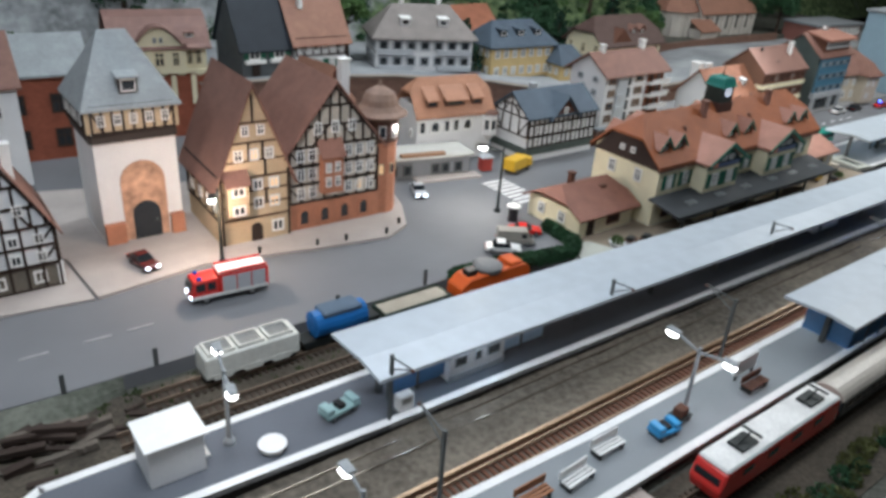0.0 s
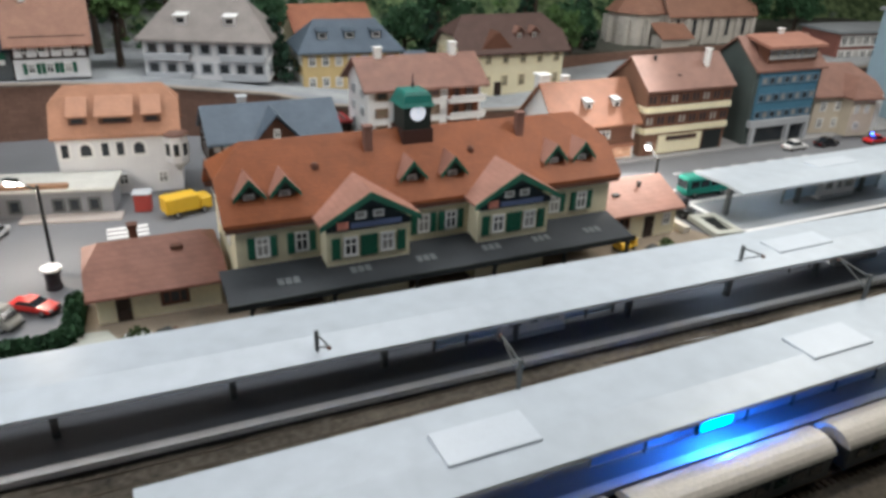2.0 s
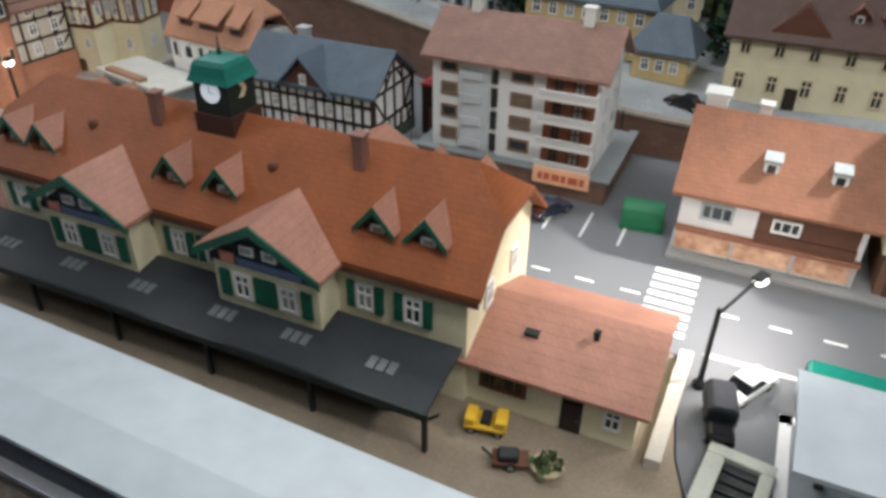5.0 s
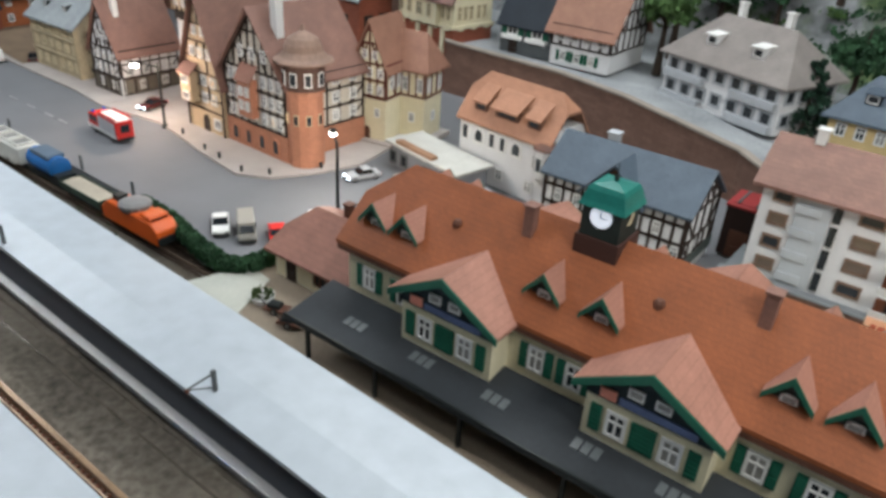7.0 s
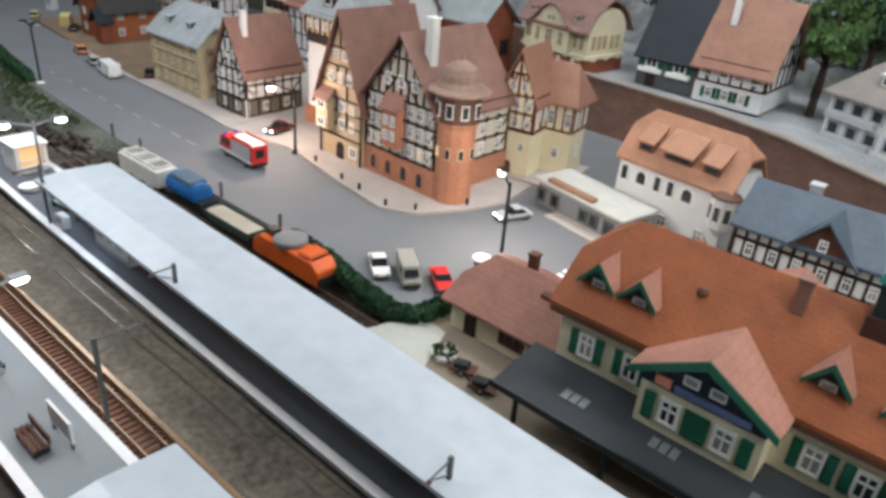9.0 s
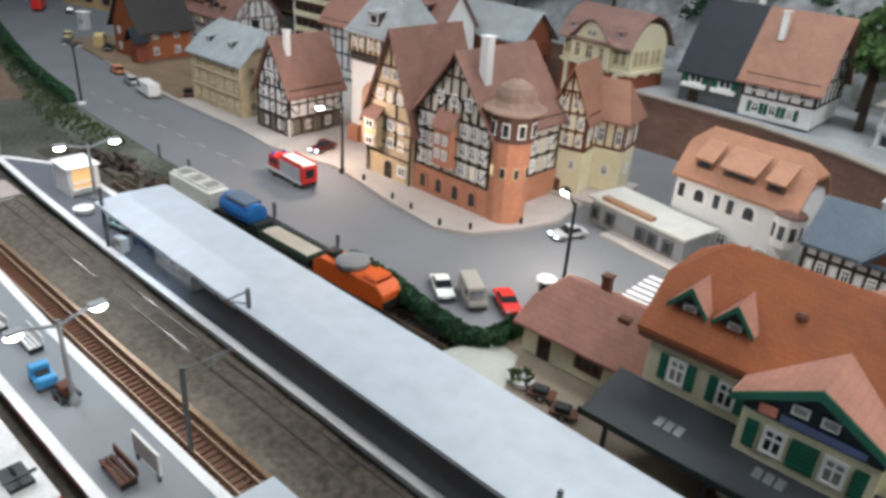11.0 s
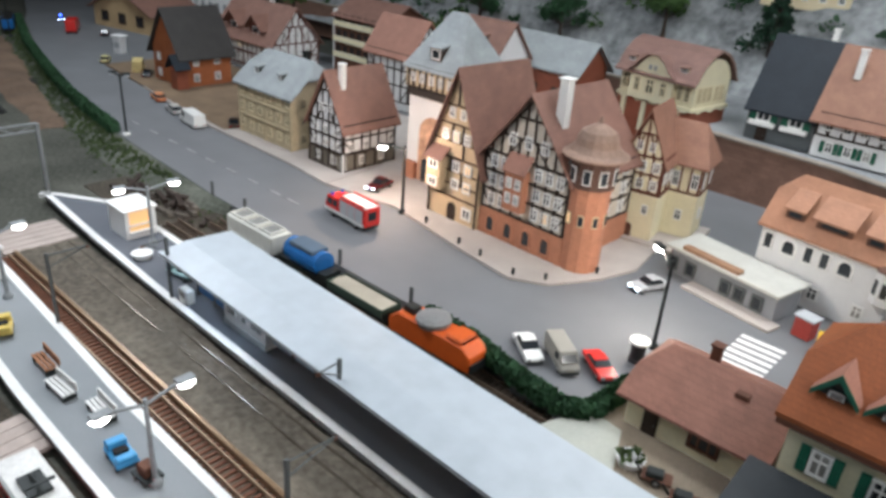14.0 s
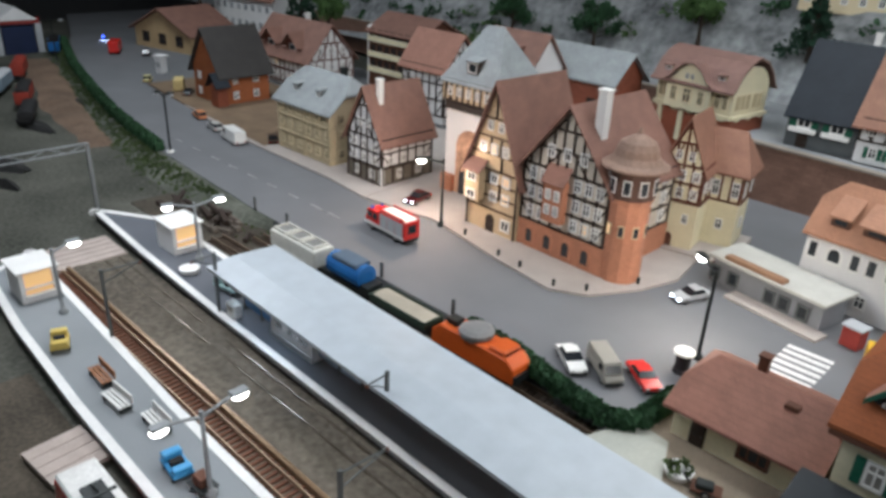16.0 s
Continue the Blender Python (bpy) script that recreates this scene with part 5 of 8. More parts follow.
sm.rows("S", (-0.11, 0.0, 0.11), (0.455, 0.6), 0.06, 0.085)
sm.rows("S", (-0.05, 0.05), (0.76,), 0.05, 0.075)
sm.rows("E", (-0.14, -0.03), (0.5,), 0.07, 0.13)
sm.rows("S", (-0.1, 0.08), (0.25,), 0.05, 0.08)
sm.door("S", -0.03, 0.07, 0.15, BROWNWOOD, arch=True)
part("side_wing", boxes((0.1, 0.41, 0.03, 0.35, 0, 0.7)), PALECREAM, sm.ob)
part("side_roof", shell(bmesh.new(), [(0.0, -0.02, 0.66), (0.46, -0.02, 0.66), (0.46, 0.4, 0.66), (0.0, 0.4, 0.66), (0.0, 0.19, 0.965), (0.33, 0.19, 0.965)], [[0, 1, 5, 4], [1, 2, 5], [2, 3, 4, 5]], 0.02), TILE_FADED, sm.ob)
for face, o, u0, u1 in (("S", -0.26, 0.17, 0.4), ("E", 0.245, 0.04, 0.34)):
    for v in (0.42, 0.66):
        sm.beam(face, (u0, v), (u1, v), 0.016, REDTIMBER, o=o)
    for i in range(4):
        u = u0 + (u1 - u0) * i / 3
        sm.beam(face, (u, 0.42), (u, 0.66), 0.016, REDTIMBER, o=o)
    sm.rows(face, (u0 + (u1 - u0) / 6, u0 + (u1 - u0) * 5 / 6), (0.46,), 0.06, 0.13, o=o)
    sm.rows(face, ((u0 + u1) / 2,), (0.18,), 0.06, 0.09, o=o)
part("terrace_step", boxes((-0.2, 0.5, -0.3, 0.4, -0.02, 0.04)), PAVING, sm.ob, bevel=0.004)
# gate tower
gt = House("gate_tower", "white town gate tower with pale slate roof and painted arch", -4.41, 3.02, 0.02, 0, 0.58, 0.56, 1.06, WHITEWALL)
gt.body()
part("timber_storey", boxes((-0.32, 0.32, -0.31, 0.31, 0.86, 1.06)), BEIGE, gt.ob)
for f in "SEW":
    gt.timber(f, 0.86, 1.05, 1, 8, o=0.032)
    gt.rows(f, [-0.22 + 0.11 * i for i in range(5)], (0.91,), 0.055, 0.08, o=0.033)
    gt.band(f, 0.78, 0.84, mat("dark band", (0.05, 0.04, 0.035), 0.8), o=0.02)
gt.w, gt.d = 0.64, 0.62
gt.roof("x", 1.5, SLATE_PALE, e=0.025, k=1.0, inset=0.25)
gt.dormer(0, -0.28, 1.12, 0.13, 0.12, 0.15, SLATE_PALE, wall=TIMBER, kind="shed", rise=0.04)
gt.w, gt.d = 0.58, 0.56
# The gateways are flat arched plates, coloured dark for the shade inside.
gt.door("S", 0.02, 0.2, 0.3, mat("gate passage shade", (0.03, 0.035, 0.04), 0.9), arch=True, o=0.012)
part("painted_arch", extrude(bmesh.new(), [(-0.14, -0.281, 0), (0.18, -0.281, 0)] + [(0.02 + 0.16 * math.cos(a), -0.281, 0.46 + 0.16 * math.sin(a)) for a in np.linspace(0, math.pi, 11)], (0, -0.008, 0)), mat("faded pink mural", (0.55, 0.33, 0.22), 0.8, var=0.45, grain=18, patch=9), gt.ob, "faded painted arch over the gateway")
gt.band("S", 0, 0.16, PINKSTONE, -0.29, -0.15, o=0.05, name="buttress")
gt.band("S", 0, 0.16, PINKSTONE, 0.19, 0.29, o=0.05, name="buttress")
gt.door("E", 0.1, 0.2, 0.3, MATS["gate passage shade"], arch=True)
# timbered house left of the gate
fh = House("timbered_house", "black and white half-timbered house with brown gable roof", -5.34, 2.62, 0.02, 0, 0.5, 0.66, 0.44, WHITEWALL)
fh.body("y", 0.9)
fh.roof("y", 0.9, TILE_BROWN, e=0.04)
fh.timber("S", 0.17, 0.44, 2, 5, gable=0.87)
fh.timber("E", 0.17, 0.44, 2, 6)
part("stone_base", boxes((-0.255, 0.255, -0.335, 0.335, 0, 0.165)), mat("grey brown base", (0.17, 0.15, 0.12), 0.85, var=0.3), fh.ob)
for f in "SE":
    fh.timber(f, 0.0, 0.165, 1, 5, brace=False, o=0.006)
fh.rows("S", (-0.15, 0, 0.15), (0.19, 0.32), 0.065, 0.075)
fh.rows("S", (-0.06, 0.06), (0.53,), 0.06, 0.075)
fh.rows("E", (-0.22, -0.05, 0.22), (0.19, 0.32), 0.065, 0.075)
fh.rows("S", (-0.12, 0.12), (0.04,), 0.08, 0.09)
fh.rows("E", (-0.1, 0.15), (0.04,), 0.08, 0.09)
part("corner_post", boxes((0.225, 0.265, -0.345, -0.305, 0, 0.17)), WHITE, fh.ob)
fh.chimney(0.07, -0.2, 0.72, 0.96, 0.055)
# sandstone house
sd = House("sandstone_house", "pale sandstone house with grey slate half-hipped roof", -6.3, 2.6, 0.02, 0, 0.92, 0.66, 0.56, SAND)
sd.body("x", 0.84, k=0.6)
sd.roof("x", 0.84, SLATE_PALE, e=0.05, k=0.45, inset=0.12)
for v in (0.06, 0.25, 0.42):
    sd.rows("S", [-0.4 + 0.16 * i for i in range(6)], (v,), 0.075, 0.1, frame=CREAM, pane=PANE)
    sd.rows("E", (-0.2, 0, 0.2), (v,), 0.07, 0.09, frame=SAND)
for v in (0.195, 0.375, 0.53):
    sd.band("S", v, v + 0.018, SAND, o=0.025)
for u in (-0.44, 0.0, 0.44):
    sd.band("S", 0.0, 0.53, SAND, u - 0.014, u + 0.014, o=0.016, name="pilaster")
for x in (-0.25, 0.15):
    sd.dormer(x, -0.24, 0.64, 0.07, 0.07, 0.08, SLATE_PALE, wall=DARKMETAL, kind="shed", rise=0.02)
sd.chimney(0.2, 0.05, 0.7, 0.9, 0.06, DARKMETAL)
# brick station-like house with black roof and the red timbered house
# Lighter, more orange brick than the porch: warm light put into its colour.
bk = House("brick_house", "brick house coloured orange for warm light, with dark steep gable roof and porch", -9.0, 3.0, 0.0, 0, 0.7, 0.7, 0.45, tiled("warm lit brick", (0.4, 0.13, 0.05), rows=60, brick=True, mortar=(0.8, 0.75, 0.7)))
bk.body("y", 0.95)
bk.roof("y", 0.95, tiled("sooty slate", (0.05, 0.047, 0.045), rows=60), e=0.06)
bk.rows("S", (-0.2, 0.2), (0.08, 0.28), 0.08, 0.1)
bk.rows("E", (-0.15, 0.15), (0.08, 0.28), 0.08, 0.1)
part("porch", boxes((0.25, 0.42, -0.45, -0.3, 0, 0.3)), BRICK, bk.ob)
part("porch_roof", shell(bmesh.new(), [(0.2, -0.5, 0.28), (0.33, -0.5, 0.45), (0.47, -0.5, 0.28), (0.2, -0.28, 0.28), (0.33, -0.28, 0.45), (0.47, -0.28, 0.28)], [[0, 1, 4, 3], [1, 2, 5, 4]], 0.014), SLATE_DARK, bk.ob)
rt = House("timbered_house", "red half-timbered house with brown roof and dormers", -9.35, 4.4, 0.02, 0, 1.4, 0.8, 0.45, WHITEWALL)
rt.body("x", 0.9)
rt.roof("x", 0.9, TILE_BROWN, e=0.06)
rt.timber("S", 0.05, 0.42, 2, 12, REDTIMBER)
rt.timber("E", 0.05, 0.42, 2, 6, REDTIMBER, gable=0.88)
rt.rows("S", [-0.55 + 0.157 * i for i in range(8)], (0.09, 0.27), 0.07, 0.09, lit=(3, 6, 12))
rt.rows("E", (-0.2, 0, 0.2), (0.09, 0.27, 0.5), 0.07, 0.09, lit=(2,))
for x in (-0.3, 0.25):
    rt.dormer(x, -0.34, 0.5, 0.3, 0.12, 0.28, TILE_BROWN, kind="gable", wall=REDTIMBER, rise=0.14)
rt.chimney(0.1, 0.05, 0.75, 0.98, 0.06)
fo = House("ochre_house", "ochre gabled house at the far end of the street", -12.95, 4.37, 0.0, 12, 1.5, 1.0, 0.34, mat("ochre plaster", (0.5, 0.36, 0.2), 0.8, var=0.2))
fo.body("y", 0.7)
fo.roof("y", 0.7, TILE_BROWN, e=0.08)
fo.rows("S", (-0.45, 0.0, 0.45), (0.1,), 0.18, 0.18, frame=TIMBER, pane=PANE)
wi = House("white_inn", "long white house behind the far end of the street", -12.9, 5.9, 0.0, 8, 1.7, 0.8, 0.85, WHITEWALL)
wi.body("x", 1.15)
wi.roof("x", 1.15, TILE_BROWN, e=0.06)
wi.rows("S", [-0.7 + 0.2 * i for i in range(8)], (0.3, 0.6), 0.09, 0.12, frame=GREYWALL)
es = House("engine_shed", "dark blue engine shed with red fascia and white gabled roof", -15.3, 1.0, -0.1, 0, 2.2, 2.6, 0.56, mat("navy shed boards", (0.015, 0.022, 0.05), 0.7, var=0.3))
es.body()
part("fascia", boxes((1.105, 1.16, -1.32, 1.32, 0.5, 0.59)), mat("dull red fascia", (0.3, 0.04, 0.035), 0.6, var=0.2), es.ob)
for i in range(4):
    y = -0.98 + 0.65 * i
    part("gable_roof", extrude(bmesh.new(), [(-1.12, y - 0.32, 0.56), (-1.12, y + 0.32, 0.56), (-1.12, y, 0.78)], (2.3, 0, 0)), WHITEWALL, es.ob, "white gabled roof bay")
    part("shed_door", boxes((1.1, 1.13, y - 0.24, y + 0.24, 0, 0.46)), mat("dark blue doors", (0.01, 0.02, 0.06), 0.5), es.ob)
    part("pillar", boxes((1.1, 1.15, y + 0.27, y + 0.37, 0, 0.5)), GREYWALL, es.ob)

# ---- houses on the upper street ----
def villa(name, label, x, y, rz, w, d, h, wall, roof, zr, k, inset, cols, rows, ww, wh, z=0.3, **kw):
    v = House(name, label, x, y, z, rz, w, d, h, wall)
    v.body("x", zr, k=min(0.96, k + 0.2) if k else 0)
    v.roof("x", zr, roof, e=0.06, k=k, inset=inset)
    for r in rows:
        v.rows("S", [-(w / 2 - 0.1) + (w - 0.2) * i / (cols - 1) for i in range(cols)], (r,), ww, wh, **kw)
        n = max(2, round(cols * d / w))
        for f in "EW":
            v.rows(f, [-(d / 2 - 0.1) + (d - 0.2) * i / (n - 1) for i in range(n)], (r,), ww, wh, **kw)
    return v


gv = villa("grey_villa", "white villa with grey hipped roof and long verandas", 0.0, 5.43, -22, 1.28, 0.72, 0.46, WHITEWALL, mat("grey brown roof", (0.24, 0.215, 0.2), 0.8), 0.78, 0.999, 0.32, 7, (0.06, 0.26), 0.13, 0.13, z=0.43, pane=PANE, frame=GREYWALL, bars=0)
for v in (0.03, 0.23):
    for u0, u1 in ((-0.62, -0.16), (0.16, 0.62)):
        gv.band("S", v - 0.02, v + 0.045, GREYWALL, u0, u1, o=0.06, name="veranda_rail")
for x in (-0.25, 0.25):
    gv.dormer(x, -0.27, 0.55, 0.12, 0.1, 0.14, WHITE, wall=WHITEWALL, kind="shed", rise=0.02)
    gv.chimney(x, 0.05, 0.65, 0.9, 0.06)
yv = villa("yellow_villa", "yellow plaster villa with grey slate roof and low side wing", 1.40, 5.18, -4, 1.08, 0.65, 0.47, YELLOW, SLATE, 0.72, 0.999, 0.25, 7, (0.05, 0.28), 0.08, 0.11, z=0.28)
for x in (-0.3, 0.0, 0.3):
    yv.dormer(x, -0.24, 0.55, 0.11, 0.09, 0.12, SLATE, wall=SLATE_DARK, kind="shed", rise=0.02)
yw = villa("yellow_wing", "low yellow side wing with grey slate roof", 2.08, 4.75, -4, 0.42, 0.45, 0.28, YELLOW, SLATE, 0.46, 0.999, 0.15, 3, (0.08,), 0.07, 0.1, z=0.24)
cv = villa("cream_house", "cream two storey house with brown half-hipped roof", 3.22, 4.82, 0, 1.34, 0.7, 0.54, PALECREAM, tiled("dark brown tiles", (0.1, 0.06, 0.05), rows=50), 0.86, 0.5, 0.2, 6, (0.1, 0.36), 0.085, 0.14, frame=CREAM, pane=PANE, z=0.2)
for x in (0.1, 0.3):
    cv.dormer(x, -0.25, 0.62, 0.1, 0.08, 0.1, TILE_BROWN, wall=BROWNWOOD)
cv.door("S", -0.2, 0.09, 0.16, TIMBER)
part("cross_gable", extrude(bmesh.new(), [(-0.45, -0.36, 0.53), (-0.02, -0.36, 0.53), (-0.235, -0.36, 0.73)], (0, 0.3, 0)), BROWNWOOD, cv.ob)
ds = House("slate_house", "dark timber house with dark slate roof and green shutters", -2.24, 5.6, 0.52, 0, 0.62, 0.75, 0.34, mat("dark grey boards", (0.1, 0.11, 0.115), 0.8, var=0.25))
ds.body("x", 0.95)
ds.roof("x", 0.95, SLATE_DARK, e=0.04)
ds.rows("S", (-0.16, 0.14), (0.19,), 0.13, 0.09, shutters=GREEN)
ds.chimney(0.16, 0.03, 0.85, 1.06, 0.05, WHITE)
ds.door("S", -0.15, 0.1, 0.13, TIMBER)
for u in (-0.16, 0.14):
    ds.band("S", 0.15, 0.19, WHITE, u - 0.12, u + 0.12, o=0.05, name="flower_box")
dt = House("timbered_house", "white half-timbered house with brown roof beside a slate house", -1.58, 5.58, 0.52, 0, 0.66, 0.78, 0.4, WHITEWALL)
dt.body("x", 0.95)
dt.roof("x", 0.95, TILE_FADED, e=0.06)
dt.timber("S", 0.2, 0.4, 1, 6)
dt.timber("E", 0.2, 0.4, 1, 6, gable=0.93)
dt.rows("S", (-0.18, -0.02, 0.14), (0.05,), 0.075, 0.1, shutters=GREEN)
dt.rows("S", (-0.22, -0.07, 0.07, 0.22), (0.25,), 0.08, 0.1)
dt.chimney(-0.17, -0.18, 0.7, 0.95, 0.055)
MAUVE = tiled("mauve grey tiles", (0.26, 0.155, 0.13), rows=50)
cb = House("brick_villa", "cream villa on a red brick ground floor with curved mansard roof", -3.43, 5.37, 0.0, -8, 0.9, 0.6, 0.96, PALECREAM)
BELL = [(-0.3, 0.96), (-0.28, 1.02), (-0.22, 1.1), (-0.12, 1.16), (0.0, 1.18), (0.12, 1.16), (0.22, 1.1), (0.28, 1.02), (0.3, 0.96)]
part("wall", extrude(bmesh.new(), [(-0.45, p, q) for p, q in [(-0.3, 0.0)] + BELL + [(0.3, 0.0)]], (0.9, 0, 0)), PALECREAM, cb.ob)
part("brick_base", boxes((-0.455, 0.455, -0.305, 0.305, 0, 0.67)), BRICK, cb.ob)
CURVE = [(-0.39, 0.95), (-0.345, 0.985), (-0.31, 1.05), (-0.25, 1.13), (-0.14, 1.22), (0.0, 1.27), (0.14, 1.22), (0.25, 1.13), (0.31, 1.05), (0.345, 0.985), (0.39, 0.95)]
part("roof", shell(bmesh.new(), [(x, p, q) for x in (-0.49, 0.49) for p, q in CURVE], [[i, i + 11, i + 12, i + 1] for i in range(10)], 0.02), MAUVE, cb.ob)
FRONT = [(-0.26, 0.95), (-0.2, 0.99), (-0.13, 1.08), (-0.06, 1.135), (0.0, 1.145), (0.06, 1.135), (0.13, 1.08), (0.2, 0.99), (0.26, 0.95)]
bay = part("bay", extrude(bmesh.new(), [(u, -0.37, v) for u, v in [(-0.26, 0.69)] + FRONT + [(0.26, 0.69)]], (0, 0.27, 0)), PALECREAM, cb.ob, "cream bay with a curved front gable", at=pose(-0.03, 0, 0))
part("bay_roof", shell(bmesh.new(), [(u * 1.08, y, v + 0.022) for y in (-0.41, 0.0) for u, v in FRONT], [[i, i + 1, i + 10, i + 9] for i in range(8)], 0.014), MAUVE, bay)
cb.rows("S", (-0.4, -0.34, 0.28, 0.37), (0.76,), 0.055, 0.15, frame=CREAM, pane=PANE)
cb.rows("S", (-0.19, 0.13), (0.76,), 0.075, 0.15, frame=CREAM, o=0.07, pane=PANE)
cb.rows("S", (-0.03,), (0.755,), 0.11, 0.16, frame=CREAM, o=0.07, pane=PANE)
cb.rows("S", (-0.06, 0.0), (1.0,), 0.03, 0.05, frame=GREYWALL, o=0.07)
cb.rows("E", (-0.22, -0.13, -0.04, 0.08, 0.17), (0.76,), 0.055, 0.15, frame=CREAM, pane=TIMBER)
for face, run in (("S", 0.46), ("E", 0.31)):
    cb.band(face, 0.675, 0.71, PALECREAM, -run, run, o=0.03, name="storey_trim")
    for i in range(round(run * 10)):
        u = -run + (i + 0.5) * 2 * run / round(run * 10)
        part("scallop", extrude(bmesh.new(), [(0.05 * math.cos(t), 0, 0.68 - 0.028 * math.sin(t)) for t in np.linspace(0, math.pi, 7)], (0, -0.03, 0)), PALECREAM, cb.ob, at=cb.frame_of(face, u, 0))
for u in (-0.36, -0.1, 0.1, 0.3):
    cb.band("S", 0.35, 0.66, PALECREAM, u - 0.025, u + 0.025, o=0.03, name="pier")
for x in (-0.34, 0.29):
    cb.dormer(x, -0.31, 1.03, 0.09, 0.06, 0.12, MAUVE, wall=PALECREAM, kind="shed", rise=0.02)
rb = House("brick_hall", "red brick hall with pale grey roof", -5.2, 5.15, 0.0, -3, 1.9, 0.54, 0.86, BRICK)
rb.body("x", 1.12)
rb.roof("x", 1.12, SLATE_PALE, e=0.06)
rb.rows("S", (-0.7, -0.35, 0, 0.35, 0.7), (0.12, 0.45), 0.14, 0.18, frame=TIMBER, pane=PANE)
rb.rows("E", (-0.12, 0.12), (0.12, 0.45), 0.14, 0.18, frame=TIMBER, pane=PANE)
wt = House("white_gable_house", "white gabled house with dark brown roof behind the gate", -5.3, 4.5, 0.02, 0, 0.75, 0.6, 0.9, WHITEWALL)
wt.body("x", 1.25)
wt.roof("x", 1.25, TILE_BROWN, e=0.04)
wt.rows("S", (-0.2, 0.2), (0.3, 0.6), 0.1, 0.12)
wt.dormer(0.05, -0.24, 0.98, 0.2, 0.12, 0.14, TILE_BROWN, wall=TIMBER, kind="shed", rise=0.03)
bd = House("brown_house", "long brown house with cream window bands behind the old town", -8.1, 5.5, 0.02, 0, 1.1, 0.8, 0.8, BROWNWOOD)
bd.body("x", 1.02)
bd.roof("x", 1.02, TILE_BROWN, e=0.05)
for v in (0.2, 0.42, 0.64):
    bd.band("S", v, v + 0.075, PALECREAM, o=0.03, name="cream_band")
    bd.rows("S", [-0.45 + 0.15 * i for i in range(7)], (v + 0.075,), 0.1, 0.1, frame=TIMBER, pane=PANE)
bd.band("W", 0, 0.86, WHITEWALL, o=0.03, name="white_end_wall")
rh = House("timbered_house", "gabled half-timbered house with faded red roof behind the gate", -6.65, 4.6, 0.02, 0, 0.75, 0.6, 0.68, WHITEWALL)
rh.body("x", 1.06)
rh.roof("x", 1.06, TILE_PINK, e=0.05)
rh.timber("S", 0.1, 0.68, 3, 6)
rh.timber("E", 0.1, 0.68, 3, 5, gable=1.04)
rh.rows("E", (-0.15, 0.15), (0.32, 0.52), 0.07, 0.09)
# church
PALE_STONE = mat("pale stone", (0.5, 0.47, 0.42), 0.9, var=0.25, grain=30)
ch = House("church", "pale stone church with red tiled roof, choir and tower", 7.05, 5.8, 0.47, -3, 1.5, 0.8, 0.46, PALE_STONE)
ch.body("x", 1.0)
ch.roof("x", 1.0, TILE_FADED, e=0.05)
for i in range(5):
    ch.window("S", -0.6 + 0.3 * i, 0.1, 0.1, 0.28, arch=True, frame=PALE_STONE)
    ch.band("S", 0, 0.36, PALE_STONE, -0.475 + 0.3 * i, -0.425 + 0.3 * i, o=0.06, name="buttress")
ap = part("choir", tube(bmesh.new(), [(0.36, 0), (0.36, 0.42), (0.38, 0.44)], 8), PALE_STONE, ch.ob, at=pose(-1.1, 0.0, 0, 0, 0, 22.5))
part("choir_roof", tube(bmesh.new(), [(0.42, 0.43), (0.02, 0.82)], 8), TILE_FADED, ap)
for i in range(8):
    part("buttress", boxes((-0.03, 0.03, -0.42, -0.34, 0, 0.36)), PALE_STONE, ap, at=pose(0, 0, 0, 0, 0, 45 * i + 22.5))
    part("choir_window", boxes((-0.04, 0.04, -0.338, -0.33, 0.1, 0.36)), PANE, ap, at=pose(0, 0, 0, 0, 0, 45 * i))
part("choir_link", boxes((-1.0, -0.7, -0.3, 0.3, 0, 0.46)), PALE_STONE, ch.ob)
part("link_roof", shell(bmesh.new(), [(-1.1, -0.34, 0.44), (-0.7, -0.34, 0.44), (-0.7, 0, 0.82), (-1.1, 0, 0.82), (-0.7, 0.34, 0.44), (-1.1, 0.34, 0.44)], [[0, 1, 2, 3], [3, 2, 4, 5]], 0.02), TILE_FADED, ch.ob)
part("sacristy", boxes((-1.02, -0.55, -0.66, -0.4, 0, 0.16)), PALE_STONE, ch.ob)
part("sacristy_roof", shell(bmesh.new(), [(-1.06, -0.7, 0.15), (-0.5, -0.7, 0.15), (-0.5, -0.38, 0.32), (-1.06, -0.38, 0.32)], [[0, 1, 2, 3]], 0.018), TILE_FADED, ch.ob)
part("tower", boxes((0.55, 0.95, 0.1, 0.5, 0, 1.5)), PALE_STONE, ch.ob)
part("tower_roof", tube(bmesh.new(), [(0.34, 1.5), (0.01, 2.1)], 4), SLATE, ch.ob, at=pose(0.75, 0.3, 0, 0, 0, 45))
for nm, x, y, lab in (("red_roof_house", 1.6, 6.6, "house with red roof on the slope"), ("red_roof_house", -3.1, 8.0, "small house with red roof up the slope")):
    q = villa(nm, lab, x, y, 5, 1.0, 0.7, 0.4, CREAM, TILE_RED, 0.7, 0, 0, 5, (0.1,), 0.08, 0.12, z=hill_height(x, y - 0.3))

# ---- vehicles ----
TYRE = mat("black rubber", (0.012, 0.012, 0.012), 0.8, var=0.2)
RIM = mat("grey rim", (0.3, 0.3, 0.3), 0.4, metal=0.5)
TINT = glass("tinted car glass", (0.015, 0.018, 0.022), 0.1)


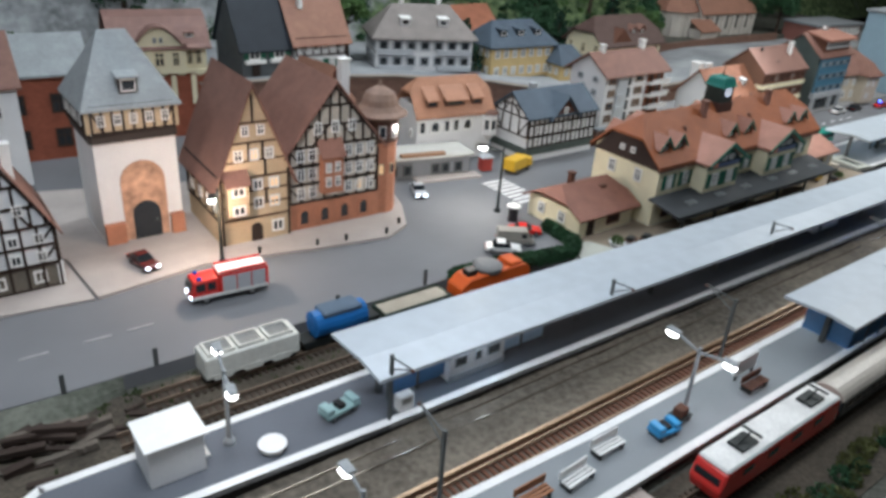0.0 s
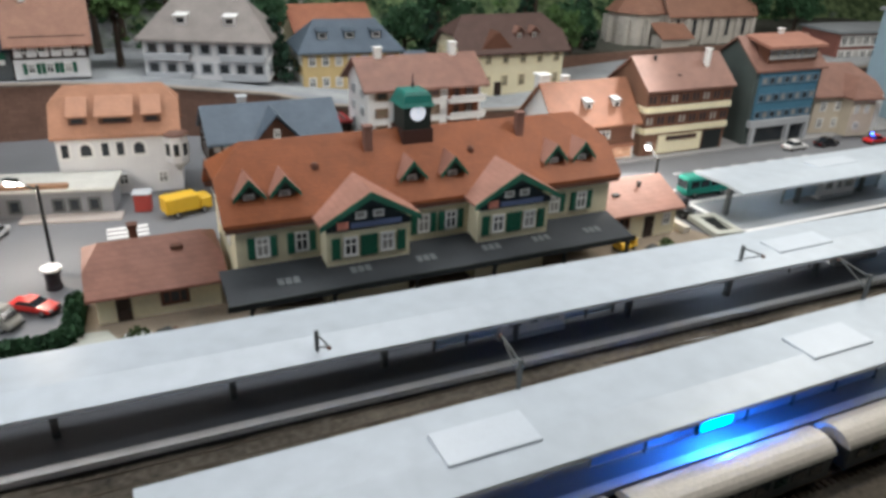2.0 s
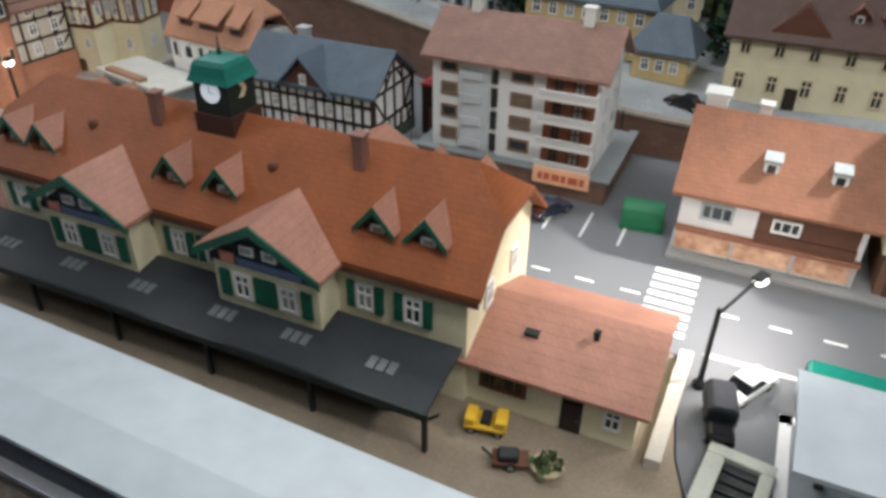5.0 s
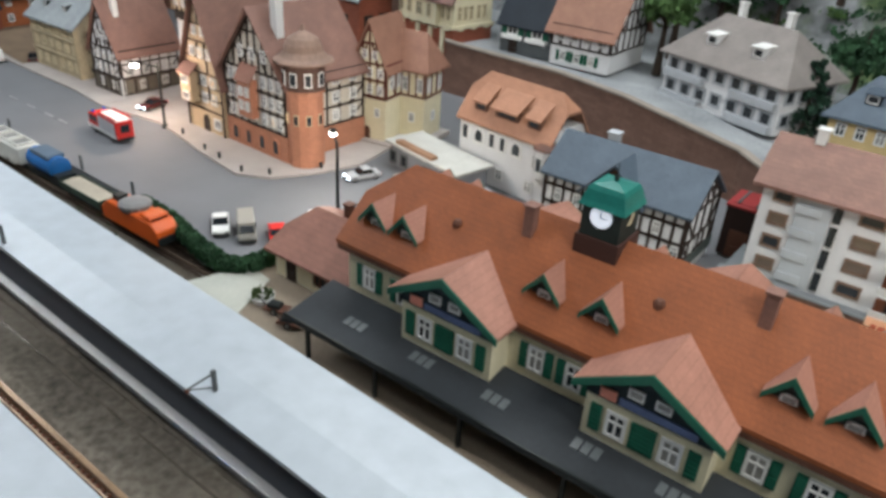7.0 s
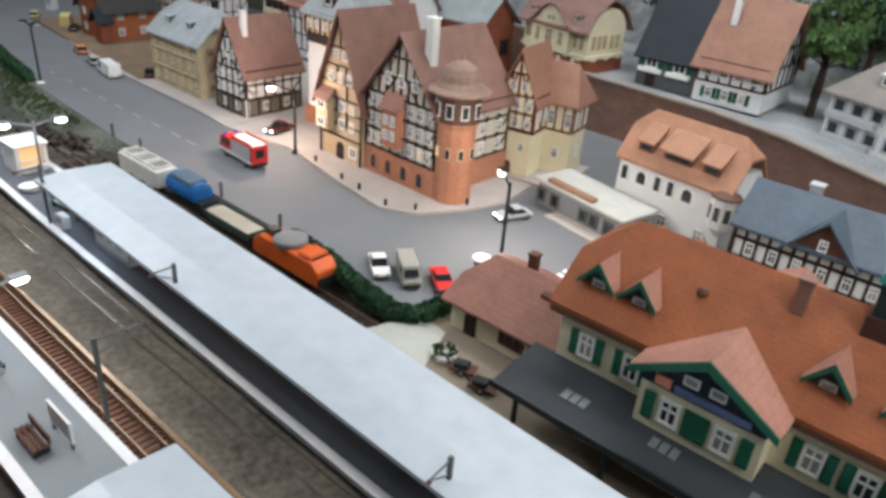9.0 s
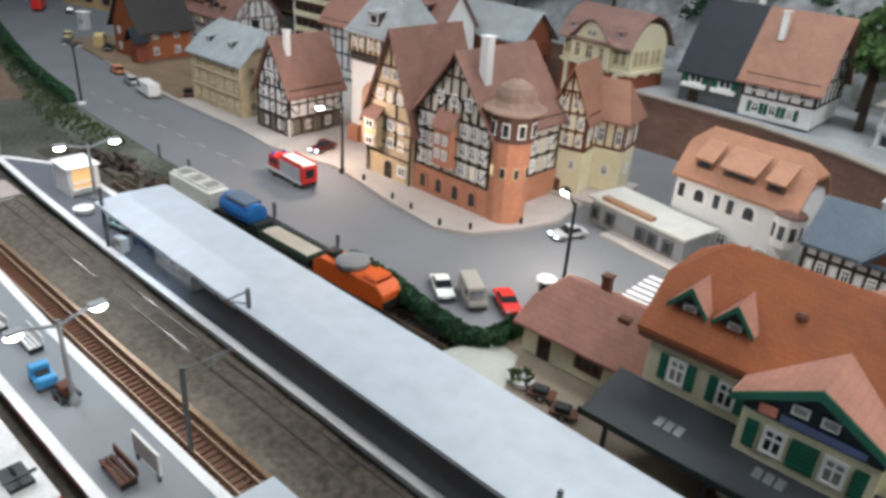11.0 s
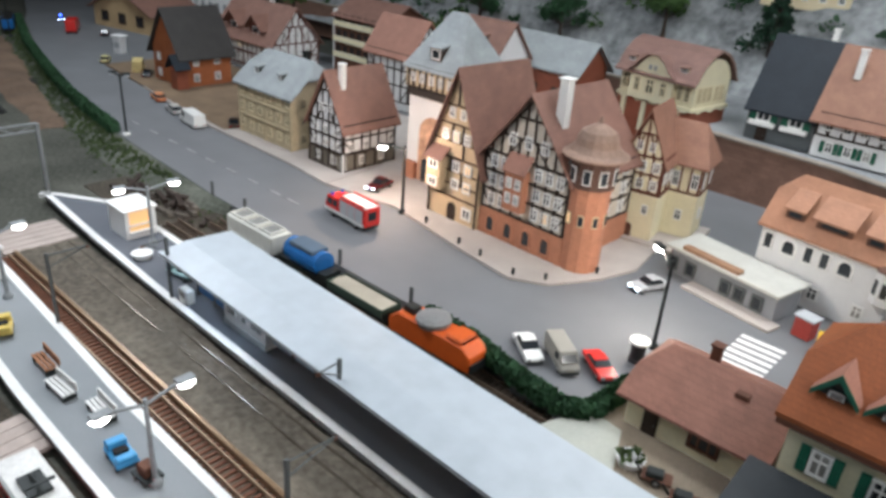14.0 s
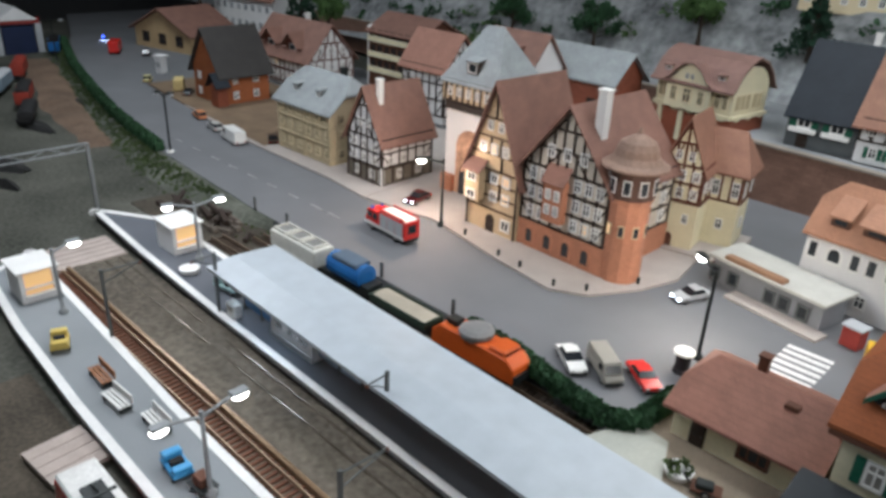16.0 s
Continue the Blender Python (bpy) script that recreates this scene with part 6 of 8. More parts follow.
def wheel_mesh(r, w):
    key = ("wheel", r, w)
    if key not in CACHE:
        bm = tube(bmesh.new(), [(r * 0.8, 0), (r, w * 0.15), (r, w * 0.85), (r * 0.8, w)], 14)
        rim = tube(bmesh.new(), [(r * 0.55, -0.001), (r * 0.5, w + 0.002)], 10)
        CACHE[key] = (mesh_of("wheel", bm, TYRE), mesh_of("rim", rim, RIM))
    return CACHE[key]


def wheels(ob, xs, half, r, w=0.016):
    tyre, rim = wheel_mesh(r, w)
    for x in xs:
        for s in (-1, 1):
            m = pose(x, s * half - (w if s > 0 else 0), r, -90, 0, 0)
            t = part("wheel", tyre, None, ob, at=m)
            part("rim", rim, None, t)


def car(name, label, x, y, rz, paint, z=0.0, L=0.29, W=0.112, H=0.092, kind="sedan", lights=False, group="parked cars", tail=False):
    """A small car that heads along its own +x."""
    ob = thing(name, label, "car" if kind != "van" else "van", x, y, z, rz, group)
    h, l = W / 2, L / 2
    side = {
        "sedan": [(-l, 0.022), (l, 0.022), (l, 0.04), (l * 0.92, 0.052), (l * 0.45, 0.058), (-l * 0.62, 0.058), (-l * 0.97, 0.054)],
        "hatch": [(-l, 0.022), (l, 0.022), (l, 0.042), (l * 0.9, 0.054), (l * 0.42, 0.06), (-l * 0.9, 0.06), (-l, 0.05)],
        "van": [(-l, 0.022), (l, 0.022), (l, 0.05), (l * 0.86, 0.068), (-l, 0.068)],
    }[kind]
    part("body", extrude(bmesh.new(), [(a, -h, b) for a, b in side], (0, W, 0)), paint, ob, bevel=0.006)
    cab = {"sedan": [(l * 0.42, -l * 0.6, l * 0.12, -l * 0.38)], "hatch": [(l * 0.42, -l * 0.92, l * 0.1, -l * 0.72)], "van": [(l * 0.84, -l * 0.995, l * 0.6, -l * 0.97)]}[kind][0]
    z0, z1 = (0.057, H) if kind != "van" else (0.066, H * 1.35)
    k = h * 0.8 if kind != "van" else h * 0.9
    bm = bmesh.new()
    lo = [bm.verts.new(p) for p in ((cab[0], -h * 0.94, z0), (cab[0], h * 0.94, z0), (cab[1], h * 0.94, z0), (cab[1], -h * 0.94, z0))]
    hi = [bm.verts.new(p) for p in ((cab[2], -k, z1), (cab[2], k, z1), (cab[3], k, z1), (cab[3], -k, z1))]
    bm.faces.new(lo[::-1]), bm.faces.new(hi)
    for i in range(4):
        bm.faces.new((lo[i], lo[(i + 1) % 4], hi[(i + 1) % 4], hi[i]))
    part("cabin_glass", bm, TINT if kind != "van" else paint, ob, "" if kind == "van" else "dark tinted windows")
    if kind == "van":
        part("windscreen", extrude(bmesh.new(), [(cab[0] * 0.985, -h * 0.8, z0 + 0.008), (cab[0] * 0.985, h * 0.8, z0 + 0.008), (cab[2] * 1.06, k * 0.8, z1 - 0.012), (cab[2] * 1.06, -k * 0.8, z1 - 0.012)], (0.006, 0, 0.004)), TINT, ob)
        for s in (-1, 1):
            part("side_window", boxes((l * 0.3, l * 0.56, s * h * 0.97 - 0.003, s * h * 0.97 + 0.003, z0 + 0.01, z1 - 0.014)), TINT, ob)
    part("roof", boxes((cab[3], cab[2], -k, k, z1 - 0.001, z1 + 0.006)), paint, ob, bevel=0.003)
    wheels(ob, (-l * 0.62, l * 0.64), h, 0.024)
    for s in (-1, 1):
        part("headlight", boxes((l - 0.004, l + 0.003, s * h * 0.68 - 0.012, s * h * 0.68 + 0.012, 0.034, 0.046)), HEADLIGHT if lights else RIM, ob)
        part("tail_light", boxes((-l - 0.003, -l + 0.004, s * h * 0.7 - 0.01, s * h * 0.7 + 0.01, 0.036, 0.048)), REDLIGHT if tail else mat("red lens", (0.3, 0.01, 0.01), 0.3), ob)
    part("bumper", boxes((l - 0.002, l + 0.006, -h * 0.9, h * 0.9, 0.018, 0.03)), DARKMETAL, ob)
    return ob


P_WHITE = mat("white car paint", (0.75, 0.75, 0.73), 0.3, var=0.05, bump=0)
P_GREY = mat("warm grey paint", (0.3, 0.285, 0.25), 0.5, var=0.1, bump=0)
P_RED = mat("red car paint", (0.62, 0.035, 0.03), 0.25, var=0.1, bump=0)
P_DARKRED = mat("dark red paint", (0.09, 0.012, 0.012), 0.25, var=0.1, bump=0)
P_BLACK = mat("black paint", (0.012, 0.012, 0.014), 0.25, var=0.1, bump=0)
P_GREEN = mat("green paint gloss", (0.015, 0.16, 0.07), 0.4, var=0.15, bump=0)
P_YELLOW = mat("yellow paint gloss", (0.68, 0.42, 0.03), 0.35, var=0.1, bump=0)
P_BLUE = mat("light blue paint", (0.05, 0.3, 0.6), 0.35, var=0.1, bump=0)
P_DBLUE = mat("dark blue paint", (0.01, 0.12, 0.36), 0.45, var=0.2, bump=0)
P_ORANGE = mat("orange paint", (0.6, 0.1, 0.012), 0.45, var=0.18, bump=0)
P_TEAL = mat("teal paint", (0.01, 0.2, 0.15), 0.35, var=0.1, bump=0)
SILVER = mat("silver shutters", (0.5, 0.52, 0.54), 0.35, metal=0.3, var=0.06, bump=0)

car("sedan_car", "white sedan parked beside a hedge", -2.09, 1.20, -36, P_WHITE)
car("grey_van", "warm grey van parked between two cars", -1.9, 1.27, -36, P_GREY, kind="van", L=0.31, W=0.12)
car("sports_car", "red low car parked near a pillar", -1.7, 1.37, -36, P_RED, H=0.08)
car("police_car", "silver and white patrol car with bright headlights", -2.0, 2.52, 248, SILVER, lights=True, group="")
car("dark_car", "dark red car with headlights on leaving the gate", -4.57, 2.28, 281, P_DARKRED, z=0.022, lights=True, group="", tail=True)
car("delivery_van", "white delivery van at the kerb", -7.25, 1.98, 172, P_WHITE, kind="van", L=0.42, W=0.14, H=0.11, group="cars along the street")
car("small_car", "pale grey small car at the kerb", -7.78, 2.05, 170, mat("pale grey paint", (0.5, 0.5, 0.48), 0.3), kind="hatch", group="cars along the street")
car("orange_car", "pale orange car at the kerb", -8.35, 2.16, 168, mat("pale orange paint", (0.62, 0.24, 0.1), 0.4), kind="hatch", group="cars along the street")
car("dark_car", "black car at the far end of the street", -12.5, 3.4, 150, P_BLACK, group="cars along the street")
car("blue_light_car", "blue lit emergency car at the far end of the street", -14.1, 3.35, -20, P_DBLUE, lights=True, group="cars along the street")
car("yellow_van", "pale yellow van beside the brick house", -9.85, 2.66, 150, mat("pale yellow van paint", (0.7, 0.56, 0.25), 0.45), kind="van", L=0.36, W=0.14, H=0.12, group="cars along the street")
car("dark_car", "black car beside the brick house", -9.5, 2.62, 140, P_BLACK, group="cars along the street")
car("brown_car", "dark brown car beside the sandstone house", -6.95, 2.3, 150, mat("dark brown paint", (0.05, 0.03, 0.02), 0.35), group="cars along the street")
car("pale_car", "pale yellow car beside a kiosk", -10.6, 2.55, 150, mat("pale yellow paint", (0.6, 0.55, 0.25), 0.4), kind="hatch", group="cars along the street")
car("dark_car", "dark blue car parked behind the station", 1.83, 2.6, 60, mat("navy paint", (0.02, 0.03, 0.06), 0.25), group="cars behind the station")
car("white_car", "white car parked before the shops", 5.4, 2.22, 0, P_WHITE, group="cars before the shops")
car("dark_car", "black car parked before the shops", 5.85, 2.2, 0, P_BLACK, group="cars before the shops")
car("red_car", "red car with blue light at the end of the shops", 6.5, 2.1, 0, P_RED, lights=True, group="cars before the shops")
car("dark_car", "black car parked on the upper street", 2.35, 4.1, 160, P_BLACK, z=0.235)
car("white_car", "white car beside the bay platform", 3.06, 1.5, 60, P_WHITE)
for bx, by in ((6.42, 2.1), (-14.0, 3.3)):
    part_light = thing("beacon", "flashing blue beacon on a car roof", "beacon", bx, by, 0.1)
    part("lens", tube(bmesh.new(), [(0.018, 0), (0.018, 0.015), (0.008, 0.024)], 10), BLUELIGHT, part_light)


def fire_engine(x, y, rz):
    ob = thing("fire_engine", "red fire engine with silver shutters and white roof", "fire engine", x, y, 0, rz)
    part("chassis", boxes((-0.25, 0.25, -0.07, 0.07, 0.025, 0.055)), DARKMETAL, ob)
    cab = part("cab", extrude(bmesh.new(), [(0.08, -0.076, 0.045), (0.26, -0.076, 0.045), (0.262, -0.076, 0.1), (0.24, -0.076, 0.175), (0.08, -0.076, 0.18)], (0, 0.152, 0)), P_RED, ob, bevel=0.006)
    part("windscreen", extrude(bmesh.new(), [(0.264, -0.066, 0.105), (0.264, 0.066, 0.105), (0.246, 0.06, 0.165), (0.246, -0.06, 0.165)], (0.004, 0, 0.001)), TINT, cab)
    for s in (-1, 1):
        for a, b in ((0.1, 0.155), (0.17, 0.23)):
            part("side_window", boxes((a, b, s * 0.077 - 0.002, s * 0.077 + 0.002, 0.105, 0.16)), TINT, cab)
        part("white_stripe", boxes((-0.25, 0.26, s * 0.078 - 0.002, s * 0.078 + 0.002, 0.048, 0.072)), P_WHITE, ob)
        part("headlight", boxes((0.258, 0.266, s * 0.055 - 0.013, s * 0.055 + 0.013, 0.055, 0.07)), HEADLIGHT, cab)
        part("beacon", tube(bmesh.new(), [(0.014, 0), (0.014, 0.012), (0.006, 0.018)], 8), mat("blue lens", (0.02, 0.08, 0.5), 0.2), cab, at=pose(0.2, s * 0.05, 0.18))
    part("rear_body", boxes((-0.26, 0.075, -0.078, 0.078, 0.05, 0.2)), P_RED, ob, bevel=0.004)
    for s in (-1, 1):
        for i in range(3):
            part("roller_shutter", boxes((-0.235 + 0.1 * i, -0.145 + 0.1 * i, s * 0.08 - 0.003, s * 0.08 + 0.003, 0.075, 0.185)), SILVER, ob)
    part("roof_platform", boxes((-0.25, 0.07, -0.07, 0.07, 0.2, 0.208)), mat("pale roof panel", (0.6, 0.6, 0.6), 0.5), ob)
    for s in (-1, 1):
        part("roof_rail", boxes((-0.25, 0.07, s * 0.07 - 0.004, s * 0.07 + 0.004, 0.208, 0.222)), P_RED, ob)
    part("rear_window", boxes((-0.263, -0.26, -0.04, 0.04, 0.1, 0.17)), TINT, ob)
    wheels(ob, (-0.14, 0.17), 0.078, 0.034, 0.022)
    return ob


fire_engine(-4.2, 1.64, 176)


# ---- rolling stock ----
def bogies(ob, xs, zr=-0.058):
    for x in xs:
        b = part("bogie", boxes((x - 0.085, x + 0.085, -0.055, 0.055, zr + 0.012, zr + 0.04)), DARKMETAL, ob)
        for dx in (-0.05, 0.05):
            for s in (-1, 1):
                part("wheel", wheel_mesh(0.026, 0.012)[0], None, b, at=pose(x + dx, s * 0.052 - (0.012 if s > 0 else 0), zr + 0.026, -90, 0, 0))


WAGON_WHITE = mat("dusty white wagon paint", (0.6, 0.6, 0.55), 0.6, var=0.2, patch=8)
hw = thing("hopper_wagon", "dusty white hopper wagon with three roof hatches", "wagon", -4.38, 0.88, 0)
body = boxes((-0.29, 0.29, -0.09, 0.09, -0.01, 0.13))
part("body", body, WAGON_WHITE, hw, bevel=0.008)
for i in range(3):
    hatch = part("hatch_frame", boxes((-0.265 + 0.18 * i, -0.105 + 0.18 * i, -0.07, -0.058, 0.13, 0.15), (-0.265 + 0.18 * i, -0.105 + 0.18 * i, 0.058, 0.07, 0.13, 0.15), (-0.265 + 0.18 * i, -0.25 + 0.18 * i, -0.058, 0.058, 0.13, 0.15), (-0.12 + 0.18 * i, -0.105 + 0.18 * i, -0.058, 0.058, 0.13, 0.15)), WAGON_WHITE, hw)
    part("hatch", boxes((-0.25 + 0.18 * i, -0.12 + 0.18 * i, -0.058, 0.058, 0.13, 0.136)), mat("grey hatch", (0.22, 0.22, 0.21), 0.7), hatch)
    part("chute", extrude(bmesh.new(), [(-0.27 + 0.18 * i, -0.093, 0.02), (-0.11 + 0.18 * i, -0.093, 0.02), (-0.14 + 0.18 * i, -0.093, -0.02), (-0.24 + 0.18 * i, -0.093, -0.02)], (0, 0.186, 0)), WAGON_WHITE, hw)
bogies(hw, (-0.2, 0.2))
bw = thing("tank_wagon", "blue wagon with grey roof gear", "wagon", -3.78, 0.88, 0)
part("frame", boxes((-0.27, 0.27, -0.06, 0.06, -0.02, 0.01)), DARKMETAL, bw)
part("tank", tube(bmesh.new(), [(0.05, -0.19), (0.085, -0.18), (0.088, 0), (0.085, 0.18), (0.05, 0.19)], 16), P_DBLUE, bw, at=pose(0, 0, 0.09, 0, 90, 0))
part("roof_box", boxes((-0.13, 0.14, -0.07, 0.07, 0.15, 0.185)), mat("blue grey tarpaulin", (0.09, 0.13, 0.18), 0.8), bw, bevel=0.008)
part("end_platform", boxes((0.19, 0.27, -0.07, 0.07, 0.01, 0.06)), DARKMETAL, bw)
bogies(bw, (-0.17, 0.17))
fw = thing("flat_wagon", "dark flat wagon loaded with pale gravel", "wagon", -3.2, 0.88, 0)
part("frame", boxes((-0.27, 0.27, -0.08, 0.08, -0.02, 0.02)), DARKMETAL, fw)
for b in ((-0.27, 0.27, -0.085, -0.078, 0.0, 0.055), (-0.27, 0.27, 0.078, 0.085, 0.0, 0.055), (-0.27, -0.262, -0.077, 0.077, 0, 0.055), (0.262, 0.27, -0.077, 0.077, 0, 0.055)):
    part("side_board", boxes(b), mat("dark green boards", (0.03, 0.05, 0.035), 0.7), fw)
bm = bmesh.new()
g = [[bm.verts.new((-0.258 + 0.516 * i / 24, -0.075 + 0.15 * j / 8, 0.04 + 0.012 * math.sin(math.pi * j / 8) + 0.006 * noise.noise(Vector((i, j, 1))))) for j in range(9)] for i in range(25)]
for i in range(24):
    for j in range(8):
        bm.faces.new((g[i][j], g[i + 1][j], g[i + 1][j + 1], g[i][j + 1]))
part("gravel_load", bm, mat("pale gravel", (0.4, 0.36, 0.29), 0.95, var=0.3, grain=120, bump=1), fw)
bogies(fw, (-0.18, 0.18))
ow = thing("track_machine", "orange maintenance wagon with grey dome", "wagon", -2.52, 0.86, 0)
part("body", extrude(bmesh.new(), [(-0.33, -0.085, -0.02), (0.33, -0.085, -0.02), (0.33, -0.085, 0.08), (0.27, -0.085, 0.13), (-0.25, -0.085, 0.13), (-0.33, -0.085, 0.07)], (0, 0.17, 0)), P_ORANGE, ow, bevel=0.008)
part("cab", boxes((0.13, 0.25, -0.075, 0.075, 0.13, 0.16)), P_ORANGE, ow, bevel=0.01)
part("cab_window", boxes((0.251, 0.256, -0.06, 0.06, 0.1, 0.14)), TINT, ow)
part("dome", tube(bmesh.new(), [(0.1, 0.12), (0.112, 0.15), (0.108, 0.165), (0.08, 0.18), (0.03, 0.187)], 16), mat("grey dome", (0.2, 0.2, 0.2), 0.6), ow, at=pose(-0.03, 0.0, 0))
part("gear", boxes((-0.24, -0.16, -0.04, 0.03, 0.13, 0.17)), DARKMETAL, ow)
part("buffer_beam", boxes((0.33, 0.345, -0.08, 0.08, -0.01, 0.04)), DARKMETAL, ow)
bogies(ow, (-0.2, 0.2))
# the red engine and its silver coaches on the outer track
rl = thing("electric_locomotive", "red electric engine with white roof and black roof gear", "locomotive", -2.38, -1.31, 0)
part("body", extrude(bmesh.new(), [(-0.56, -0.09, -0.02), (0.56, -0.09, -0.02), (0.585, -0.09, 0.05), (0.55, -0.09, 0.15), (-0.55, -0.09, 0.15), (-0.585, -0.09, 0.05)], (0, 0.18, 0)), P_RED, rl, bevel=0.01)
part("roof", boxes((-0.55, 0.55, -0.088, 0.088, 0.15, 0.172)), mat("white roof paint", (0.72, 0.72, 0.7), 0.5), rl, bevel=0.012)
for x in (-0.3, 0.36):
    pg = part("roof_gear", boxes((x - 0.07, x + 0.07, -0.045, 0.045, 0.172, 0.19)), DARKMETAL, rl)
    part("pantograph_arm", rod(bmesh.new(), (x - 0.06, 0, 0.19), (x + 0.06, 0, 0.225), 0.006), DARKMETAL, pg)
    part("contact_strip", boxes((x + 0.05, x + 0.065, -0.06, 0.06, 0.222, 0.23)), DARKMETAL, pg)
for s in (-1, 1):
    part("windscreen", boxes((s * 0.575 - 0.004, s * 0.575 + 0.004, -0.07, 0.07, 0.08, 0.12)), TINT, rl)
    for i in range(4):
        part("side_window", boxes((-0.4 + 0.23 * i, -0.31 + 0.23 * i, s * 0.092 - 0.002, s * 0.092 + 0.002, 0.08, 0.12)), TINT, rl)
bogies(rl, (-0.36, 0.36))
coach = thing("passenger_coach", "dark coach with pale silver roof", "coach", -1.24, -1.31, 0, group="coaches of one train")
part("body", boxes((-0.52, 0.52, -0.09, 0.09, -0.02, 0.11)), mat("dark coach paint", (0.05, 0.055, 0.06), 0.4), coach, bevel=0.008)
part("roof", extrude(bmesh.new(), [(-0.53, 0.094 * math.cos(a), 0.105 + 0.06 * math.sin(a)) for a in np.linspace(0, math.pi, 11)], (1.06, 0, 0)), mat("pale roof paint", (0.5, 0.46, 0.4), 0.35, var=0.25, patch=3), coach)
for i in range(9):
    for s in (-1, 1):
        part("side_window", boxes((-0.46 + 0.105 * i, -0.385 + 0.105 * i, s * 0.092 - 0.002, s * 0.092 + 0.002, 0.04, 0.085)), TINT, coach)
bogies(coach, (-0.36, 0.36))
for x in (-0.1, 1.04, 2.18, 3.32):
    copy_thing(coach, pose(x * U, -1.31 * U, 0))

# goods wagons in the far yard
DULLRED = mat("dull red wagon paint", (0.3, 0.04, 0.025), 0.6, var=0.35)
BLACKED = mat("black paint and shade", (0.012, 0.012, 0.013), 0.75, var=0.4)
# The two low black wagons stand in for the shade beside the others.
for x, y, rz, paint, lid, lab in ((-10.55, 0.88, -22, DULLRED, BLACKED, "dull red open wagon loaded with soot"), (-12.3, 1.36, -22, DULLRED, DULLRED, "dull red covered wagon in the far yard"), (-14.0, 2.45, -20, P_DBLUE, BLACKED, "dark blue covered wagon in the far yard"), (-11.45, 0.86, -28, mat("blue grey wagon paint", (0.2, 0.27, 0.33), 0.6, var=0.3), GREYWALL, "blue grey wagon in the far yard"), (-9.75, 0.66, -22, BLACKED, BLACKED, "low black wagon shape standing in for shade in the yard"), (-11.0, 0.5, -28, BLACKED, BLACKED, "second low black wagon shape standing in for yard shade")):
    low = paint is BLACKED
    gw = thing("goods_wagon", lab, "wagon", x, y, -0.01, rz, "goods wagons in the yard")
    part("body", boxes((-0.36, 0.36, -0.085, 0.085, 0.0, 0.07 if low else 0.15)), paint, gw, bevel=0.006)
    part("roof", extrude(bmesh.new(), [(-0.35, 0.08 * math.cos(a), (0.07 if low else 0.148) + 0.035 * math.sin(a)) for a in np.linspace(0, math.pi, 9)], (0.7, 0, 0)), lid, gw)
    part("door", boxes((-0.09, 0.09, -0.092, -0.085, 0.02, 0.06 if low else 0.14)), paint, gw)
    part("sill", boxes((-0.38, 0.38, -0.06, 0.06, -0.025, -0.002)), BLACKED, gw)
    bogies(gw, (-0.24, 0.24))


def mound(rows, rough, seed):
    """A low uneven heap along a line of (x, y, half width, height)."""
    bm = bmesh.new()
    cols = []
    for i in range((len(rows) - 1) * 10 + 1):
        k, f = min(i // 10, len(rows) - 2), i / 10 - min(i // 10, len(rows) - 2)
        x, y, w, h = (p + (q - p) * f for p, q in zip(rows[k], rows[k + 1]))
        side = Vector((rows[k][1] - rows[k + 1][1], rows[k + 1][0] - rows[k][0])).normalized()
        col = []
        for j in range(13):
            c = -1 + j / 6
            n = noise.noise(Vector((x * 3, y * 3 + c, seed)))
            ww = w * (1 + 0.35 * noise.noise(Vector((x * 1.7, c * 0.3, seed + 9))))
            col.append(bm.verts.new((x + side.x * ww * c, y + side.y * ww * c, -0.108 + (h + rough * n) * max(0.0, 1 - abs(c) ** 2.2))))
        cols.append(col)
    for p, q in zip(cols, cols[1:]):
        for j in range(12):
            bm.faces.new((p[j], q[j], q[j + 1], p[j + 1]))
    return bm


slab("dirt_track", "trodden brown dirt track through the yard", "path", mound([(-13.6, 2.0, 0.25, 0.02), (-12.4, 1.75, 0.3, 0.035), (-11.0, 1.42, 0.3, 0.05), (-10.0, 1.18, 0.26, 0.05), (-9.2, 1.05, 0.24, 0.035), (-8.2, 0.86, 0.16, 0.02)], 0.03, 2), mat("trodden brown earth", (0.17, 0.115, 0.08), 0.95, var=0.5, grain=30, patch=2, bump=0.8))
for k, rows in enumerate(([(-9.9, 0.62, 0.1, 0.03), (-9.5, 0.62, 0.16, 0.06), (-9.0, 0.66, 0.05, 0.02)], [(-8.6, -0.25, 0.1, 0.04), (-8.2, -0.1, 0.22, 0.08), (-7.8, 0.02, 0.06, 0.03)], [(-7.7, -0.32, 0.04, 0.03), (-7.5, -0.26, 0.09, 0.07), (-7.3, -0.22, 0.03, 0.02)], [(-10.8, 1.42, 0.05, 0.02), (-10.3, 1.46, 0.1, 0.04), (-9.9, 1.48, 0.05, 0.02)])):
    tagged(slab("coal_heap", "low heap of black coal in the yard", "heap", mound(rows, 0.05, 11 + k), mat("black coal", (0.012, 0.012, 0.012), 0.8, var=0.6, grain=60, patch=6, bump=1.0)), "low heap of black coal in the yard", "heap", group="coal heaps", kind="structure")

# ---- street and platform furniture ----
def lens(head):
    """A drop shaped lamp glass that hangs below the hood."""
    bm = bmesh.new()
    bmesh.ops.create_icosphere(bm, subdivisions=2, radius=1.0)
    for v in bm.verts:
        v.co = Vector((head * 0.5 + v.co.x * head * 0.56, v.co.y * 0.028, -0.016 + v.co.z * 0.018))
    return bm


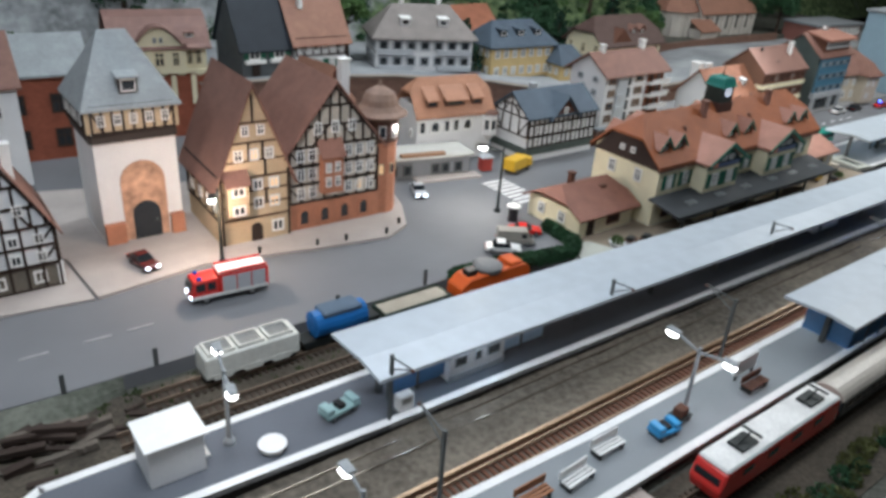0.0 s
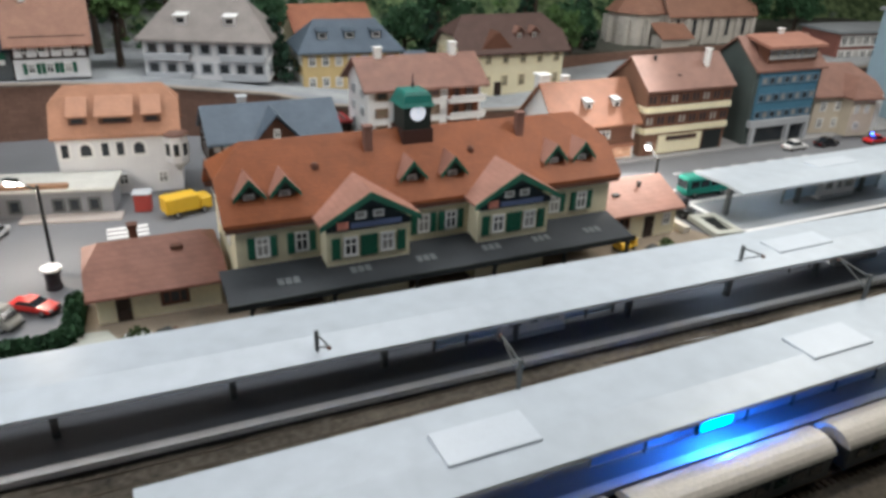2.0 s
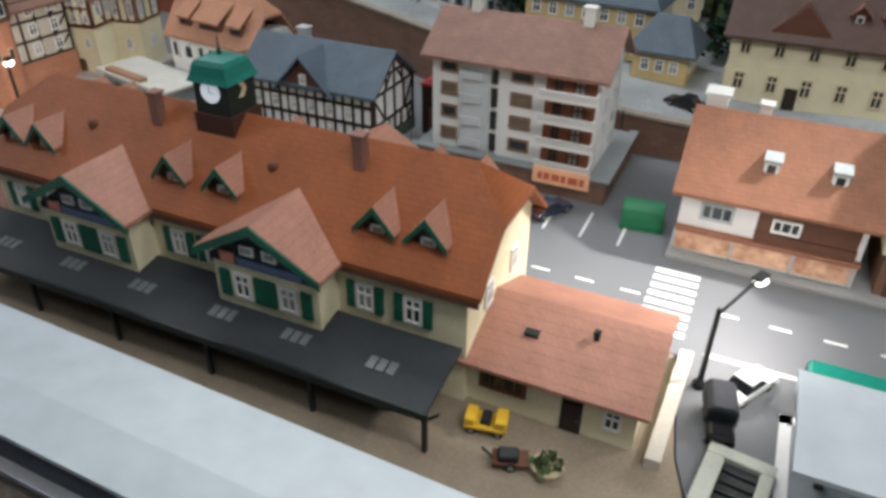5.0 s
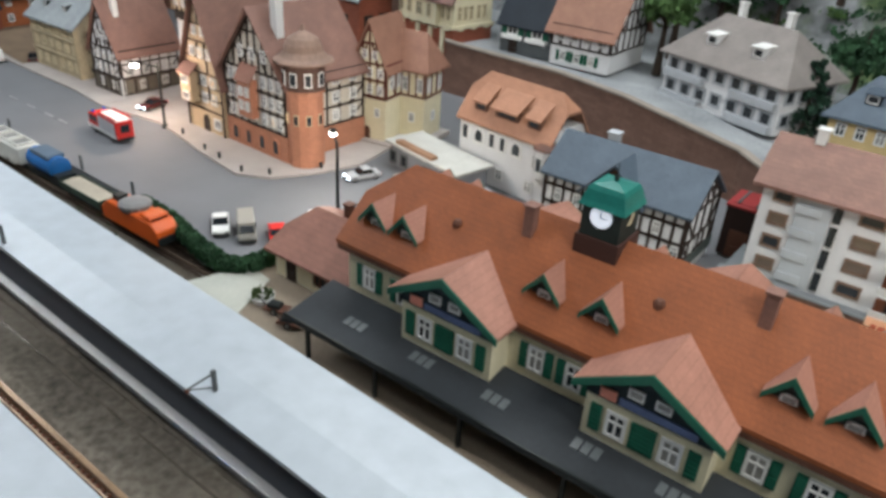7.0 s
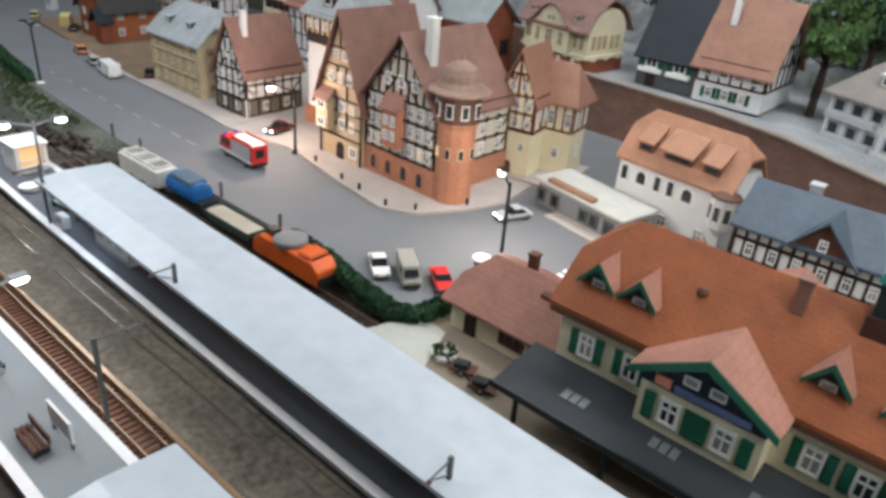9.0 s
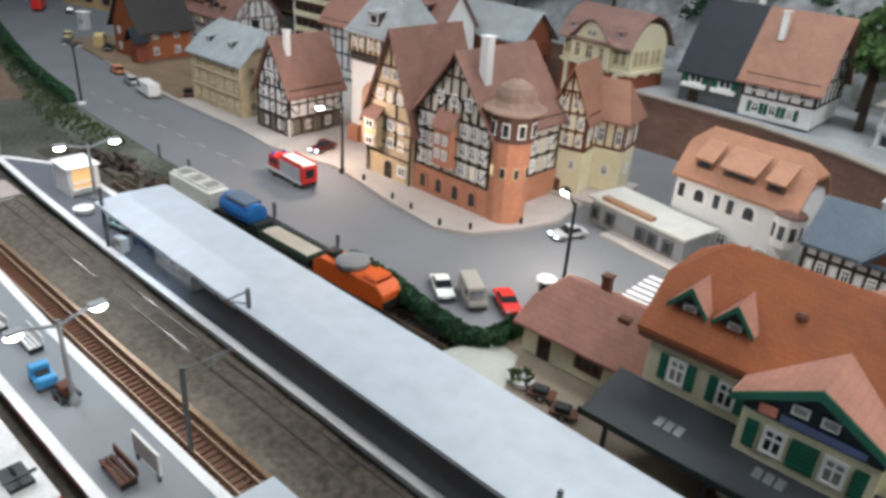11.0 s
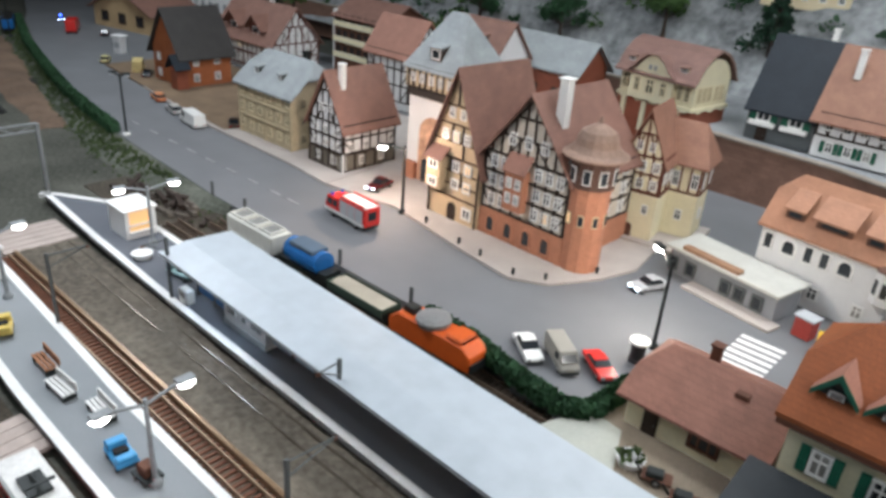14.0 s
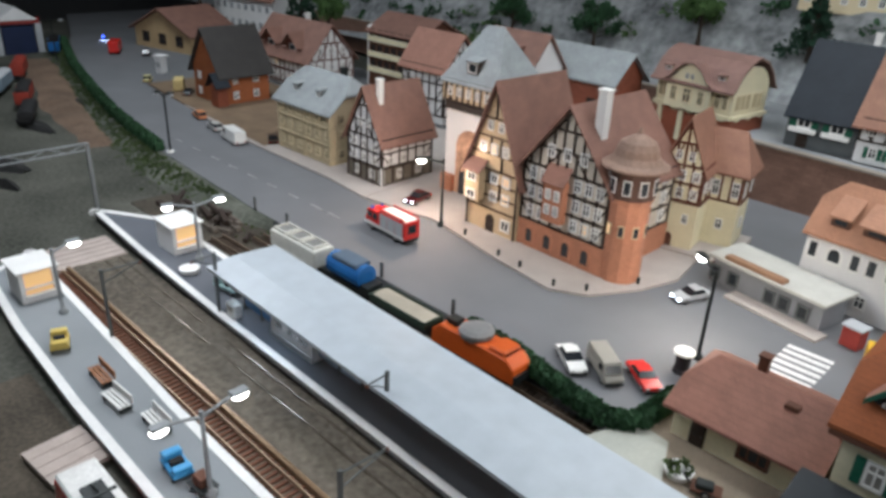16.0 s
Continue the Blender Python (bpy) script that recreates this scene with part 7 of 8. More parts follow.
def street_lamp(x, y, h, arm, label, watts=0.0, twin=False, group="street lamps", z=0.0, colour=(1, 0.93, 0.85), head=0.07):
    """A post with one or two arms that point along arm (dx, dy)."""
    ob = thing("street_lamp", label, "street lamp", x, y, z, 0, group)
    paint = mat("pale grey lamp paint", (0.3, 0.32, 0.33), 0.5) if group == "platform lamps" else DARKMETAL
    part("base", tube(bmesh.new(), [(0.03, 0), (0.03, 0.02), (0.016, 0.04)], 10), paint, ob)
    part("pole", tube(bmesh.new(), [(0.013, 0.03), (0.01, h)], 8), paint, ob)
    ends = [(arm[0], arm[1])] + ([(-arm[0], -arm[1])] if twin else [])
    for dx, dy in ends:
        a = part("arm", rod(bmesh.new(), (0, 0, h - 0.03), (dx, dy, h + 0.01), 0.008), paint, ob)
        ang = math.degrees(math.atan2(dy, dx))
        part("hood", boxes((-0.01, head, -0.022, 0.022, 0.0, 0.014)), paint, a, at=pose(dx, dy, h + 0.008, 0, 0, ang))
        part("lamp_glass", lens(head), LAMP_WHITE if watts else GREYWALL, a, "glowing white lamp glass" if watts else "dull lamp glass", at=pose(dx, dy, h + 0.008, 0, 0, ang))
        if watts:
            c, s = math.cos(math.radians(ang)), math.sin(math.radians(ang))
            glow_lamp(x + dx + c * 0.03, y + dy + s * 0.03, z + h - 0.05, watts, colour)
    return ob


street_lamp(-1.6, 1.84, 0.60, (-0.12, 0.09), "tall black street lamp at the crossing", 0.7, colour=(1, 0.87, 0.74))
street_lamp(-4.07, 2.08, 0.59, (-0.08, -0.13), "tall black street lamp before the old gate", 0.75, colour=(1, 0.74, 0.56))
post = street_lamp(-7.29, 1.26, 0.62, (0.05, 0.03), "tall black twin street lamp with white foot beside a hedge", 0.0, twin=True, head=0.05)
part("plinth", tube(bmesh.new(), [(0.036, -0.02), (0.038, 0.012), (0.025, 0.03)], 10), WHITE, post, "white stone foot")
street_lamp(-12.9, 2.1, 0.62, (0.06, 0.1), "black street lamp at the far end of the road", 0.0)
street_lamp(2.87, 1.45, 0.42, (0.12, 0.26), "slim street lamp behind the station", 0.5)
street_lamp(-4.76, 0.24, 0.45, (-0.03, -0.15), "twin armed platform lamp beside a kiosk", 0.018, twin=True, group="platform lamps", colour=(0.95, 0.97, 1))
street_lamp(-2.55, -0.89, 0.46, (0.0, -0.15), "twin armed platform lamp with white shades", 0.018, twin=True, group="platform lamps", colour=(0.95, 0.97, 1))
street_lamp(-4.6, -0.78, 0.45, (0.0, 0.1), "single platform lamp beside a kiosk", 0.016, group="platform lamps", colour=(0.95, 0.97, 1))


def kiosk(x, y, label, w=0.26, d=0.23, h=0.215):
    ob = thing("kiosk", label, "kiosk", x, y, 0.004)
    part("body", boxes((-w / 2, w / 2 - 0.03, -d / 2, d / 2, 0, h), (w / 2 - 0.03, w / 2, -d / 2, -d / 2 + 0.03, 0, h), (w / 2 - 0.03, w / 2, d / 2 - 0.03, d / 2, 0, h), (w / 2 - 0.03, w / 2, -d / 2 + 0.03, d / 2 - 0.03, 0, 0.05)), WHITEWALL, ob)
    part("display", boxes((w / 2 - 0.029, w / 2 - 0.02, -d / 2 + 0.032, d / 2 - 0.032, 0.052, h - 0.01)), glass("lit kiosk display", (0.8, 0.5, 0.22), 0.5, emit=0.5, emit_colour=(1, 0.6, 0.25)), ob, "warm lit display")
    part("shelf", boxes((w / 2 - 0.02, w / 2 + 0.012, -d / 2 + 0.032, d / 2 - 0.032, 0.095, 0.102)), WHITE, ob)
    part("counter", boxes((w / 2, w / 2 + 0.03, -d / 2 + 0.02, d / 2 - 0.02, 0.05, 0.058)), WHITE, ob)
    part("roof", boxes((-w / 2 - 0.015, w / 2 + 0.02, -d / 2 - 0.015, d / 2 + 0.015, h, h + 0.014)), WHITE, ob, bevel=0.003)
    return ob


kiosk(-5.05, 0.24, "white platform kiosk with warm lit shelves")
kiosk(-4.98, -0.82, "white kiosk with warm lit shelves on the outer platform")


def mast(x, y, z, h, arm, label, group="catenary masts"):
    ob = thing("catenary_mast", label, "mast", x, y, z, 0, group)
    part("post", boxes((-0.0085, 0.0085, -0.0085, 0.0085, 0, h)), GREYMETAL, ob)
    part("bracket", rod(bmesh.new(), (0, 0, h - 0.015), (0.02, arm, h - 0.005), 0.005), GREYMETAL, ob)
    part("stay", rod(bmesh.new(), (0, 0, h - 0.09), (0.02, arm * 0.95, h - 0.01), 0.004), GREYMETAL, ob)
    part("insulator", tube(bmesh.new(), [(0.008, 0), (0.012, 0.008), (0.008, 0.016)], 8), mat("brown insulator", (0.12, 0.05, 0.03), 0.3), ob, at=pose(0.02, arm, h - 0.02))
    return ob


for x in (-2.3, -0.4, 2.27, 4.3):
    mast(x, -0.07, 0.3, 0.115, -0.14, "grey catenary mast rising through a platform roof")
for x in (-4.12, -1.88, 0.35, 2.6):
    mast(x, -0.675, 0.004, 0.45, 0.22, "grey catenary mast on the platform edge")
for x in (-5.35, -4.86, -3.67, -2.95):
    ob = thing("fence_post", "short grey post at the road edge", "post", x, 1.075, 0, group="posts along the road")
    part("post", boxes((-0.012, 0.012, -0.006, 0.006, 0, 0.12)), GREYMETAL, ob)
PALEMETAL = mat("pale grey metal", (0.26, 0.28, 0.29), 0.5, metal=0.3, var=0.2, bump=0.05)
gp = thing("signal_gantry", "grey lattice gantry across the tracks", "gantry", -6.35, 0.12, -0.09)
for y in (0.0, -1.9):
    part("post", boxes((-0.014, 0.014, y - 0.014, y + 0.014, 0, 0.62)), PALEMETAL, gp)
for z in (0.56, 0.62):
    part("chord", boxes((-0.01, 0.01, -1.9, 0, z - 0.006, z + 0.006)), PALEMETAL, gp)
for i in range(12):
    part("lattice_bar", rod(bmesh.new(), (0, -1.9 + i * 1.9 / 12, 0.56 if i % 2 else 0.62), (0, -1.9 + (i + 1) * 1.9 / 12, 0.62 if i % 2 else 0.56), 0.005), PALEMETAL, gp)


def bench(x, y, rz, seat, label):
    ob = thing("platform_bench", label, "bench", x, y, 0.004, rz, "platform benches")
    for i in range(3):
        part("seat_slat", boxes((-0.1, 0.1, -0.03 + 0.022 * i, -0.014 + 0.022 * i, 0.035, 0.042)), seat, ob)
    part("backrest", boxes((-0.1, 0.1, 0.036, 0.044, 0.045, 0.09)), seat, ob)
    for s in (-1, 1):
        part("leg", boxes((s * 0.085 - 0.006, s * 0.085 + 0.006, -0.028, 0.04, 0, 0.035)), DARKMETAL, ob)
    return ob


bench(-3.72, -0.9, 0, mat("tan wood", (0.35, 0.16, 0.08), 0.7), "tan wooden platform bench")
bench(-3.45, -0.93, 4, WHITE, "white slatted platform bench on dark legs")
bench(-3.15, -0.86, 0, WHITE, "white platform bench with back panel")


def cart(x, y, rz, paint, label, L=0.17):
    """An electric luggage truck with a trailer."""
    ob = thing("luggage_truck", label, "luggage truck", x, y, 0.004, rz)
    part("deck", boxes((-L / 2, L / 2, -0.05, 0.05, 0.028, 0.045)), paint, ob, bevel=0.003)
    part("hood", boxes((L / 2 - 0.05, L / 2, -0.045, 0.045, 0.045, 0.085)), paint, ob, bevel=0.006)
    part("seat", boxes((-0.02, 0.02, -0.03, 0.03, 0.045, 0.07)), TYRE, ob)
    part("rear_box", boxes((-L / 2, -L / 2 + 0.045, -0.045, 0.045, 0.045, 0.075)), paint, ob, bevel=0.005)
    wheels(ob, (-L * 0.32, L * 0.32), 0.05, 0.018, 0.012)
    return ob


cart(-2.78, -0.93, 175, P_BLUE, "light blue luggage truck on the platform")
cart(-4.2, -0.94, 160, mat("pale yellow gloss", (0.66, 0.5, 0.13), 0.4), "yellow luggage truck on the platform")
cart(-4.18, 0.15, 190, mat("pale teal paint", (0.3, 0.45, 0.45), 0.5), "pale teal luggage truck on the platform", L=0.22)
cart(2.13, 0.83, 10, P_YELLOW, "yellow luggage truck beside the station")
tr_ = thing("luggage_trailer", "small trailer with brown box", "trailer", -2.6, -0.9, 0.004, 5)
part("deck", boxes((-0.06, 0.06, -0.045, 0.045, 0.026, 0.034)), DARKMETAL, tr_)
part("box", boxes((-0.035, 0.035, -0.03, 0.03, 0.034, 0.085)), BROWNWOOD, tr_, bevel=0.004)
wheels(tr_, (-0.035, 0.035), 0.045, 0.016, 0.01)


def planter(x, y, r, label, pot, leafy, z=0.004):
    ob = thing("planter", label, "planter", x, y, z)
    part("pot", tube(bmesh.new(), [(r * 0.8, 0), (r, 0.035), (r * 1.05, 0.04), (r * 0.9, 0.036)], 14), pot, ob)
    if leafy:
        part("plant", leaf_clump(r * 0.9, 60, 0.02, flat=0.6), GRASS, ob, at=pose(0, 0, 0.045))
    return ob


def leaf_clump(radius, count, size, flat=1.0, seed=0):
    """A loose clump of many small leaf faces."""
    rnd = random.Random(seed + count)
    bm = bmesh.new()
    for _ in range(count):
        d = Vector((rnd.gauss(0, 1), rnd.gauss(0, 1), rnd.gauss(0, 1))).normalized() * radius * rnd.uniform(0.35, 1.0) ** 0.5
        d.z *= flat
        q = Euler([rnd.uniform(0, 6.3) for _ in range(3)]).to_matrix()
        s = size * rnd.uniform(0.6, 1.4)
        bm.faces.new([bm.verts.new(d + q @ Vector(p)) for p in ((-s, -s * 0.6, 0), (s, -s * 0.5, s * 0.3), (s * 0.8, s * 0.6, 0), (-s * 0.7, s * 0.6, s * 0.2))])
    return bm


planter(-4.6, 0.08, 0.07, "round pale concrete planter on the platform", WHITEWALL, False)
planter(-1.17, 0.8, 0.07, "round white flower tub beside the station", WHITEWALL, True)
planter(2.42, 0.72, 0.06, "green planter beside the station", SAND, True)
for x, y in ((-1.02, 0.78), (-0.86, 0.74), (2.28, 0.7)):
    ob = thing("barrow", "dark luggage barrow beside the station", "barrow", x, y, 0.004, 20)
    part("tray", boxes((-0.07, 0.07, -0.04, 0.04, 0.025, 0.035)), BROWNWOOD, ob)
    part("load", boxes((-0.05, 0.03, -0.03, 0.03, 0.035, 0.065)), DARKMETAL, ob, bevel=0.006)
    part("handle", rod(bmesh.new(), (-0.07, 0, 0.03), (-0.11, 0, 0.08), 0.005), DARKMETAL, ob)
    wheels(ob, (0.0,), 0.045, 0.022, 0.008)
# White box in place of the lamp that glows at the roof end.
vm = thing("ticket_machine", "plain white box in place of a glowing lamp at the platform roof end", "ticket machine", -3.86, 0.0, 0.004)
part("body", boxes((-0.05, 0.05, -0.03, 0.03, 0, 0.1)), WHITE, vm, bevel=0.008)
part("screen", boxes((-0.03, 0.03, -0.033, -0.03, 0.05, 0.085)), PANE_CURTAIN, vm)
mast(-3.98, -0.04, 0.004, 0.42, -0.16, "grey catenary mast at the platform roof end")
pl = thing("advertising_pillar", "dark round advertising pillar with white cap", "pillar", -1.6, 1.63, 0)
part("drum", tube(bmesh.new(), [(0.05, 0), (0.05, 0.02), (0.043, 0.025), (0.043, 0.13)], 16), mat("dark poster print", (0.03, 0.025, 0.03), 0.6, var=0.6, grain=20), pl)
part("cap", tube(bmesh.new(), [(0.062, 0.13), (0.062, 0.142), (0.03, 0.155), (0.01, 0.17)], 16), WHITE, pl)
bn = thing("recycling_bin", "rounded green waste container", "waste container", 2.36, 2.72, 0, 8)
part("body", extrude(bmesh.new(), [(-0.12, 0.09 * math.cos(a), 0.03 + 0.13 * math.sin(a)) for a in np.linspace(0, math.pi, 9)], (0.24, 0, 0)), P_GREEN, bn, bevel=0.005)
part("base", boxes((-0.12, 0.12, -0.085, 0.085, 0, 0.032)), P_GREEN, bn)
tw_ = thing("covered_truck", "small black truck with a dark canvas cover beside a ramp", "truck", 2.97, 1.24, 0.004, 100)
part("chassis", boxes((-0.13, 0.12, -0.05, 0.05, 0.03, 0.045)), DARKMETAL, tw_)
part("bonnet", boxes((-0.14, -0.05, -0.048, 0.048, 0.045, 0.08)), P_BLACK, tw_, bevel=0.01)
part("canvas_cover", extrude(bmesh.new(), [(-0.05, -0.062, 0.05), (-0.05, 0.062, 0.05), (-0.05, 0.06, 0.125), (-0.05, 0.04, 0.145), (-0.05, -0.04, 0.145), (-0.05, -0.06, 0.125)], (0.17, 0, 0)), mat("dark canvas", (0.035, 0.037, 0.045), 0.8, var=0.3), tw_, "dark canvas cover", bevel=0.004)
part("windscreen", boxes((-0.056, -0.051, -0.05, 0.05, 0.085, 0.125)), TINT, tw_)
wheels(tw_, (-0.1, 0.08), 0.055, 0.028, 0.018)
rp = thing("stairwell", "pale concrete stairwell with dark steps beside the bay platform", "stairs", 3.06, 0.9, 0.004, -8)
for b in ((-0.13, 0.12, -0.19, -0.13, 0, 0.045), (-0.13, 0.12, 0.13, 0.19, 0, 0.045), (-0.13, -0.06, -0.13, 0.13, 0, 0.045), (0.07, 0.12, -0.13, 0.13, 0, 0.045)):
    part("rim", boxes(b), MATS["pale concrete pad"], rp, bevel=0.004)
# The stair opening is a flat plate painted black for its shade.
part("well", boxes((-0.06, 0.07, -0.13, 0.13, -0.002, 0.004)), BLACKED, rp)
for i in range(5):
    part("step", boxes((-0.058, 0.068, -0.12 + 0.05 * i, -0.08 + 0.05 * i, 0.005, 0.01 + 0.005 * i)), DARKMETAL, rp)
bs = thing("teal_bus", "teal bus parked beside the bay platform", "bus", 3.5, 1.53, 0, 0)
part("body", boxes((-0.24, 0.24, -0.075, 0.075, 0.03, 0.19)), P_TEAL, bs, bevel=0.014)
for s in (-1, 1):
    for i in range(4):
        part("side_window", boxes((-0.21 + 0.11 * i, -0.12 + 0.11 * i, s * 0.076 - 0.002, s * 0.076 + 0.002, 0.1, 0.16)), TINT, bs)
part("windscreen", boxes((-0.243, -0.238, -0.06, 0.06, 0.09, 0.16)), TINT, bs)
wheels(bs, (-0.15, 0.15), 0.075, 0.03, 0.02)
yt = thing("yellow_truck", "yellow delivery truck beside the timbered house", "truck", -0.7, 2.57, 0, 15)
part("box", boxes((-0.18, 0.08, -0.07, 0.07, 0.04, 0.16)), P_YELLOW, yt, bevel=0.006)
part("cab", boxes((0.085, 0.18, -0.068, 0.068, 0.03, 0.13)), P_YELLOW, yt, bevel=0.01)
part("windscreen", boxes((0.178, 0.184, -0.055, 0.055, 0.08, 0.12)), TINT, yt)
wheels(yt, (-0.1, 0.11), 0.07, 0.028, 0.018)
rt_ = thing("red_truck", "red truck at the far end of the street", "truck", -13.0, 3.1, 0, 150)
part("box", boxes((-0.25, 0.12, -0.08, 0.08, 0.04, 0.22)), P_RED, rt_, bevel=0.008)
part("cab", boxes((0.125, 0.24, -0.078, 0.078, 0.04, 0.18)), P_RED, rt_, bevel=0.012)
wheels(rt_, (-0.16, 0.15), 0.08, 0.034, 0.02)
kw = thing("white_kiosk", "white square kiosk beside the street", "kiosk", -11.05, 2.98, 0, 20)
part("cabin", extrude(bmesh.new(), [(-0.07, -0.06, 0), (0.07, -0.06, 0), (0.07, 0.06, 0), (-0.07, 0.06, 0)], (0, 0, 0.24)), WHITEWALL, kw, bevel=0.008)
part("lid", boxes((-0.09, 0.09, -0.08, 0.08, 0.24, 0.27)), WHITEWALL, kw, bevel=0.006)
part("hatch", boxes((-0.045, 0.045, -0.066, -0.06, 0.09, 0.17)), GREYWALL, kw)
# shelters and lit panels below the platform roofs
BLUE_GLASS = mat("blue glass panel", (0.12, 0.26, 0.5), 0.2, var=0.15, patch=4)
ICE_GLASS = mat("pale blue glass panel", (0.42, 0.55, 0.68), 0.2, var=0.15, patch=4)
for x, y, lab, wallm, glassm in ((-3.3, 0.1, "white waiting room with dark windows and blue glass screens", BLUE_GLASS, ICE_GLASS), (0.9, 0.12, "white waiting room with pale glass screens", ICE_GLASS, ICE_GLASS), (3.6, 0.12, "pale waiting room with glass screens", ICE_GLASS, ICE_GLASS), (-0.45, -0.92, "blue glazed waiting room on the outer platform", BLUE_GLASS, BLUE_GLASS), (3.2, -0.92, "blue glazed waiting room under the outer roof", BLUE_GLASS, BLUE_GLASS), (4.6, 1.1, "pale waiting room on the bay platform", ICE_GLASS, ICE_GLASS)):
    ob = thing("waiting_room", lab, "waiting room", x, y, 0.004, group="waiting rooms")
    part("wall", boxes((-0.21, 0.21, -0.05, 0.1, 0, 0.2)), wallm if y < 0 else WHITEWALL, ob)
    part("base_band", boxes((-0.215, 0.215, -0.056, -0.05, 0, 0.035)), GREYWALL, ob)
    for dx, w in ((-0.13, 0.09), (0.0, 0.05), (0.12, 0.1)):
        f = part("window_frame", boxes((dx - w / 2, dx + w / 2, -0.056, -0.05, 0.09, 0.16)), GREYWALL, ob)
        part("pane", boxes((dx - w / 2 + 0.008, dx + w / 2 - 0.008, -0.058, -0.056, 0.098, 0.152)), PANE, f)
    for s, m in ((-1, wallm), (1, glassm)):
        for i in range(2):
            part("glass_screen", boxes((s * (0.3 + 0.2 * i) - 0.09, s * (0.3 + 0.2 * i) + 0.09, 0.0, 0.006, 0.03, 0.19)), m, ob)
            part("screen_post", boxes((s * (0.4 + 0.2 * i) - 0.006, s * (0.4 + 0.2 * i) + 0.006, -0.004, 0.01, 0, 0.2)), GREYMETAL, ob)
# Pale panels added behind the blue lamp to catch its glow.
screen = thing("wind_screen", "long pale screen added to catch blue light under the outer roof", "screen", 1.5, -0.97, 0.004)
for i in range(6):
    part("screen_panel", boxes((-0.93 + 0.31 * i, -0.64 + 0.31 * i, -0.006, 0.006, 0.02, 0.2)), ICE_GLASS, screen)
    part("post", boxes((-0.635 + 0.31 * i, -0.625 + 0.31 * i, -0.01, 0.01, 0, 0.22)), GREYMETAL, screen)
bl_ = thing("blue_lamp", "bright blue signal lamp under the outer platform roof", "light", 1.22, -1.03, 0.09)
part("housing", boxes((-0.1, 0.1, 0.0, 0.025, -0.02, 0.1)), DARKMETAL, bl_)
for x in (-0.05, 0.05):
    part("lens", boxes((x - 0.042, x + 0.042, -0.012, 0.0, 0.0, 0.08)), emitter("cyan blue glow", (0.0, 0.42, 1.0), 3.0), bl_)
glow_lamp(1.22, -1.09, 0.15, 0.5, (0.02, 0.2, 1.0))
gs = thing("glass_screen", "blue glass wind screen at the platform roof end", "screen", -1.02, -0.92, 0.004)
part("end_panel", boxes((-0.006, 0.006, -0.16, 0.16, 0.02, 0.25)), BLUE_GLASS, gs)
for i in range(3):
    part("front_panel", boxes((0.01 + 0.22 * i, 0.21 + 0.22 * i, -0.166, -0.154, 0.02, 0.25)), BLUE_GLASS, gs)
    part("post", boxes((0.21 + 0.22 * i, 0.225 + 0.22 * i, -0.168, -0.152, 0, 0.27)), GREYMETAL, gs)
nb = thing("notice_board", "white notice board with brown bench in front", "notice board", -1.9, -0.86, 0.004, 0)
part("board", boxes((-0.11, 0.11, -0.006, 0.006, 0.04, 0.15)), WHITE, nb)
for s in (-1, 1):
    part("leg", boxes((s * 0.09 - 0.006, s * 0.09 + 0.006, -0.006, 0.006, 0, 0.04)), GREYMETAL, nb)
bench(-1.95, -0.97, 0, BROWNWOOD, "dark brown platform bench before a notice board")
rb_ = thing("ticket_booth", "small red booth beside the pavilion", "booth", -1.0, 2.74, 0, -12)
part("body", boxes((-0.06, 0.06, -0.05, 0.05, 0, 0.14)), mat("dull red booth paint", (0.35, 0.05, 0.04), 0.6), rb_, bevel=0.004)
part("roof", boxes((-0.07, 0.07, -0.06, 0.06, 0.14, 0.152)), GREYWALL, rb_)
# Unseen tubes, added to brighten the platforms below the roofs.
for x, y in ((-3.8, 0.1), (-3.3, 0.02), (2.3, 0.1), (4.0, 0.1), (-0.9, -0.9), (0.9, -0.9), (2.7, -0.9), (3.8, 1.1), (5.4, 1.1)):
    tb = thing("tube_light", "unseen tube light added under a platform roof", "light", x, y, 0.262, group="tube lights")
    part("tube", boxes((-0.12, 0.12, -0.008, 0.008, 0, 0.01)), emitter("tube glow", (0.75, 0.87, 1.0), 26), tb)
for x, y in ((-3.78, 2.07), (-3.34, 1.98), (-3.1, 1.95), (-2.75, 1.9), (-2.55, 2.02), (-2.36, 2.4)):
    bo = thing("bollard", "small dark bollard on the kerb", "bollard", x, y, 0.022, group="bollards along the kerb")
    part("post", tube(bmesh.new(), [(0.012, 0), (0.012, 0.03), (0.016, 0.035), (0.008, 0.05)], 8), DARKMETAL, bo)
# heap of old timber beside the sidings
hp = thing("timber_heap", "dark heap of old sleepers and scrap beside the sidings", "timber heap", -5.55, 0.8, -0.1)
rnd = random.Random(44)
for i in range(46):
    px_, py_ = rnd.gauss(0, 0.3), rnd.gauss(0, 0.09)
    up = max(0.0, 0.1 - 0.22 * abs(px_) - 0.5 * abs(py_)) * rnd.random()
    L, w = rnd.uniform(0.06, 0.16), rnd.uniform(0.012, 0.024)
    part("log", boxes((-L, L, -w, w, 0.0, w * 1.6)), TIMBER if i % 3 else mat("grey weathered wood", (0.13, 0.11, 0.09), 0.9, var=0.4), hp, at=pose(px_, py_, up, rnd.uniform(-8, 8), rnd.uniform(-9, 9), rnd.gauss(-6, 22)))
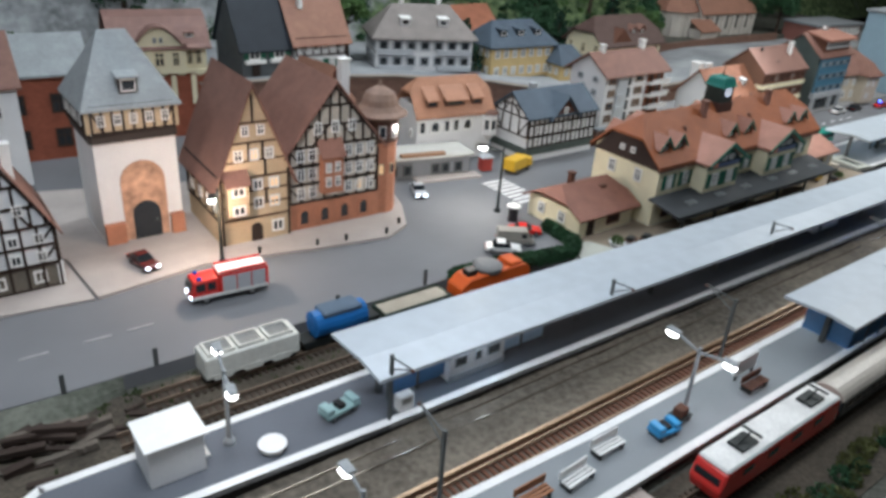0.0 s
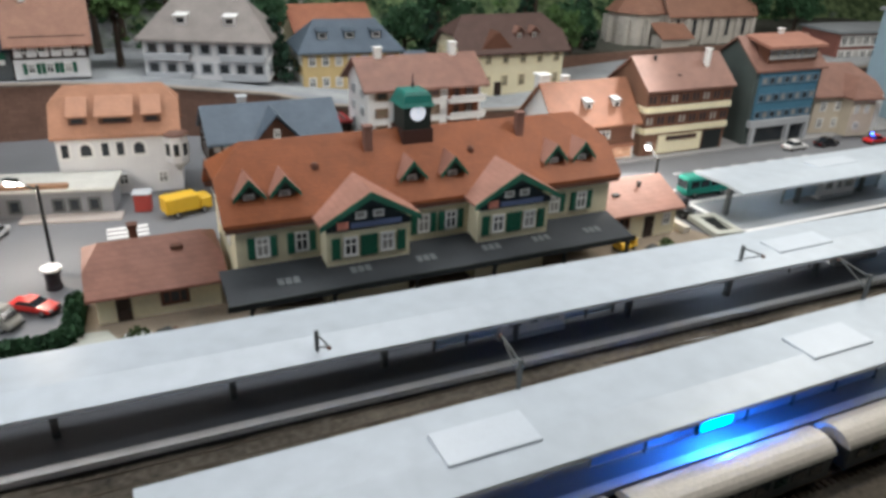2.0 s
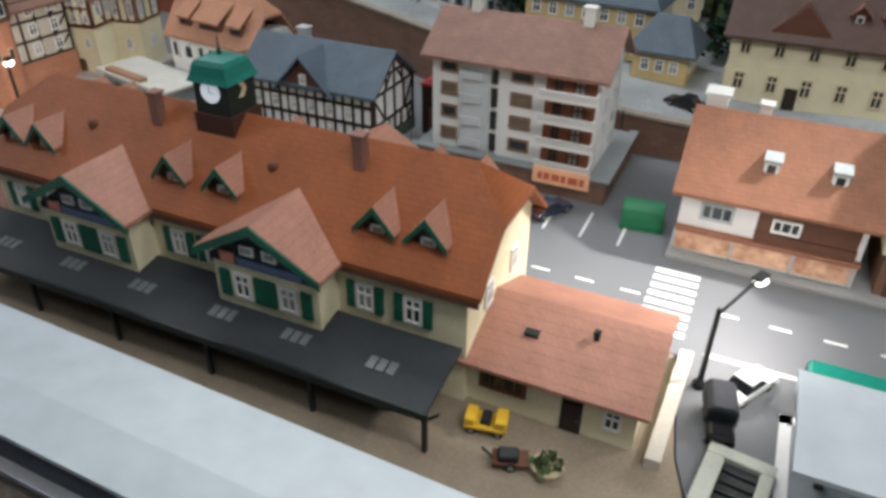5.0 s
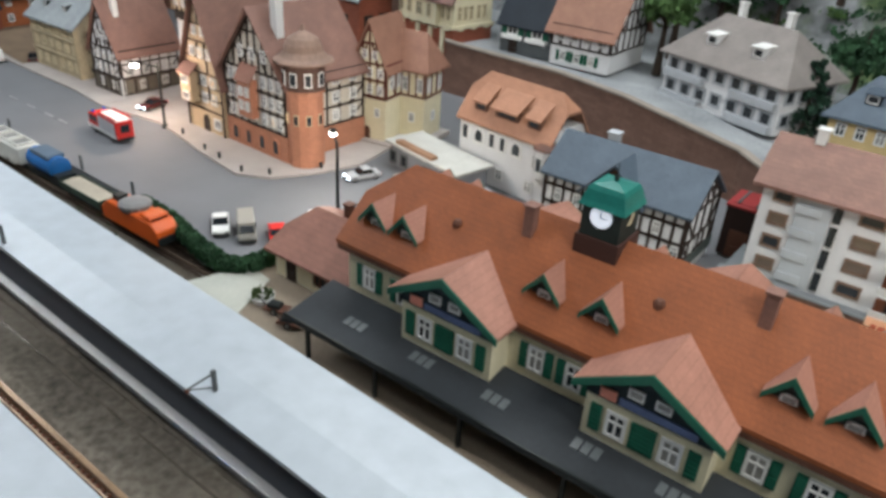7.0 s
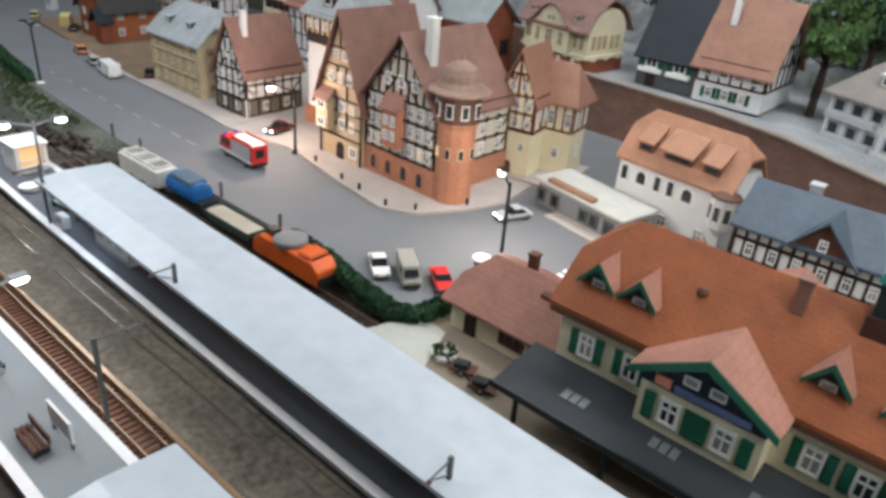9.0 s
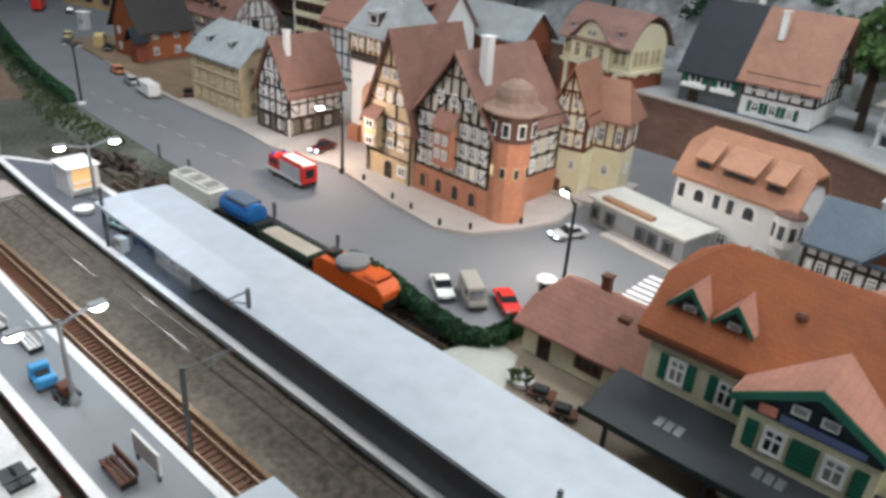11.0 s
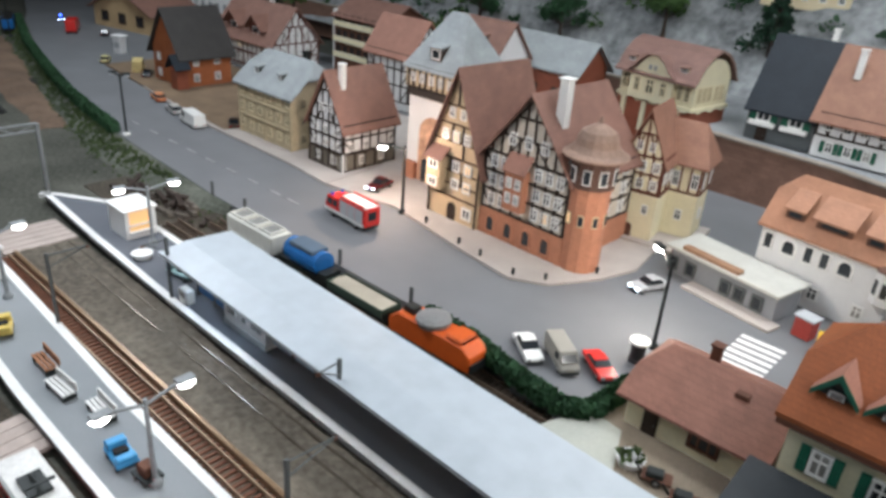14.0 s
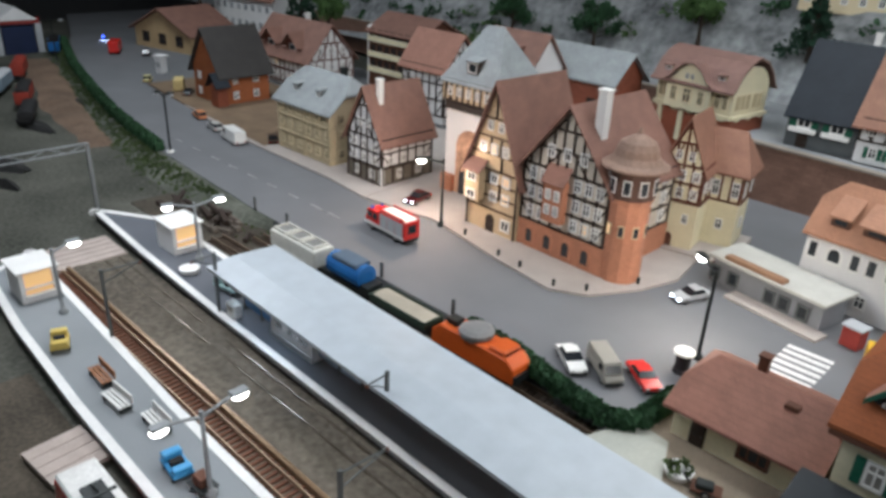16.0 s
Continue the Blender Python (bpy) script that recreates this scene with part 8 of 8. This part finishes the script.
# planks beyond the outer platform
pk = thing("plank_crossing", "pale weathered plank crossing beside the track", "crossing", -3.31, -1.24, -0.075, 6)
for i in range(4):
    part("plank", boxes((-0.16 + 0.082 * i, -0.084 + 0.082 * i, -0.145, 0.145, 0, 0.025)), mat("pale plank", (0.46, 0.39, 0.35), 0.85, var=0.25, per_object=0.2), pk)
pk2 = thing("plank_crossing", "pale weathered plank crossing at the platform end", "crossing", -5.55, -0.3, -0.085, 0)
for i in range(5):
    part("plank", boxes((-0.2 + 0.085 * i, -0.125 + 0.085 * i, -0.26, 0.24, 0, 0.025)), MATS["pale plank"], pk2)

# ---- road markings ----
MARK = mat("white road paint", (0.72, 0.72, 0.72), 0.7, var=0.12)


MARK_WORN = mat("worn road paint", (0.3, 0.3, 0.3), 0.8, var=0.35, grain=30)


def stripe(name, label, x0, x1, y0, y1, group):
    return slab(name, label, "road marking", boxes((x0, x1, y0, y1, 0.0, 0.004)), MARK_WORN if group == "centre line west" else MARK, kind="structure", group=group)


for i in range(8):
    stripe("crossing_stripe", "white zebra crossing stripe", -1.28, -1.0, 1.88 + 0.075 * i, 1.92 + 0.075 * i, "zebra crossing west")
for i in range(8):
    stripe("crossing_stripe", "white zebra crossing stripe", 2.53, 2.76, 1.74 + 0.074 * i, 1.78 + 0.074 * i, "zebra crossing east")
for x in (-6.9, -6.55, -6.2, -5.85, -5.5, -5.15, -4.9, -7.3, -7.7):
    stripe("lane_dash", "white centre line dash", x, x + 0.16, 1.505, 1.525, "centre line west")
for i in range(18):
    x = 1.2 + 0.24 * i
    if not 2.45 < x < 2.78:
        stripe("lane_dash", "white centre line dash", x, x + 0.1, 2.005, 2.022, "centre line east")
stripe("kerb_line", "white line beside the bus bay", 2.86, 3.6, 1.66, 1.685, "lines")
for i in range(4):
    stripe("parking_line", "white parking bay line", 1.62 + 0.22 * i, 1.635 + 0.22 * i, 2.42, 2.72, "parking bays")

# ---- hedges, trees, scrub ----
LEAF = mat("hedge leaves", (0.018, 0.06, 0.03), 0.9, var=0.5, grain=80, patch=8, second=(0.045, 0.12, 0.05))
LEAF_L = mat("light leaves", (0.04, 0.1, 0.03), 0.9, var=0.5, grain=60, patch=6, second=(0.11, 0.2, 0.06))
LEAF_D = mat("dark conifer needles", (0.012, 0.035, 0.022), 0.95, var=0.5, grain=60, patch=6, second=(0.025, 0.07, 0.04))
BARK = mat("bark", (0.05, 0.035, 0.025), 0.95, var=0.4, grain=40)


def hedge(label, pts, w, h, per=900, z=0.0):
    """A clipped hedge along a line: a rough core and many small leaf faces."""
    ob = thing("hedge", label, "hedge", 0, 0, z)
    rnd = random.Random(len(pts) * 7 + int(h * 1000))
    core, leaves = bmesh.new(), bmesh.new()
    for (xa, ya), (xb, yb) in zip(pts, pts[1:]):
        a, b = Vector((xa, ya)), Vector((xb, yb))
        d = (b - a).normalized()
        q = Vector((-d.y, d.x)) * w * 0.42
        extrude(core, [(a.x + q.x, a.y + q.y, 0), (b.x + q.x, b.y + q.y, 0), (b.x - q.x, b.y - q.y, 0), (a.x - q.x, a.y - q.y, 0)], (0, 0, h * 0.9))
        for _ in range(int(per * (b - a).length)):
            t, s = rnd.random(), rnd.uniform(-1, 1)
            up = rnd.random()
            if abs(s) < 0.8 and up < 0.8:
                s = math.copysign(1, s) if rnd.random() < 0.5 else s
                up = up if abs(s) == 1 else rnd.uniform(0.9, 1.05)
            p = a.lerp(b, t) + Vector((-d.y, d.x)) * s * w * 0.5
            e = Euler([rnd.uniform(0, 6.3) for _ in range(3)]).to_matrix()
            k = 0.011 * rnd.uniform(0.6, 1.5)
            o = Vector((p.x, p.y, h * up + rnd.uniform(-0.008, 0.008)))
            leaves.faces.new([leaves.verts.new(o + e @ Vector(c)) for c in ((-k, -k, 0), (k, -k * 0.8, 0), (k * 0.8, k, 0), (-k, k * 0.7, 0))])
    part("core", core, LEAF, ob)
    part("foliage", leaves, LEAF, ob)
    return ob


hedge("dark green clipped hedge round the car park", [(-2.75, 1.02), (-2.3, 0.99), (-1.9, 0.9), (-1.62, 0.88), (-1.5, 0.96), (-1.47, 1.35)], 0.09, 0.085, 2600)
hedge("dark green hedge along the road", [(-14.5, 2.78), (-12.4, 2.16), (-10.5, 1.72), (-9.2, 1.45), (-8.4, 1.32), (-7.4, 1.2)], 0.1, 0.1, 1000)


def tree(x, y, z, h, spread, leaf, label, seed, conifer=False, group="trees", clumps=26, per=70):
    ob = thing("tree", label, "tree", x, y, z, seed * 37, group)
    rnd = random.Random(seed)
    tr0 = bmesh.new()
    tube(tr0, [(h * 0.045, 0), (h * 0.03, h * 0.3), (h * 0.018, h * 0.65), (h * 0.006, h * 0.95)], 7)
    crown = bmesh.new()
    for i in range(clumps):
        if conifer:
            t = 0.15 + 0.85 * i / clumps
            r = spread * (1 - t) * rnd.uniform(0.7, 1.1) + 0.02
            a = i * 2.4
            c = Vector((r * math.cos(a), r * math.sin(a), h * t))
            size = spread * 0.4 * (1.15 - t)
        else:
            a, e = rnd.uniform(0, 6.3), rnd.uniform(-0.35, 1.3)
            r = spread * rnd.uniform(0.35, 0.95)
            c = Vector((r * math.cos(a) * math.cos(e), r * math.sin(a) * math.cos(e), h * 0.62 + r * math.sin(e) * 0.9))
            size = spread * rnd.uniform(0.24, 0.42)
        rod(tr0, (0, 0, min(c.z, h * 0.8) * 0.75), c * 0.92, h * 0.007, 4)
        for _ in range(per):
            d = Vector((rnd.gauss(0, 1), rnd.gauss(0, 1), rnd.gauss(0, 0.7)))
            d = d.normalized() * size * rnd.random() ** 0.4
            q = Euler([rnd.uniform(0, 6.3) for _ in range(3)]).to_matrix()
            k = 0.02 * rnd.uniform(0.6, 1.5) * (h / 0.8) ** 0.5
            crown.faces.new([crown.verts.new(c + d + q @ Vector(p)) for p in ((-k, -k * 0.6, 0), (k, -k * 0.5, 0), (k * 0.7, k * 0.6, 0), (-k * 0.8, k * 0.5, 0))])
    part("trunk", tr0, BARK, ob)
    part("crown", crown, leaf, ob)
    return ob


TREES = ((-1.15, 6.55, 1.2, 0.42, 0), (-0.85, 7.0, 1.1, 0.4, 0), (0.75, 6.3, 0.9, 0.3, 0), (0.6, 5.2, 0.7, 0.25, 1), (2.3, 5.6, 0.9, 0.32, 0), (2.55, 5.35, 0.8, 0.25, 1), (4.2, 5.1, 0.85, 0.3, 0), (4.55, 5.3, 0.9, 0.32, 0), (4.0, 5.6, 1.0, 0.26, 1), (4.9, 5.6, 1.0, 0.25, 1), (8.0, 5.6, 0.9, 0.35, 0), (8.5, 5.2, 0.9, 0.35, 0), (7.7, 6.6, 1.0, 0.4, 0), (-0.3, 7.2, 1.0, 0.35, 0), (-3.2, 7.3, 0.8, 0.3, 1), (-4.7, 7.5, 0.9, 0.35, 0), (-6.2, 7.3, 0.9, 0.35, 0), (-7.5, 7.0, 0.9, 0.35, 0), (0.2, 7.6, 1.0, 0.4, 0), (3.2, 6.6, 1.1, 0.4, 0), (5.0, 7.0, 1.1, 0.4, 0), (-9.5, 5.0, 0.8, 0.3, 0), (-10.5, 5.2, 0.9, 0.3, 1), (-13.5, 5, 1, 0.4, 0))
for i, (x, y, h, s, c) in enumerate(TREES):
    tree(x, y, max(street_level(x), hill_height(x, y)) - 0.02, h, s, LEAF_D if c else (LEAF_L if i % 3 == 0 else LEAF), ("dark green conifer on the slope" if c else "leafy green tree on the slope"), i + 1, conifer=bool(c))
tree(-0.95, 5.7, 0.5, 1.0, 0.24, LEAF_L, "tall narrow green tree beside the timbered house", 71, clumps=34, per=80)
LEAF_OLIVE = mat("olive scrub leaves", (0.05, 0.06, 0.015), 0.95, var=0.5, grain=60, patch=3, second=(0.14, 0.15, 0.05))
rnd = random.Random(12)
for i in range(70):
    x, y = -3.4 + 0.083 * i + rnd.uniform(-0.05, 0.05), -1.63 + rnd.gauss(0, 0.045)
    ob = thing("bush", "loose olive green bush beside the outer track", "bush", x, y, -0.1, rnd.uniform(0, 360), "bushes along the outer track")
    r = rnd.uniform(0.05, 0.11)
    part("foliage", leaf_clump(r, 300, 0.01, flat=0.55, seed=i), LEAF_OLIVE if i % 3 else LEAF, ob, at=pose(0, 0, 0.02))
    part("stem", rod(bmesh.new(), (0, 0, 0), (0.01, 0, 0.04), 0.006), BARK, ob)
def scrub_sheet(seed, count, lo, hi):
    """Many low clumps of leaves over the slope; lo and hi: how readily they grow west and east."""
    bm = bmesh.new()
    rnd = random.Random(seed)
    for _ in range(count):
        x, y = rnd.uniform(-17, 11), rnd.uniform(6.9, 9.9)
        if noise.noise(Vector((x * 0.5, y * 0.5, 9 + seed))) < (lo if x < -1 else hi):
            continue
        z, r = hill_height(x, y), rnd.uniform(0.07, 0.2)
        for _ in range(46):
            d = Vector((rnd.gauss(0, 1), rnd.gauss(0, 1), abs(rnd.gauss(0, 0.7)))).normalized() * r * rnd.random() ** 0.4
            q = Euler([rnd.uniform(0, 6.3) for _ in range(3)]).to_matrix()
            k = 0.018 * rnd.uniform(0.6, 1.5)
            bm.faces.new([bm.verts.new(Vector((x, y, z)) + d + q @ Vector(p)) for p in ((-k, -k, 0), (k, -k, 0), (k, k, 0), (-k, k, 0))])
    return bm


slab("scrub", "dark green bushes covering the hillside", "bushes", scrub_sheet(5, 750, 0.05, -0.3), LEAF, kind="stuff")
slab("scrub", "light green bushes on the sunny side of the hill", "bushes", scrub_sheet(8, 650, 0.12, -0.15), LEAF_L, kind="stuff")
rnd = random.Random(6)
tufts = bmesh.new()
for _ in range(2600):
    x = rnd.uniform(-14.4, -2.6)
    edge = np.interp(x, [-14.4, -12, -10.5, -9.2, -7.3, -5.4, -3.4], [2.85, 2.15, 1.83, 1.55, 1.2, 1.08, 1.06])
    y = edge - abs(rnd.gauss(0, 0.16)) - 0.06
    if y < 0.98 and x > -6.5 and rnd.random() < 0.7:
        continue
    for _ in range(3):
        a = rnd.uniform(0, 6.3)
        k = rnd.uniform(0.008, 0.016)
        px, py = x + rnd.uniform(-0.02, 0.02), y + rnd.uniform(-0.02, 0.02)
        g = -0.006 - 0.1 * min(1.0, (edge - y) / 0.36) ** 1.3 if x < -5.9 else -0.1
        tufts.faces.new([tufts.verts.new(p) for p in ((px - k * math.cos(a), py - k * math.sin(a), g), (px + k * math.cos(a), py + k * math.sin(a), g), (px, py, g + k * 2.4))])
slab("grass_tufts", "short grass tufts along the road bank", "grass", tufts, GRASS, kind="stuff")
